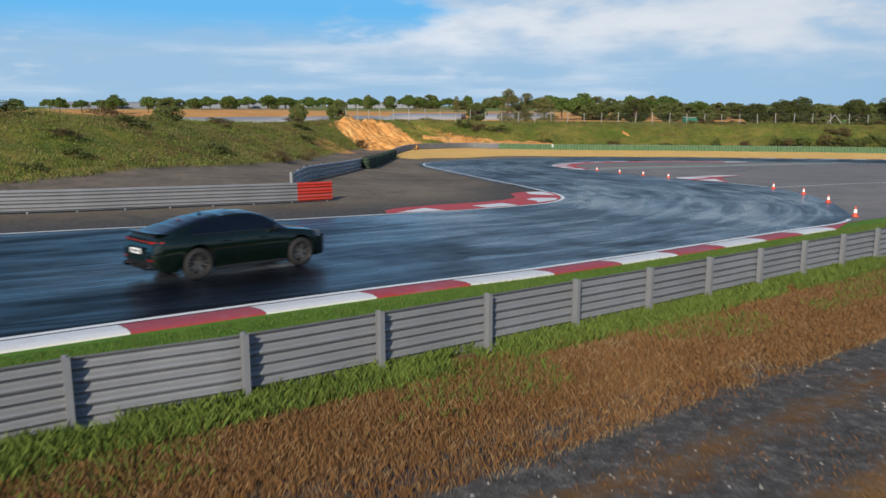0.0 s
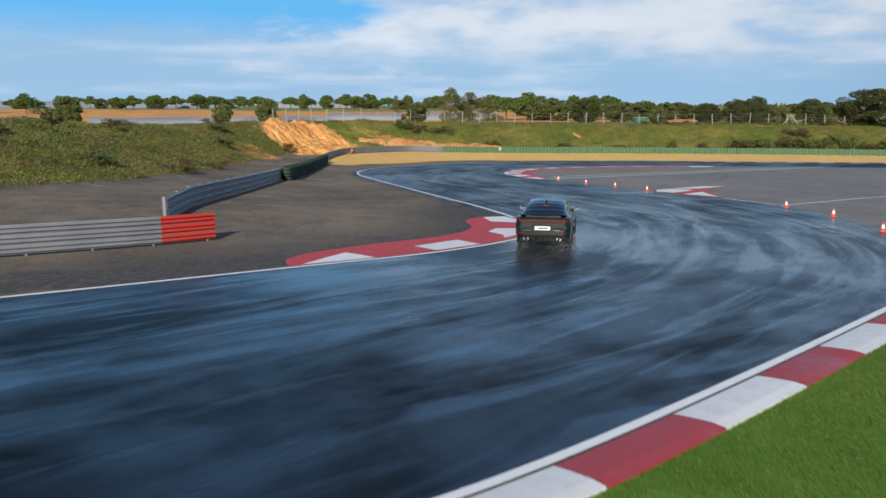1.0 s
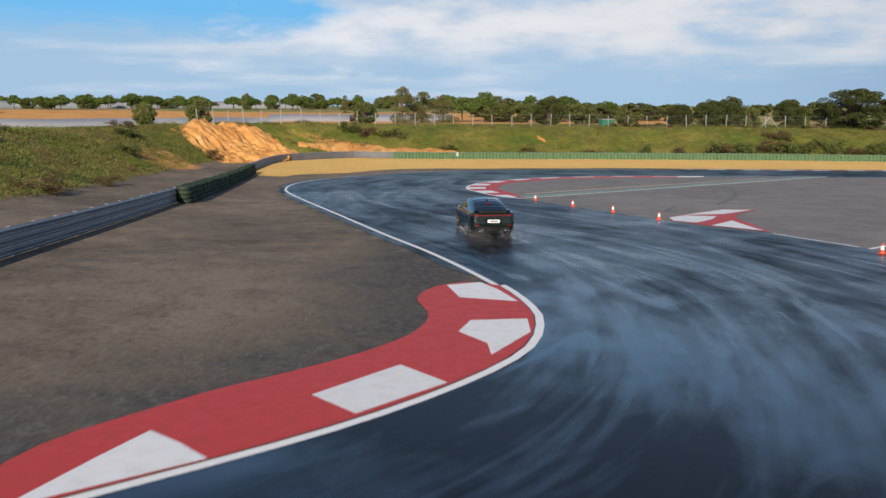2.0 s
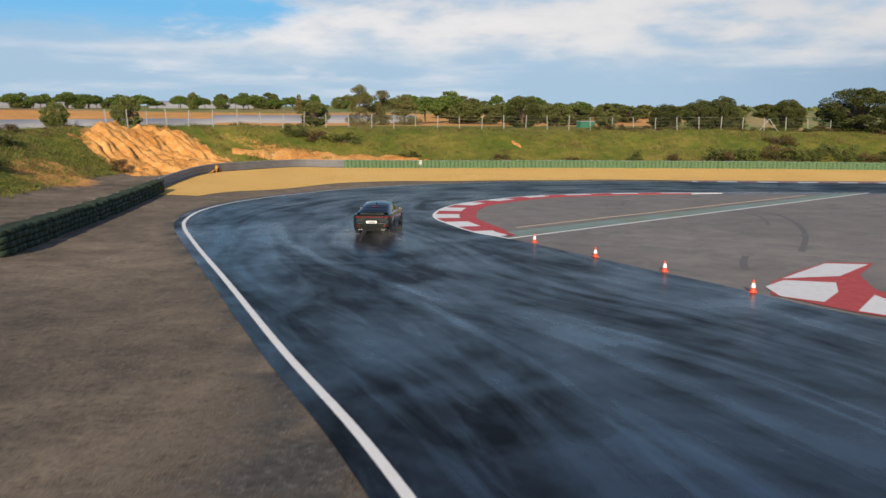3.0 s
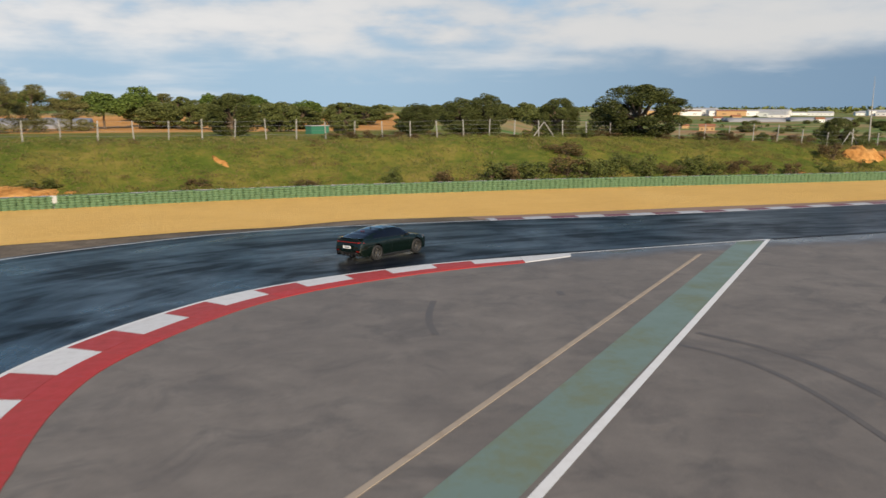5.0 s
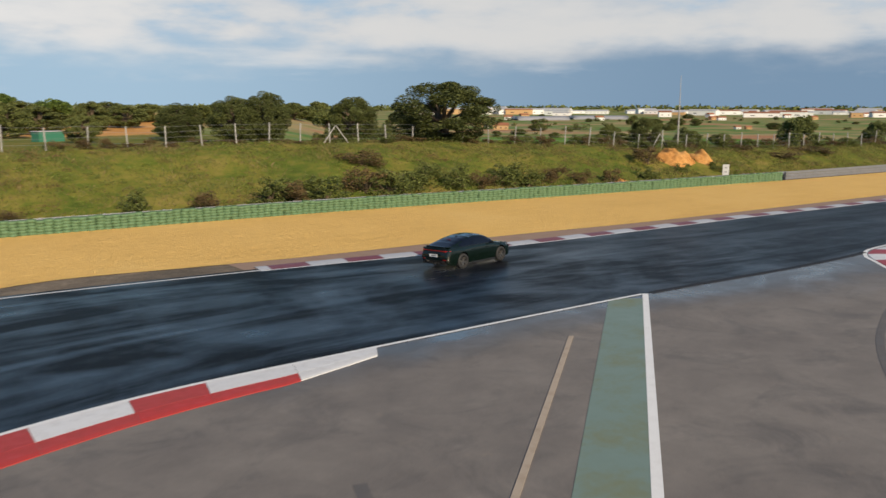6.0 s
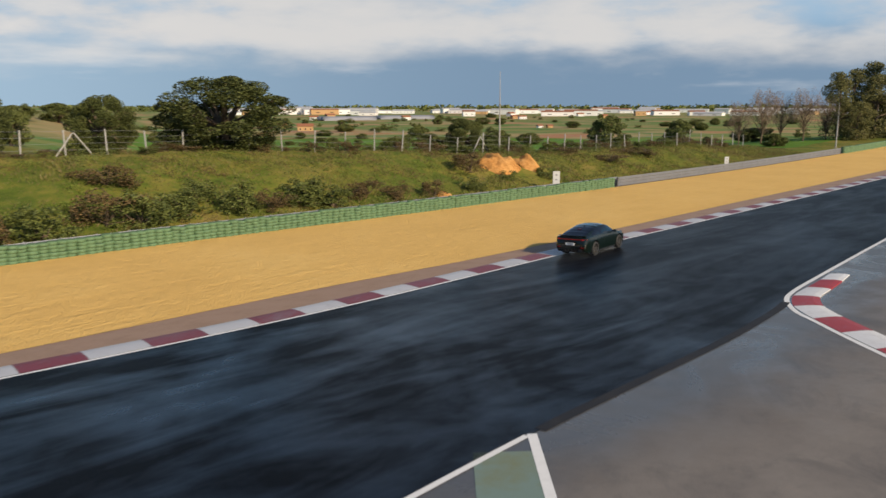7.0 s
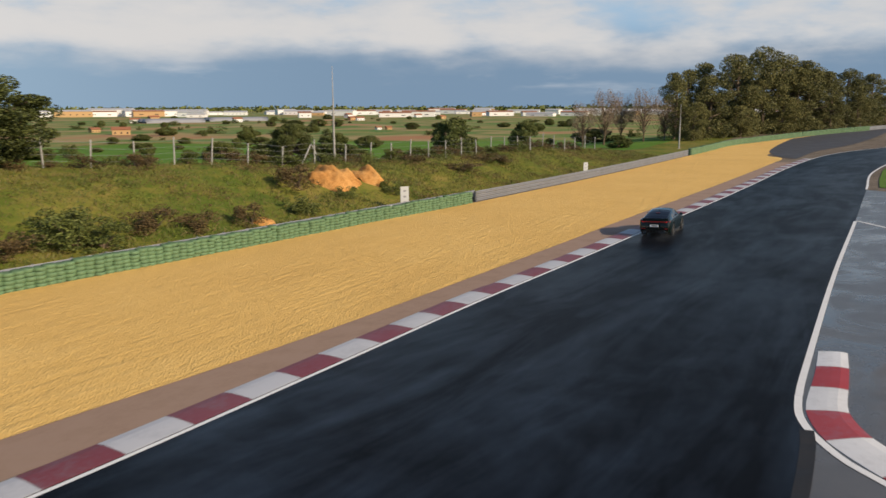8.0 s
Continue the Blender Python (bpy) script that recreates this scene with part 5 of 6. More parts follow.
for x, y, zb, h, w in [(231.8, 153.2, -5.8, 17.4, 8.7), (247.0, 153.5, -6.4, 19.1, 10.9), (238.2, 146.4, -5.5, 16.6, 11.8), (249.0, 142.0, -5.5, 21.8, 14.0), (259.8, 136.5, -5.6, 24.4, 16.2),
                       (270.2, 132.7, -5.6, 22.7, 15.3), (275.6, 127.4, -5.2, 21.0, 13.8), (285.9, 123.0, -5.0, 18.1, 12.6), (306.1, 117.8, -4.8, 19.3, 13.6), (326.2, 111.9, -4.4, 17.8, 14.6),
                       (227.8, 147.7, -5.6, 9.9, 8.4), (336.2, 107.4, -3.7, 13.7, 13.0), (254.5, 138.6, -5.7, 15.8, 12.7), (270.5, 129.2, -5.4, 15.8, 13.6),
                       (243, 139.5, -5.5, 9, 8), (262, 131.5, -5.5, 11, 9), (280, 121, -5.4, 12, 9), (296, 115, -5, 12, 10), (252, 150, -5.5, 20, 13), (266, 142, -5.5, 22, 14), (282, 132, -5.5, 20, 14), (300, 126, -5, 19, 14)]:
    plant("eucalypt", x, y, zb + 0.45 + h - ground_at(x, y), w)
for x, y, zb, h, w in [(-179.4, 240.4, 1.7, 4.4, 5.6), (-157.6, 231.4, 1.2, 5.3, 6.1), (-163.0, 251.8, 1.4, 4.4, 6.1), (-148.7, 249.0, 1.5, 5.8, 6.7), (-144.7, 262.8, 1.5, 5.3, 6.1), (-143.7, 297.1, 1.5, 5.3, 7.1),
                       (-142.7, 308.6, 1.4, 5.5, 7.4), (-135.9, 311.7, 1.6, 5.9, 8.3), (-132.4, 324.0, 1.6, 5.2, 7.6), (-124.7, 327.0, 1.8, 6.2, 9.1), (-118.0, 329.5, 1.7, 5.7, 9.1),
                       (-108.9, 332.6, 1.7, 5.5, 8.6), (-102.0, 334.8, 1.7, 5.8, 7.6), (-86.5, 328.8, 2.2, 4.7, 3.9), (-80.7, 330.3, 1.7, 5.4, 7.4), (-72.5, 332.2, 2.1, 4.7, 3.9),
                       (-67.4, 333.3, 2.1, 4.7, 5.4), (-58.9, 324.7, 2.2, 5.3, 6.7), (-52.0, 325.9, 2.1, 3.7, 6.2), (-48.1, 326.5, 2.1, 4.1, 5.7), (6.0, 239.9, -0.3, 7.4, 7.6), (0.1, 235.0, -0.5, 6.2, 7.5), (41.9, 256.6, -0.2, 5.2, 8.2)]:
    plant("pine", x, y, zb + 0.45 + h - ground_at(x, y), w)
for x, y, zb, h, w in [(-14.2, 214.5, -0.5, 8.4, 6.2), (-9.9, 219.8, -0.6, 7.3, 7.0), (-5.0, 224.9, -0.7, 6.5, 8.1), (13.3, 314.9, -1.3, 8.2, 8.3), (-39.3, 297.4, 2.2, 4.8, 2.6)]:
    plant("eucalypt", x, y, zb + 0.45 + h - ground_at(x, y), w)
for x, y, zb, h, w in [(-68.53, 130.84, 1.6, 3.2, 5.5), (-55.73, 163.66, -0.1, 4.0, 4.5), (-54.45, 189.72, 0.7, 4.3, 6.1), (-18.78, 176.92, 0.1, 4.0, 5.7), (11.2, 239.7, -0.3, 4.3, 6.9), (15.1, 229.5, -0.1, 3.8, 7.3),
                       (27.1, 208.2, 0.2, 3.7, 7.6), (44.0, 235.9, 0.1, 4.1, 7.6), (44.75, 192.51, 0.4, 2.9, 7.2), (62.5, 210.9, 0.4, 3.1, 7.9), (69.2, 219.3, 0.0, 3.2, 6.6), (74.4, 207.0, 0.5, 2.7, 7.9),
                       (7.6, 275.0, -1.1, 5.5, 12.3), (35.8, 252.7, -2.0, 6.4, 8.6), (43.1, 261.6, -2.4, 6.3, 9.1), (54.9, 269.2, -2.8, 7.1, 9.6), (62.3, 267.1, -2.8, 6.7, 8.2), (127.9, 315.8, -2.4, 7.3, 11.2), (112.6, 301.1, -2.3, 6.7, 10.4),
                       (22, 262, -1.5, 5.8, 10), (30, 240, -1, 5.2, 9), (52, 246, -2, 5.6, 9), (72, 262, -2.6, 6.2, 10), (84, 275, -3, 6.6, 11), (98, 290, -3, 6.8, 11), (20, 222, -1, 4.6, 8), (34, 224, -1, 4.4, 9)]:
    plant("green", x, y, zb + 0.45 + h - ground_at(x, y), w)
# shrubs on the banks
for x, y, h, w, kind in [(28.64, 151.76, 1.8, 2.2, "scrub"), (33.63, 150.98, 1.6, 3.2, "heath"), (38.79, 151.39, 2.2, 3.0, "scrub"), (40.98, 150.87, 2.0, 3.2, "heath"), (43.90, 151.24, 2.2, 3.2, "scrub"), (48.22, 152.05, 2.6, 4.2, "heath"), (50.16, 151.19, 2.4, 3.2, "scrub"),
                         (58.38, 151.25, 2.2, 3.0, "scrub"), (64.83, 151.02, 2.2, 3.4, "scrub"), (70.52, 151.07, 1.8, 3.0, "heath"), (51.98, 159.13, 1.6, 4.0, "heath"), (56.31, 154.38, 1.6, 2.4, "scrub"), (88.21, 153.58, 2.0, 4.0, "heath"),
                         (-18.63, 154.06, 2.4, 4.6, "scrub"), (-15.85, 153.22, 2.2, 4.0, "heath"), (-12.30, 154.52, 2.0, 5.0, "scrub"), (41.41, 152.15, 1.8, 3.6, "scrub"), (54.09, 151.93, 2.0, 3.4, "scrub"), (-3.49, 152.22, 1.4, 4.4, "scrub"),
                         (66.21, 150.35, 1.8, 3.0, "scrub"), (61.03, 151.47, 1.6, 2.8, "heath"), (65.93, 153.74, 1.4, 2.8, "scrub"), (73.22, 150.01, 1.5, 2.4, "heath"), (77.87, 149.57, 1.6, 2.6, "heath"), (83.45, 149.46, 1.4, 2.4, "scrub"),
                         (96.2, 149.2, 1.2, 2.2, "scrub"), (90.76, 150.44, 1.0, 1.8, "scrub"), (111.5, 149.7, 1.2, 4.0, "heath"), (108.81, 154.24, 1.0, 3.0, "heath"), (120.6, 150.9, 1.0, 4.4, "heath"), (9.87, 152.97, 1.2, 3.0, "heath"), (19.45, 151.96, 1.2, 3.0, "heath"),
                         (-32.51, 124.73, 1.6, 3.4, "heath"), (-35.58, 106.68, 1.5, 3.4, "scrub"), (-29.07, 87.13, 1.3, 3.4, "heath"), (-28.42, 76.08, 1.4, 4.0, "heath"), (-30.23, 66.70, 1.2, 4.0, "scrub"), (-32.18, 48.07, 0.9, 2.4, "scrub"), (-31.46, 42.99, 0.8, 2.2, "scrub"),
                         (-36.07, 62.22, 1.3, 4.4, "scrub"), (-40.27, 76.59, 2.4, 5.0, "scrub"), (-42.60, 69.26, 1.6, 4.0, "heath"), (-34.71, 51.06, 0.9, 3.0, "heath"), (-42.43, 54.68, 1.6, 5.0, "scrub"), (-43.80, 95.55, 1.4, 5, "scrub"), (-39.45, 86.75, 1.2, 4, "heath"), (-43.14, 123.10, 1.6, 5, "heath"), (-39.08, 115.21, 1.3, 4, "scrub")]:
    big = 1.35 if x > 25 else 1.0
    plant(kind, x, y, h * big, w * big, sink=0.2)
hedge = random.Random(8)
for i in range(64):
    k = int(len(CREST) * (0.32 + 0.66 * i / 64))
    x, y = CREST[min(k, len(CREST) - 1)]
    plant("heath" if hedge.random() < 0.7 else "scrub", x + hedge.uniform(-1, 1), y + hedge.uniform(-0.8, 2.2), hedge.uniform(0.7, 1.5) + (0.5 if x > 75 else 0), hedge.uniform(2.0, 4.2), sink=0.15)
for i in range(26):
    plant("scrub" if hedge.random() < 0.6 else "green", 85 + hedge.uniform(0, 150), 200 + hedge.uniform(0, 170), hedge.uniform(1.5, 3.5), hedge.uniform(3, 6), sink=0.1)

# ---- far fields, tunnels and buildings ----
PLASTIC = mat_plain("greenhouse_plastic", (0.21, 0.22, 0.25), 0.55)
WALL_WHITE = mat_plain("white_cladding", (0.72, 0.72, 0.70), 0.7)
ROOF_GREY = mat_plain("grey_sheet_roof", (0.45, 0.45, 0.46), 0.6)
WALL_OCHRE = mat_plain("ochre_render", (0.45, 0.28, 0.13), 0.8)
ROOF_TILE = mat_plain("clay_tile_roof", (0.30, 0.12, 0.06), 0.8)
GLASS_DARK = mat_plain("dark_window_glass", (0.03, 0.035, 0.04), 0.15)


def polytunnel(a, b, height, width, bays):
    """A row of low arched tunnels side by side under plastic."""
    a, b = Vector(a), Vector(b)
    d = (b - a).normalized()
    turn = math.degrees(math.atan2(d.y, d.x))
    root = tagged(new("polytunnel"), "long low greenhouse tunnels under pale grey plastic", "greenhouse", "polytunnels")
    z = min(ground_at(a.x, a.y), ground_at(b.x, b.y), ground_at(*(a + b).to_2d() / 2)) - 0.1
    root.matrix_basis = pose(a.x, a.y, z, 0, 0, turn)
    ln = (b - a).length
    for k in range(bays):
        bm = bmesh.new()
        seg = 8
        n = max(3, int(ln / 6))
        rows = []
        for i in range(n + 1):
            x = ln * i / n
            sag = 0.06 * math.sin(i * 2.1 + k)
            rows.append([bm.verts.new((x, k * width + width / 2 - width / 2 * math.cos(math.pi * j / seg), 0.3 * height + (0.7 * height + sag) * math.sin(math.pi * j / seg))) for j in range(seg + 1)])
        for r, s in zip(rows, rows[1:]):
            for j in range(seg):
                bm.faces.new((r[j], s[j], s[j + 1], r[j + 1]))
        for r in (rows[0], rows[-1]):
            bm.faces.new(r)
        part("cover", bm, PLASTIC, root, smooth_faces=True)
    for k in range(bays + 1):
        bm = bmesh.new()
        box(bm, ln / 2, k * width, 0.15 * height, ln, 0.1, 0.34 * height)
        part("side_sheet", bm, PLASTIC, root)
    return root


polytunnel((-121, 166), (-99, 180), 1.6, 6, 3)
polytunnel((-91, 178), (-66, 189.5), 1.5, 6, 3)
polytunnel((-64, 194), (-44, 211), 1.5, 6, 3)
polytunnel((-27, 238), (-2, 240), 1.9, 6, 3)
polytunnel((-52, 238), (-30, 238), 1.9, 6, 2)
polytunnel((-230, 330), (-185, 365), 3.4, 8, 3)
polytunnel((-180, 372), (-130, 400), 3.4, 8, 3)
polytunnel((-122, 405), (-75, 418), 3.4, 8, 3)


def building(x, y, w, d, h, turn, wall, roof, pitch, label, cat, windows):
    root = tagged(new("warehouse" if cat == "warehouse" else "farmhouse"), label, cat, cat + "s")
    root.matrix_basis = pose(x, y, ground_at(x, y) - 0.3, 0, 0, turn)
    bm = bmesh.new()
    box(bm, 0, 0, h / 2, w, d, h)
    part("wall", bm, wall, root)
    bm = bmesh.new()
    v = [bm.verts.new(p) for p in ((-w / 2 - 0.4, -d / 2 - 0.4, h), (w / 2 + 0.4, -d / 2 - 0.4, h), (w / 2 + 0.4, d / 2 + 0.4, h), (-w / 2 - 0.4, d / 2 + 0.4, h), (-w / 2 - 0.4, 0, h + pitch), (w / 2 + 0.4, 0, h + pitch))]
    for f in ((0, 1, 5, 4), (2, 3, 4, 5), (0, 4, 3), (1, 2, 5), (3, 2, 1, 0)):
        bm.faces.new([v[i] for i in f])
    part("roof", bm, roof, root)
    for k in range(windows):
        bm = bmesh.new()
        box(bm, -w / 2 + w * (k + 0.5) / windows, -d / 2 - 0.02, h * 0.45, w / windows * 0.25, 0.1, h * (0.14 if cat == "warehouse" else 0.3))
        part("window", bm, GLASS_DARK, root)
    return root


far_rnd = random.Random(5)
for x, y, w, h in [(692.9, 993.9, 58, 11.5), (760.6, 1004.6, 68, 13), (778.5, 950.1, 74, 11.5), (833.4, 940.3, 60, 10), (914.9, 928.7, 70, 11), (1034.5, 944.1, 58, 10), (1107.8, 932.6, 50, 9),
                   (1150.3, 781.4, 58, 11), (1226.3, 748.8, 60, 10.5), (1301.7, 710.3, 62, 10.5), (1329.7, 647.0, 62, 9.5), (1354.3, 583.1, 52, 9.5), (1069.3, 815.1, 38, 7.5), (1296.3, 430.8, 58, 10),
                   (650, 1010, 50, 10), (1000, 880, 50, 8), (1180, 850, 60, 9), (1250, 690, 50, 8), (1310, 520, 50, 9), (880, 980, 60, 11)]:
    building(x, y, w * far_rnd.uniform(0.45, 0.95), 26, max(3.0, h * far_rnd.uniform(0.35, 0.75)), math.degrees(math.atan2(y - 110, x - 36)) - 90 + far_rnd.uniform(-15, 15), WALL_WHITE if far_rnd.random() < 0.93 else WALL_OCHRE, ROOF_GREY, 2.0,
             "long white warehouse on the far plain", "warehouse", 6)
for x, y, w, h in [(294.2, 442.8, 6, 2.6), (278.1, 404.5, 10, 3.6), (614.6, 505.6, 9, 3.6), (626.9, 523.1, 8, 3.6), (391.4, 335.6, 4, 2), (388.5, 340.1, 4, 2), (520, 560, 9, 4), (470, 620, 10, 4), (700, 470, 9, 4), (810, 560, 10, 4), (760, 620, 12, 5), (900, 640, 12, 5), (560, 700, 12, 4.5), (980, 560, 12, 5)]:
    building(x, y, w * 0.75, w * 0.5, h * 0.7, far_rnd.uniform(-40, 0), WALL_WHITE if far_rnd.random() < 0.6 else WALL_OCHRE, ROOF_TILE, h * 0.35, "small farmhouse with a tiled roof among fields", "farmhouse", 3)
# the white town along the horizon
for i in range(70):
    an, r = radians(34 + 52 * (i + far_rnd.random()) / 70), far_rnd.uniform(900, 1500)
    x, y = 36 + r * math.sin(an), 110 + r * math.cos(an)
    if noise.noise((an * 9, 2.0, 4.0)) < -0.22:
        continue
    building(x, y, far_rnd.uniform(10, 44), 16, far_rnd.uniform(3.0, 7.5), 90 - math.degrees(an) - 90 + far_rnd.uniform(-20, 20), WALL_WHITE if far_rnd.random() < 0.85 else WALL_OCHRE, ROOF_GREY if far_rnd.random() < 0.6 else ROOF_TILE, 1.6,
             "low white building in the far town", "warehouse", 2)
for a, b in (((455, 590), (500, 575)), ((530, 600), (575, 575))):
    polytunnel(a, b, 3.5, 8, 2)
# ragged line of pines behind the tunnels
for i in range(64):
    x = -215 + 270 * (i + hedge.random()) / 64
    plant("pine" if hedge.random() < 0.7 else "green", x, 300 + 0.12 * (x + 215) + hedge.uniform(0, 90), hedge.uniform(3.4, 6.4) + 0.6, hedge.uniform(5.0, 11.0), sink=0.6)
# hedges and copses between the fields
for i in range(150):
    r, an = 170 + 620 * hedge.random() ** 1.3, radians(hedge.uniform(28, 76))
    hh = hedge.uniform(1.5, 5.0)
    plant("green" if hedge.random() < 0.6 else "scrub", 36 + r * math.sin(an), 110 + r * math.cos(an), hh, hh * hedge.uniform(1.2, 3.2), sink=0.2)
# dark line of far woods on the horizon
wood = random.Random(3)
clumps = []
for i in range(900):
    an = math.radians(-30 + 125 * i / 900 + wood.uniform(-0.1, 0.1))
    r = wood.uniform(1750, 2100)
    x, y = 36 + r * math.sin(an), 110 + r * math.cos(an)
    clumps.append(((x, y, -6 + wood.uniform(0, 5)), [wood.uniform(10, 22), wood.uniform(10, 22), wood.uniform(4, 9)]))
tagged(new("far_woods", leaf_mesh("far_woods", wood, clumps, 14, 5.0, SCRUB)), "dark band of far woods along the horizon", "woods", kind="stuff")

# a green shed behind the fence and a black box on the near verge
SHED_GREEN = mat_plain("green_sheet_metal", (0.03, 0.16, 0.10), 0.5)
shed = tagged(new("shed"), "small green metal shed among the bushes", "shed")
shed.matrix_basis = pose(29.5, 191, ground_at(29.5, 191) - 0.05, 0, 0, 20)
bm = bmesh.new()
box(bm, 0, 0, 0.6, 3.0, 1.6, 1.2)
part("wall", bm, SHED_GREEN, shed)
bm = bmesh.new()
box(bm, 0, 0, 1.23, 3.2, 1.8, 0.06)
part("roof", bm, ROOF_GREY, shed)

# ---- grass ----
def grass_stuff(name, label, spots, material, hgt, wid, seed, bend=0.5):
    rnd = random.Random(seed)
    v, f = [], []
    for x, y, z, s in spots:
        a = rnd.uniform(0, 6.28)
        h, w = hgt * s * rnd.uniform(0.5, 1.3), wid * rnd.uniform(0.7, 1.3)
        dx, dy = math.cos(a), math.sin(a)
        lx, ly = rnd.gauss(0, bend) * h, rnd.gauss(0, bend) * h
        k = len(v)
        v += [(x - dx * w, y - dy * w, z - 0.02), (x + dx * w, y + dy * w, z - 0.02), (x + lx * 0.4 + dx * w * 0.6, y + ly * 0.4 + dy * w * 0.6, z + h * 0.6), (x + lx, y + ly, z + h)]
        f += [(k, k + 1, k + 2), (k, k + 2, k + 3)]
    ob = mesh_object(name, v, f, material)
    tagged(ob, label, "grass", kind="stuff")


def scatter(line, lo, hi, count, seed, power=1.0, dens=None):
    """Random spots between two distances to the right of a line."""
    rnd = np.random.default_rng(seed)
    i = rnd.uniform(0, len(line) - 1.001, count)
    k = i.astype(int)
    base = line[k] + (line[k + 1] - line[k]) * (i - k)[:, None]
    nor = normals(line)[k]
    p = base - nor * (lo + (hi - lo) * rnd.uniform(0, 1, count)[:, None] ** power)
    keep = np.array([noise.noise((q[0] * 0.5, q[1] * 0.5, seed)) + 0.35 * noise.noise((q[0] * 2.1, q[1] * 2.1, seed)) > (dens if dens is not None else -9) for q in p])
    p = p[keep]
    z = land(p)[0]
    return [(x, y, q, 0.8 + 0.4 * r) for (x, y), q, r in zip(p, z, rnd.uniform(0, 1, len(p)))]


verge = even(np.array([(-16.57, -3.15), (-4.27, 9.76), (1.85, 16.21), (9.87, 25.06), (24.78, 41.81)]), 0.5)
kerb_line = even(np.array([(-14.69, 5.94), (-8.97, 11.39), (11.67, 33.58), (14.36, 36.57)]), 0.5)
grass_stuff("green_verge_grass", "short bright green grass between kerb and guard rail", scatter(kerb_line, 0.15, 2.9, 120000, 1), BLADE, 0.040, 0.005, 2, 0.35)
grass_stuff("rail_foot_grass", "lush green grass tufts along the foot of the guard rail", scatter(verge, -0.15, 0.95, 110000, 3, 1.4, -0.30), BLADE, 0.17, 0.0022, 4, 0.30)
grass_stuff("dry_verge_grass", "dry reddish brown grass on the near verge", scatter(verge, 0.5, 3.9, 230000, 5, 1.1, -0.5), STRAW, 0.10, 0.0012, 6, 0.30)
grass_stuff("sparse_dry_grass", "sparse dry grass on the stony track", scatter(verge, 2.6, 8.5, 60000, 7, 1.3, 0.08), STRAW, 0.055, 0.0014, 8, 0.4)
grass_stuff("pale_dry_grass", "pale straw coloured dry grass in patches on the near verge", scatter(verge, 0.9, 4.0, 90000, 15, 1.3, -0.35), PALE_STRAW, 0.085, 0.0011, 16, 0.35)
grass_stuff("mixed_verge_grass", "green blades among the dry grass of the near verge", scatter(verge, 0.3, 2.4, 60000, 17, 1.6, -0.05), BLADE, 0.13, 0.0016, 18, 0.30)


def bank_spots(count, seed):
    rnd = np.random.default_rng(seed)
    out = []
    nor = normals(FOOT_LINE)
    a, b = np.argmin(np.hypot(*(FOOT_LINE[:, :2] - (-40, 20)).T)), np.argmin(np.hypot(*(FOOT_LINE[:, :2] - (170, 141)).T))
    i = rnd.uniform(a, b, count)
    k = i.astype(int)
    p = FOOT_LINE[k, :2] + (FOOT_LINE[np.minimum(k + 1, len(FOOT_LINE) - 1), :2] - FOOT_LINE[k, :2]) * (i - k)[:, None] + nor[k] * (0.3 + rnd.uniform(0, 1, count)[:, None] * (FOOT_LINE[k, 2:3] + 3))
    clay = ((p[:, 0] + 32) / 7.5) ** 2 + ((p[:, 1] - 135) / 9.5) ** 2 > 1
    clay &= ((p[:, 0] - 94.0) / 4.4) ** 2 + ((p[:, 1] - 152.6) / 2.4) ** 2 > 1
    p = p[clay]
    z = land(p)[0]
    return [(x, y, q, 0.5 + 1.1 * max(0, noise.noise((x * 0.25, y * 0.25, 3)) + 0.4)) for (x, y), q in zip(p, z)]


sp = bank_spots(150000, 9)
grass_stuff("bank_grass", "rough green and straw coloured grass on the banks", [s for i, s in enumerate(sp) if i % 3], BANK_GRASS, 0.22, 0.024, 10, 0.45)
grass_stuff("bank_straw", "dry pale grass tufts on the banks", [s for i, s in enumerate(sp) if i % 3 == 0], BANK_STRAW, 0.22, 0.020, 11, 0.45)

# low weeds and tussocks in patches of their own colour
def weed_patch(name, label, material, count, seed, lo, size, leaf):
    rnd = random.Random(seed)
    clumps = []
    for x, y, z, q in bank_spots(count, seed):
        if noise.noise((x * 0.16, y * 0.16, seed)) + 0.5 * noise.noise((x * 0.5, y * 0.5, seed)) < lo:
            continue
        r = size * rnd.uniform(0.5, 1.4)
        clumps.append(((x, y, z + r * 0.12), [r, r, r * rnd.uniform(0.3, 0.6)]))
    tagged(new(name, leaf_mesh(name, rnd, clumps, 90, leaf, material)), label, "weeds", kind="stuff")


LIME = mat_leaf("fresh_weed_leaves", (0.055, 0.085, 0.012), (0.20, 0.235, 0.040))
weed_patch("fresh_weeds", "fresh yellow-green weeds on the grass banks", LIME, 3400, 41, 0.10, 0.70, 0.055)
weed_patch("olive_weeds", "dark olive weeds in patches on the banks", SCRUB, 3400, 43, 0.12, 0.75, 0.055)
weed_patch("dead_weeds", "brown dead weeds and twigs on the banks", HEATH, 3600, 47, 0.10, 0.70, 0.050)

# stones on the track beside the verge
STONE = mat_plain("pale_stone", (0.28, 0.26, 0.24), 0.85)
st_rnd = random.Random(12)
v, f = [], []
for x, y, z, s in scatter(verge, 3.0, 12, 6500, 13):
    r = 0.008 + 0.022 * st_rnd.random() ** 4
    k = len(v)
    v += [(x + r * st_rnd.uniform(0.7, 1.2), y, z), (x, y + r * st_rnd.uniform(0.7, 1.2), z), (x - r, y, z), (x, y - r * st_rnd.uniform(0.7, 1.2), z), (x, y, z + r * st_rnd.uniform(0.6, 1.1)), (x, y, z - r * 0.3)]
    f += [(k + a, k + b, k + 4) for a, b in ((0, 1), (1, 2), (2, 3), (3, 0))]
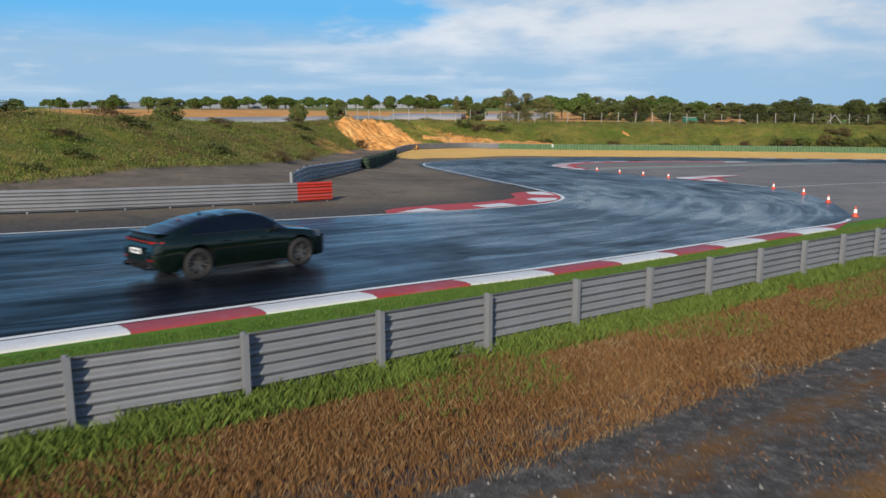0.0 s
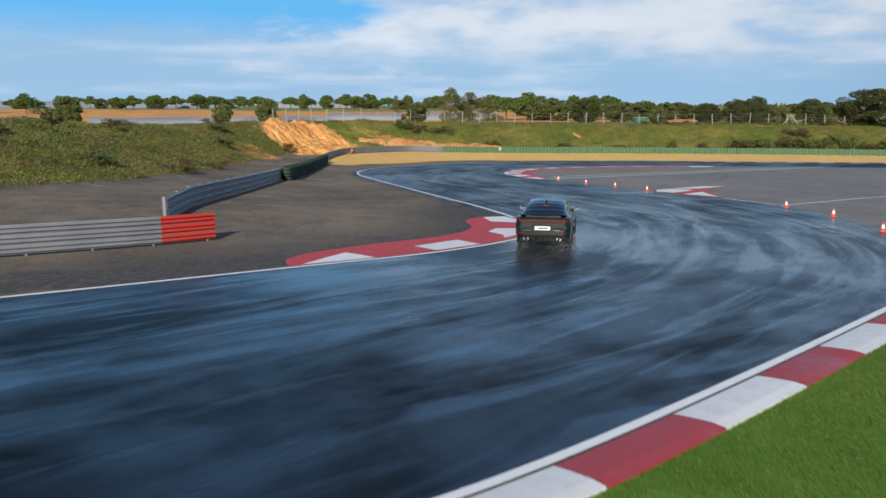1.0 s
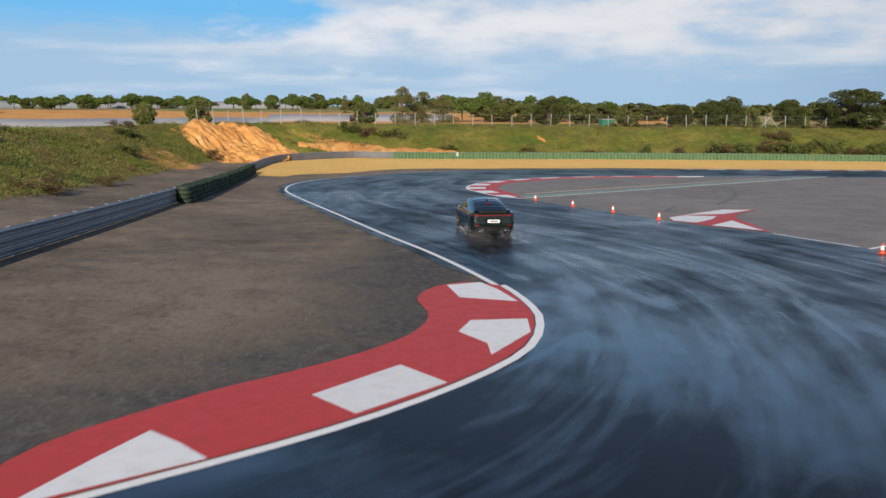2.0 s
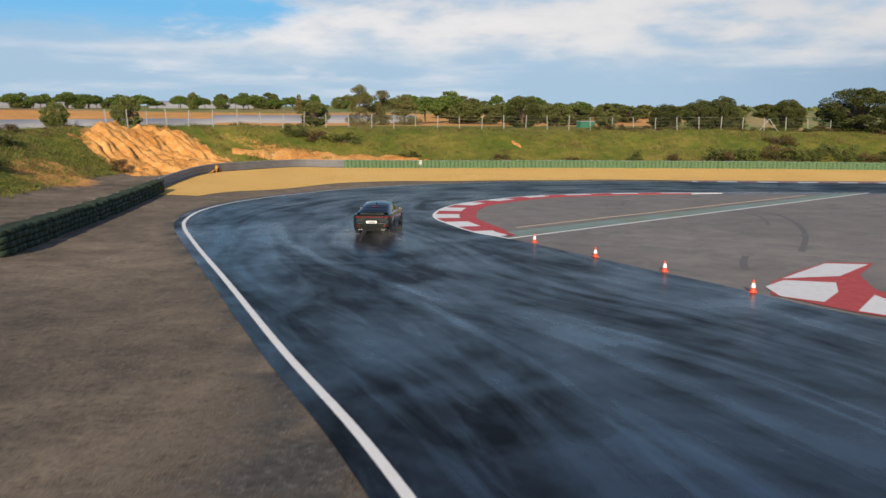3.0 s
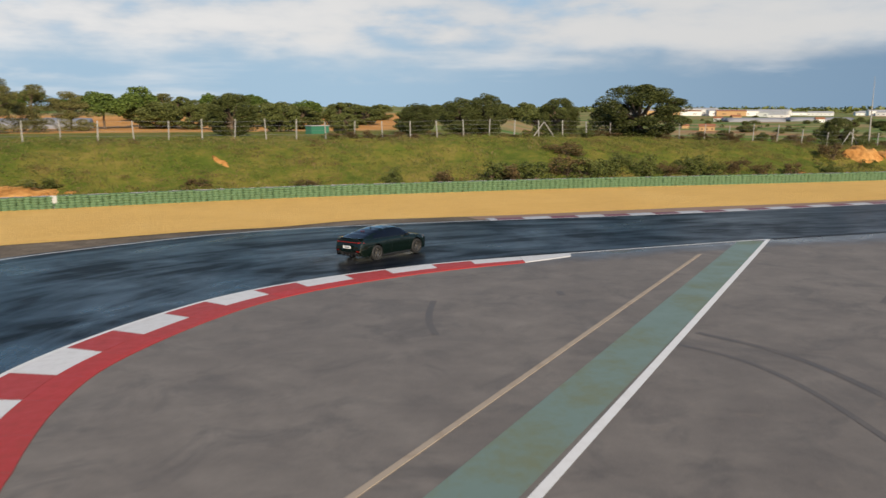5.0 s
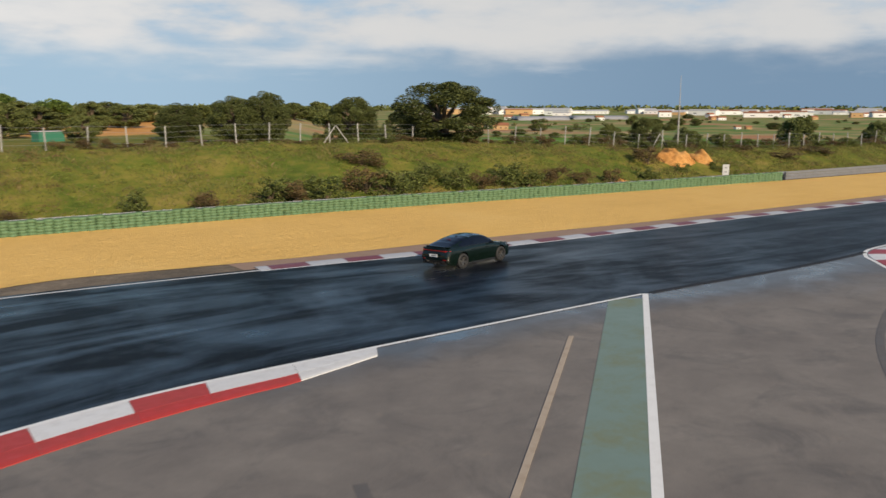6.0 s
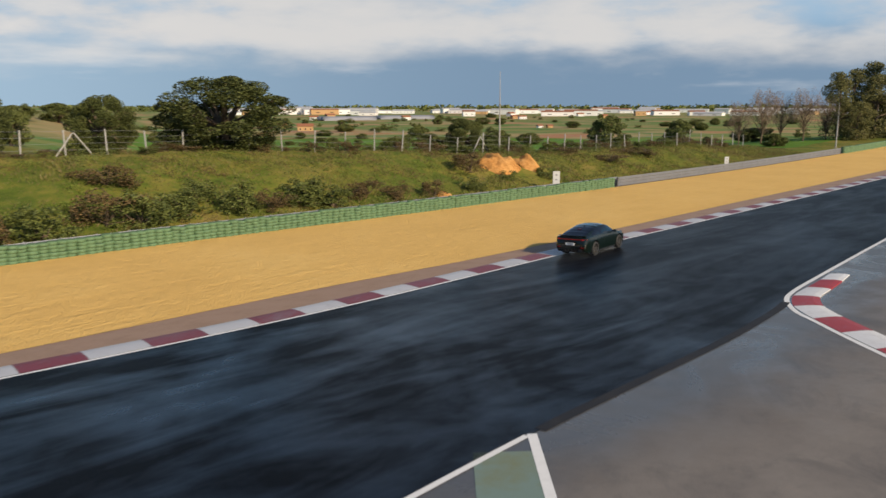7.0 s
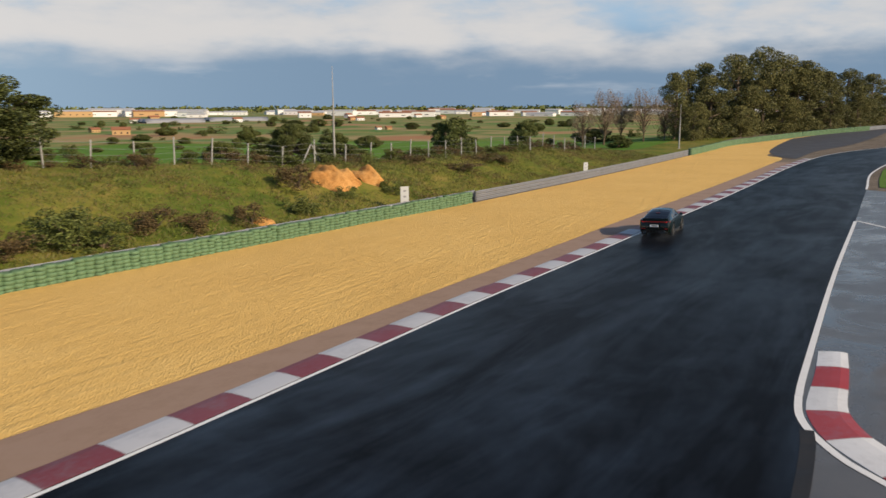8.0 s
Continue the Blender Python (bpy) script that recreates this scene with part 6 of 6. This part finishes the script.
tagged(mesh_object("loose_stones", v, f, STONE), "small loose stones on the track by the verge", "stones", kind="stuff")

# ---- the car ----
def car_paint():
    a = Mat("dark_green_metallic_paint")
    n = a.noise(a.vec(), 900, 2, 0.6)
    c = a.mix(n, (0.0012, 0.0042, 0.0026), (0.0028, 0.0085, 0.005))
    return a.set(color=c, rough=0.4, metal=0.0, spec=0.08, coat=0.9, coat_rough=0.02)


PAINT = car_paint()
CAR_GLASS = mat_plain("tinted_glass", (0.003, 0.005, 0.011), 0.05, 0.0, spec=0.45)
TRIM = mat_plain("black_trim", (0.012, 0.012, 0.013), 0.45)
RUBBER = mat_plain("tyre_rubber", (0.016, 0.016, 0.016), 0.7)
ALLOY = mat_plain("bronze_alloy", (0.27, 0.255, 0.235), 0.3, 0.85)
CHROME = mat_plain("dark_chrome", (0.22, 0.22, 0.23), 0.25, 1.0)
LAMP_RED = Mat("red_tail_lamp").set(color=(0.20, 0.006, 0.006), rough=0.2, emit=(1.0, 0.04, 0.03), emit_power=0.28)
# faint emission added for light thrown back by reflectors; the brake lamp shares it
REFLECTOR = Mat("red_reflector").set(color=(0.16, 0.006, 0.005), rough=0.2, emit=(1.0, 0.04, 0.02), emit_power=0.02)
PLATE = mat_plain("white_number_plate", (0.82, 0.83, 0.84), 0.4)
PLATE_BAR = mat_plain("plate_bar", (0.10, 0.10, 0.11), 0.5)
LAMP_CLEAR = mat_plain("clear_lamp", (0.10, 0.10, 0.11), 0.1, 0.3)

# stations: x, bottom, belt height, top height, half width at the sill, at the middle, at the belt, of the roof
STATIONS = [(-2.60, 0.40, 0.80, 0.84, 0.70, 0.74, 0.72, 0.55), (-2.57, 0.31, 0.90, 0.93, 0.78, 0.83, 0.80, 0.62), (-2.48, 0.26, 0.955, 0.985, 0.84, 0.90, 0.86, 0.66), (-2.32, 0.24, 0.965, 1.015, 0.88, 0.945, 0.895, 0.66),
            (-2.10, 0.22, 0.965, 1.075, 0.90, 0.965, 0.905, 0.64), (-1.80, 0.21, 0.965, 1.165, 0.91, 0.97, 0.905, 0.62), (-1.45, 0.20, 0.965, 1.255, 0.91, 0.97, 0.90, 0.605), (-1.10, 0.19, 0.96, 1.330, 0.90, 0.955, 0.89, 0.60),
            (-0.70, 0.18, 0.955, 1.385, 0.89, 0.945, 0.885, 0.60), (-0.25, 0.18, 0.95, 1.412, 0.885, 0.94, 0.885, 0.605), (0.15, 0.18, 0.945, 1.395, 0.885, 0.94, 0.885, 0.60), (0.50, 0.18, 0.94, 1.320, 0.885, 0.94, 0.885, 0.59),
            (0.80, 0.18, 0.935, 1.195, 0.885, 0.94, 0.885, 0.58), (1.08, 0.18, 0.925, 1.035, 0.89, 0.95, 0.885, 0.60), (1.22, 0.19, 0.915, 0.960, 0.895, 0.955, 0.885, 0.62), (1.50, 0.20, 0.895, 0.925, 0.90, 0.96, 0.875, 0.60),
            (1.80, 0.21, 0.855, 0.890, 0.89, 0.95, 0.85, 0.56), (2.05, 0.22, 0.795, 0.835, 0.87, 0.92, 0.80, 0.52), (2.25, 0.23, 0.70, 0.755, 0.81, 0.85, 0.72, 0.48), (2.37, 0.26, 0.58, 0.645, 0.70, 0.74, 0.63, 0.42), (2.43, 0.34, 0.48, 0.53, 0.55, 0.58, 0.52, 0.35)]
AXLE, WHEEL_R, TRACK = 1.475, 0.362, 0.83
TALL, GROW = 1.11, 1.035


def car_section(x):
    t = np.array(STATIONS)
    return [float(np.interp(x, t[:, 0], t[:, i])) for i in range(1, 8)]


def build_car():
    root = tagged(new("car"), "dark green fastback car with red tail light bar, driving", "car")
    xs = sorted(set([s[0] for s in STATIONS] + [a + d for a in (-AXLE, AXLE) for d in np.linspace(-0.40, 0.40, 21)] + list(np.linspace(-2.0, 1.9, 28))))
    # smooth the table a little
    raw = np.array([car_section(x) for x in xs])
    secs = raw.copy()
    for k in range(2, len(xs) - 2):
        w = [max(1e-6, 0.16 - abs(xs[j] - xs[k])) for j in range(len(xs))]
        if -2.4 < xs[k] < 2.2:
            secs[k] = np.average(raw, axis=0, weights=w)
    rows, tags = [], []
    for x, (zb, belt, top, ws, wm, wb, wr) in zip(xs, secs):
        arch = 0.0
        for a in (-AXLE, AXLE):
            if abs(x - a) < 0.40:
                arch = max(arch, WHEEL_R - 0.01 + math.sqrt(0.40 ** 2 - (x - a) ** 2))
        zs = max(zb, arch)
        h = top - belt
        pts = [(0, max(zb, arch) + 0.02), (ws - 0.20, max(zs, zb) + 0.01), (ws, zs), (ws + (wm - ws) * 0.55, max(zs + 0.005, 0.34)), (wm, max(zs + 0.01, 0.52)), (wm, max(zs + 0.02, 0.68)),
               (wm - 0.006, max(zs + 0.03, 0.80 * belt / 0.95)), (wb + 0.015, belt - 0.035), (wb, belt), (wb - 0.045, belt + min(0.03, h * 0.25))]
        # the cabin leans in towards the roof
        for u, lean in ((0.30, 0.16), (0.62, 0.45), (0.85, 0.74), (0.95, 0.93)):
            pts.append((wb - 0.06 + (wr - wb + 0.06) * lean, belt + h * (0.10 + 0.82 * u)))
        pts += [(wr * 0.72, belt + h * 0.962), (wr * 0.38, belt + h * 0.99), (0, top)]
        rows.append(pts)
    def rear_shape(x, z):
        # spoiler edge and bumper stand out, the lamp strip lies back
        if x > -2.30:
            return x
        k = min(1.0, (-2.30 - x) / 0.27)
        return x + k * float(np.interp(z, [0.25, 0.38, 0.50, 0.62, 0.74, 0.84, 0.93, 1.02], [0.10, 0.03, 0.0, 0.0, 0.05, 0.09, 0.06, 0.0]))

    n = len(rows[0])
    buckets = {"body": [], "side_window": [], "windscreen": [], "rear_window": [], "sill": []}
    verts = []
    for x, r in zip(xs, rows):
        verts += [(rear_shape(x, z), y, z) for y, z in r] + [(rear_shape(x, z), -y, z) for y, z in r]
    m = 2 * n
    for k in range(len(xs) - 1):
        mid = (xs[k] + xs[k + 1]) / 2
        for j in range(n - 1):
            name = "body"
            if 9 <= j <= 12 and -1.62 < mid < 0.98 and rows[k][-1][1] - rows[k][8][1] > 0.1:
                name = "side_window"
                # window outline tapers to the rear and front
                if (mid < -1.30 and j >= 11) or (mid > 0.72 and j >= 11) or (mid > 0.55 and j >= 12) or j == 12:
                    name = "body"
                if abs(mid + 0.42) < 0.05:
                    name = "body"
            if j >= 12 and 0.24 < mid < 1.10:
                name = "windscreen"
            if j >= 12 and -2.22 < mid < -1.02:
                name = "rear_window"
            if j < 2:
                name = "sill"
            for s in (0, 1):
                a, b = k * m + s * n + j, k * m + s * n + j + 1
                c, d = a + m, b + m
                buckets[name].append(((a, c, d, b) if s else (a, b, d, c), s))
    for e, x in ((0, xs[0]), (len(xs) - 1, xs[-1])):
        for j in range(n - 1):
            a, b = e * m + j, e * m + j + 1
            c, d = e * m + n + j, e * m + n + j + 1
            buckets["body"].append(((a, c, d, b) if e else (a, b, d, c), 0))

    def emit(name, faces, mat, label=""):
        used = sorted({i for f in faces for i in f})
        ix = {u: i for i, u in enumerate(used)}
        ob = mesh_object(name, [verts[u] for u in used], [[ix[i] for i in f] for f in faces], mat, True, root)
        if label:
            tagged(ob, label)
        return ob

    emit("body", [f for f, s in buckets["body"]], PAINT).data.set_sharp_from_angle(angle=radians(28))
    emit("floor_pan", [f for f, s in buckets["sill"]], TRIM, "black underbody")
    emit("windscreen", [f for f, s in buckets["windscreen"]], CAR_GLASS, "tinted windscreen")
    emit("rear_window", [f for f, s in buckets["rear_window"]], CAR_GLASS, "dark sloping rear window")
    for s in (0, 1):
        emit("side_window", [f for f, q in buckets["side_window"] if q == s], CAR_GLASS, "dark tinted side windows")

    def tail_x(y):
        y = abs(y)
        return float(np.interp(y, [0, 0.66, 0.80, 0.88, 0.93, 0.97], [-2.615, -2.60, -2.56, -2.46, -2.30, -2.05]))

    def band(name, y0, y1, z0, z1, mat, out=0.014, lift=0.0, label="", steps=14, thick=0.03):
        bm = bmesh.new()
        cols = []
        for i in range(steps + 1):
            y = y0 + (y1 - y0) * i / steps
            x = tail_x(y) - out
            dz = lift * abs(y) ** 2
            xa, xb = rear_shape(x, z0), rear_shape(x, z1)
            cols.append([bm.verts.new(p) for p in ((xa, y, z0 + dz), (xb, y, z1 + dz), (xb + thick, y * 0.985, z1 + dz), (xa + thick, y * 0.985, z0 + dz))])
        for a, b in zip(cols, cols[1:]):
            for j in range(4):
                bm.faces.new((a[j], a[(j + 1) % 4], b[(j + 1) % 4], b[j]))
        bm.faces.new(cols[0])
        bm.faces.new(cols[-1])
        bmesh.ops.recalc_face_normals(bm, faces=bm.faces)
        return part(name, bm, mat, root, label)

    band("lamp_housing", -0.92, 0.92, 0.815, 0.915, TRIM, 0.012, 0.0, "black strip round the tail light bar", 20)
    band("tail_light_bar", -0.90, 0.90, 0.856, 0.876, LAMP_RED, 0.022, 0.0, "thin lit red light bar across the tail", 20)
    for s in (-1, 1):
        band("tail_lamp", s * 0.66, s * 0.915, 0.842, 0.888, LAMP_RED, 0.024, 0.0, "lit red lamp at the corner of the tail", 8)
        band("reflector", s * 0.60, s * 0.86, 0.475, 0.515, REFLECTOR, 0.020, 0.0, "red reflector in the bumper with a faint added glow", 8)
        # bright strip added as the highlight along the bumper
        band("bumper_crease", s * 0.36, s * 0.88, 0.585, 0.600, CHROME, 0.012, 0.0, "thin chrome strip added as a highlight along the bumper", 8)
    band("diffuser", -0.74, 0.74, 0.26, 0.44, TRIM, 0.012, 0.02, "black rear diffuser", 14)
    for y in (-0.30, -0.10, 0.10, 0.30):
        bm = bmesh.new()
        box(bm, -2.60, y, 0.33, 0.10, 0.02, 0.12)
        part("diffuser_fin", bm, TRIM, root)
    # spoiler
    bm = bmesh.new()
    cols = []
    for i in range(17):
        y = -0.78 + 1.56 * i / 16
        x = -2.40 + 0.10 * abs(y / 0.78) ** 3
        cols.append([bm.verts.new(p) for p in ((x - 0.14, y, 1.060), (x - 0.15, y, 1.048), (x + 0.10, y, 1.000), (x + 0.16, y, 1.040))])
    for a, b in zip(cols, cols[1:]):
        for j in range(4):
            bm.faces.new((a[j], a[(j + 1) % 4], b[(j + 1) % 4], b[j]))
    bm.faces.new(cols[0]), bm.faces.new(cols[-1])
    bmesh.ops.recalc_face_normals(bm, faces=bm.faces)
    part("spoiler", bm, PAINT, root, "raised tail spoiler", True)
    bm = bmesh.new()
    box(bm, -2.36, 0, 0.998, 0.20, 1.2, 0.05, 0, 0.01)
    part("spoiler_base", bm, TRIM, root)
    # number plate
    bm = bmesh.new()
    box(bm, -2.628, 0, 0.655, 0.016, 0.52, 0.115, 0, 0.004)
    plate = part("number_plate", bm, PLATE, root, "white number plate")
    bm = bmesh.new()
    box(bm, -2.6375, -0.02, 0.655, 0.003, 0.34, 0.05)
    part("plate_bar", bm, PLATE_BAR, plate, "grey bar in place of the number")
    bm = bmesh.new()
    box(bm, -2.612, 0, 0.665, 0.016, 0.72, 0.20, 0, 0.006)
    part("plate_recess", bm, PAINT, root)
    # exhausts
    for s in (-1, 1):
        for d in (0.0, 0.115):
            bm = bmesh.new()
            r = bmesh.ops.create_cone(bm, cap_ends=False, segments=16, radius1=0.048, radius2=0.048, depth=0.14, matrix=pose(-2.60, s * (0.50 + d), 0.325, 0, 90, 0))
            bmesh.ops.create_circle(bm, cap_ends=True, segments=16, radius=0.040, matrix=pose(-2.57, s * (0.50 + d), 0.325, 0, 90, 0))
            part("exhaust_pipe", bm, CHROME, root, "dark chrome exhaust pipe")
    # mirrors, handles, waist trim, lamps, arches
    for s in (-1, 1):
        bm = bmesh.new()
        bmesh.ops.create_uvsphere(bm, u_segments=14, v_segments=8, radius=0.5, matrix=pose(0.66, s * 1.02, 0.995, 0, 0, s * 8) @ Matrix.Diagonal((0.15, 0.25, 0.15, 1)))
        box(bm, 0.70, s * 0.91, 0.955, 0.06, 0.14, 0.03)
        mirror = part("door_mirror", bm, PAINT, root, "", True)
        bm = bmesh.new()
        box(bm, 0.590, s * 1.025, 0.995, 0.006, 0.19, 0.10)
        part("mirror_glass", bm, CHROME, mirror, "mirror glass")
        for x in (-0.72, 0.34):
            bm = bmesh.new()
            box(bm, x, s * 0.948, 0.80, 0.22, 0.022, 0.026, 0, 0.008)
            part("door_handle", bm, PAINT, root)
        bm = bmesh.new()
        v = []
        for x in np.linspace(-1.60, 0.98, 24):
            q = car_section(x)
            v.append([bm.verts.new((x, s * (q[5] - 0.028 + e), q[1] + dz)) for e, dz in ((0.004, 0.012), (-0.006, 0.030))])
        for a, b in zip(v, v[1:]):
            bm.faces.new((a[0], b[0], b[1], a[1]))
        part("window_trim", bm, TRIM, root)
        for x in (-1.02, -0.40, 0.92):
            bm = bmesh.new()
            v = []
            for z in np.linspace(0.30, 0.93, 9):
                q = car_section(x)
                y = np.interp(z, [q[0], 0.34, 0.52, 0.68, 0.80, q[1] - 0.035, q[1]], [q[3], q[3] + (q[4] - q[3]) * 0.55, q[4], q[4], q[4] - 0.006, q[5] + 0.015, q[5]])
                dx = 0.10 * (z - 0.6) if x > 0 else (-0.16 * max(0, z - 0.6) if x > -0.8 else -0.35 * max(0, 0.75 - z) ** 1.0)
                v.append([bm.verts.new((x + dx + e, s * (y + 0.002), z)) for e in (-0.004, 0.004)])
            for a, b in zip(v, v[1:]):
                bm.faces.new((a[0], a[1], b[1], b[0]))
            part("door_seam", bm, TRIM, root)
        bm = bmesh.new()
        bmesh.ops.create_uvsphere(bm, u_segments=14, v_segments=8, radius=0.5, matrix=pose(2.10, s * 0.70, 0.73, 0, -30, s * -22) @ Matrix.Diagonal((0.34, 0.26, 0.10, 1)))
        part("headlight", bm, LAMP_CLEAR, root, "clear headlight", True)
        for a in (-AXLE, AXLE):
            bm = bmesh.new()
            outer = []
            for i in range(25):
                t = math.pi * i / 24
                outer.append([bm.verts.new((a + r * math.cos(t), s * y, WHEEL_R - 0.01 + r * math.sin(t))) for r, y in ((0.400, 0.95), (0.405, 0.60))])
            for p, q in zip(outer, outer[1:]):
                bm.faces.new((p[0], q[0], q[1], p[1]))
            cap = [c[1] for c in outer]
            bm.faces.new(cap)
            part("wheel_arch", bm, TRIM, root, "black wheel arch liner", True)
        bm = bmesh.new()
        box(bm, 0, s * 0.885, 0.20, 2.05, 0.05, 0.07, 0, 0.015)
        part("side_skirt", bm, TRIM, root)
    bm = bmesh.new()
    box(bm, -1.52, 0, 1.263, 0.03, 0.26, 0.018)
    part("brake_lamp", bm, REFLECTOR, root, "high red brake lamp behind the glass")
    bm = bmesh.new()
    bmesh.ops.create_cone(bm, cap_ends=True, segments=8, radius1=0.05, radius2=0.012, depth=0.07, matrix=pose(-0.95, 0, 1.375))
    part("roof_aerial", bm, PAINT, root)
    # wheels
    wheels = []
    prof = [(0.235, -0.13), (0.262, -0.142), (0.335, -0.135), (0.357, -0.105), (0.362, -0.05), (0.362, 0.05), (0.357, 0.105), (0.335, 0.135), (0.262, 0.142), (0.235, 0.13)]
    for a in (-AXLE, AXLE):
        for s in (-1, 1):
            w = new("wheel")
            w.parent = root
            wheels.append((w, a, s))
            seg = 40
            v, f = [], []
            for r, y in prof:
                v += [(r * math.cos(2 * math.pi * i / seg), y, r * math.sin(2 * math.pi * i / seg)) for i in range(seg)]
            for j in range(len(prof) - 1):
                f += [(j * seg + i, j * seg + (i + 1) % seg, (j + 1) * seg + (i + 1) % seg, (j + 1) * seg + i) for i in range(seg)]
            mesh_object("tyre", v, f, RUBBER, True, w)
            bm = bmesh.new()
            for k in range(5):
                for d in (-0.16, 0.16):
                    t = 2 * math.pi * k / 5 + d
                    t2 = 2 * math.pi * k / 5 + d * 1.45
                    p0, p1 = Vector((0.06 * math.cos(t), s * 0.09, 0.06 * math.sin(t))), Vector((0.25 * math.cos(t2), s * 0.118, 0.25 * math.sin(t2)))
                    side = (p1 - p0).cross(Vector((0, 1, 0))).normalized()
                    c = [bm.verts.new(q) for q in (p0 + side * 0.020, p0 - side * 0.020, p1 - side * 0.013, p1 + side * 0.013)]
                    c2 = [bm.verts.new(q.co - Vector((0, s * 0.035, 0))) for q in c]
                    bm.faces.new(c), bm.faces.new(c2)
                    for i in range(4):
                        bm.faces.new((c[i], c[(i + 1) % 4], c2[(i + 1) % 4], c2[i]))
            rim = [(0.262, s * 0.143), (0.252, s * 0.128), (0.243, s * 0.11), (0.236, s * -0.10)]
            rings = [[bm.verts.new((r * math.cos(2 * math.pi * i / 32), y, r * math.sin(2 * math.pi * i / 32))) for i in range(32)] for r, y in rim]
            for p, q in zip(rings, rings[1:]):
                for i in range(32):
                    bm.faces.new((p[i], p[(i + 1) % 32], q[(i + 1) % 32], q[i]))
            bmesh.ops.create_cone(bm, cap_ends=True, segments=16, radius1=0.065, radius2=0.055, depth=0.05, matrix=pose(0, s * 0.095, 0, 90, 0, 0))
            bmesh.ops.recalc_face_normals(bm, faces=bm.faces)
            part("rim", bm, ALLOY, w, "bronze alloy rim with twin spokes")
            bm = bmesh.new()
            bmesh.ops.create_cone(bm, cap_ends=True, segments=28, radius1=0.185, radius2=0.185, depth=0.03, matrix=pose(0, s * 0.03, 0, 90, 0, 0))
            part("brake_disc", bm, CHROME, w, "steel brake disc")
            bm = bmesh.new()
            bmesh.ops.create_cone(bm, cap_ends=True, segments=28, radius1=0.236, radius2=0.236, depth=0.02, matrix=pose(0, s * -0.06, 0, 90, 0, 0))
            part("wheel_back", bm, TRIM, w)
            w.matrix_basis = pose(a, s * TRACK, WHEEL_R)
    # the table above is a little low: raise body and fittings in one go
    for ob in root.children:
        if ob.type == "MESH":
            ob.data.transform(Matrix.Diagonal((GROW, GROW, GROW * TALL, 1)))
    for ob in root.children:
        for sub_part in ob.children if ob.type == "MESH" else ():
            sub_part.data.transform(Matrix.Diagonal((GROW, GROW, GROW * TALL, 1)))
    for w, a, s in wheels:
        w.matrix_basis = pose(a * GROW, s * TRACK * GROW, WHEEL_R * 1.06 * GROW)
        for ob in w.children:
            ob.data.transform(Matrix.Diagonal((1.06 * GROW, GROW, 1.06 * GROW, 1)))
    return root, wheels


CAR, WHEELS = build_car()
# seconds, place on the road, heading
CAR_ROWS = [
    (0.0, -8.78, 19.98, 53.0), (0.2, -6.36, 24.68, 57.0), (0.5, -3.08, 31.05, 64.5), (1.0, 0.49, 42.00, 82.5), (1.5, 0.86, 52.16, 95.0), (2.0, -0.60, 63.40, 98.0), (2.5, -2.75, 74.90, 94.5),
    (3.0, -3.99, 85.80, 84.0), (3.5, -2.22, 93.67, 70.0), (4.0, 2.05, 102.89, 56.2), (4.5, 8.30, 110.90, 43.5), (5.0, 16.50, 117.00, 29.5), (5.5, 25.92, 120.96, 17.5), (6.0, 38.00, 124.15, 11.0),
    (6.5, 50.12, 125.33, 6.4), (7.0, 63.53, 125.23, 2.8), (7.5, 75.54, 124.23, 1.6), (8.0, 88.07, 123.05, 1.6),
]


def on_road(x, y, yaw):
    up = Vector((0.00041, 0.03495, 1)).normalized()
    fwd = Vector((math.cos(radians(yaw)), math.sin(radians(yaw)), 0))
    fwd = (fwd - up * fwd.dot(up)).normalized()
    left = up.cross(fwd)
    m = Matrix((fwd, left, up)).transposed().to_4x4()
    m.translation = (x, y, plane_z(x, y) + 0.021)
    return m


def water_spray():
    """Fine drops thrown up behind the wheels."""
    a = Mat("spray_drops")
    m = a.set(color=(0.75, 0.78, 0.82), rough=0.3, alpha=0.09)
    rnd = random.Random(31)
    v, f = [], []
    for i in range(15000):
        side = rnd.choice((-1, 1))
        back = rnd.random() ** 1.5
        x = 1.2 - 6.5 * back + rnd.gauss(0, 0.2)
        y = side * 0.80 + rnd.gauss(0, 0.10 + 0.40 * back)
        z = abs(rnd.gauss(0, 0.06 + 0.34 * back)) + 0.02
        r = rnd.uniform(0.004, 0.010)
        k = len(v)
        v += [(x + r, y, z), (x, y + r, z), (x - r, y - r, z), (x, y, z + r * 1.4)]
        f += [(k, k + 1, k + 3), (k + 1, k + 2, k + 3), (k + 2, k, k + 3), (k, k + 2, k + 1)]
    ob = mesh_object("water_spray", v, f, m)
    return tagged(ob, "thin mist of water drops behind the car's wheels", "spray", kind="stuff")


SPRAY = water_spray()


def motions():
    walk(SPRAY, [(t, on_road(x, y, yaw)) for t, x, y, yaw in CAR_ROWS])
    walk(CAR, [(t, on_road(x, y, yaw)) for t, x, y, yaw in CAR_ROWS])
    for w, a, s in WHEELS:
        walk(w, [(k / 10, pose(a * GROW, s * TRACK * GROW, WHEEL_R * 1.06 * GROW, 0, 82.0 * k, 0)) for k in range(81)])


motions()
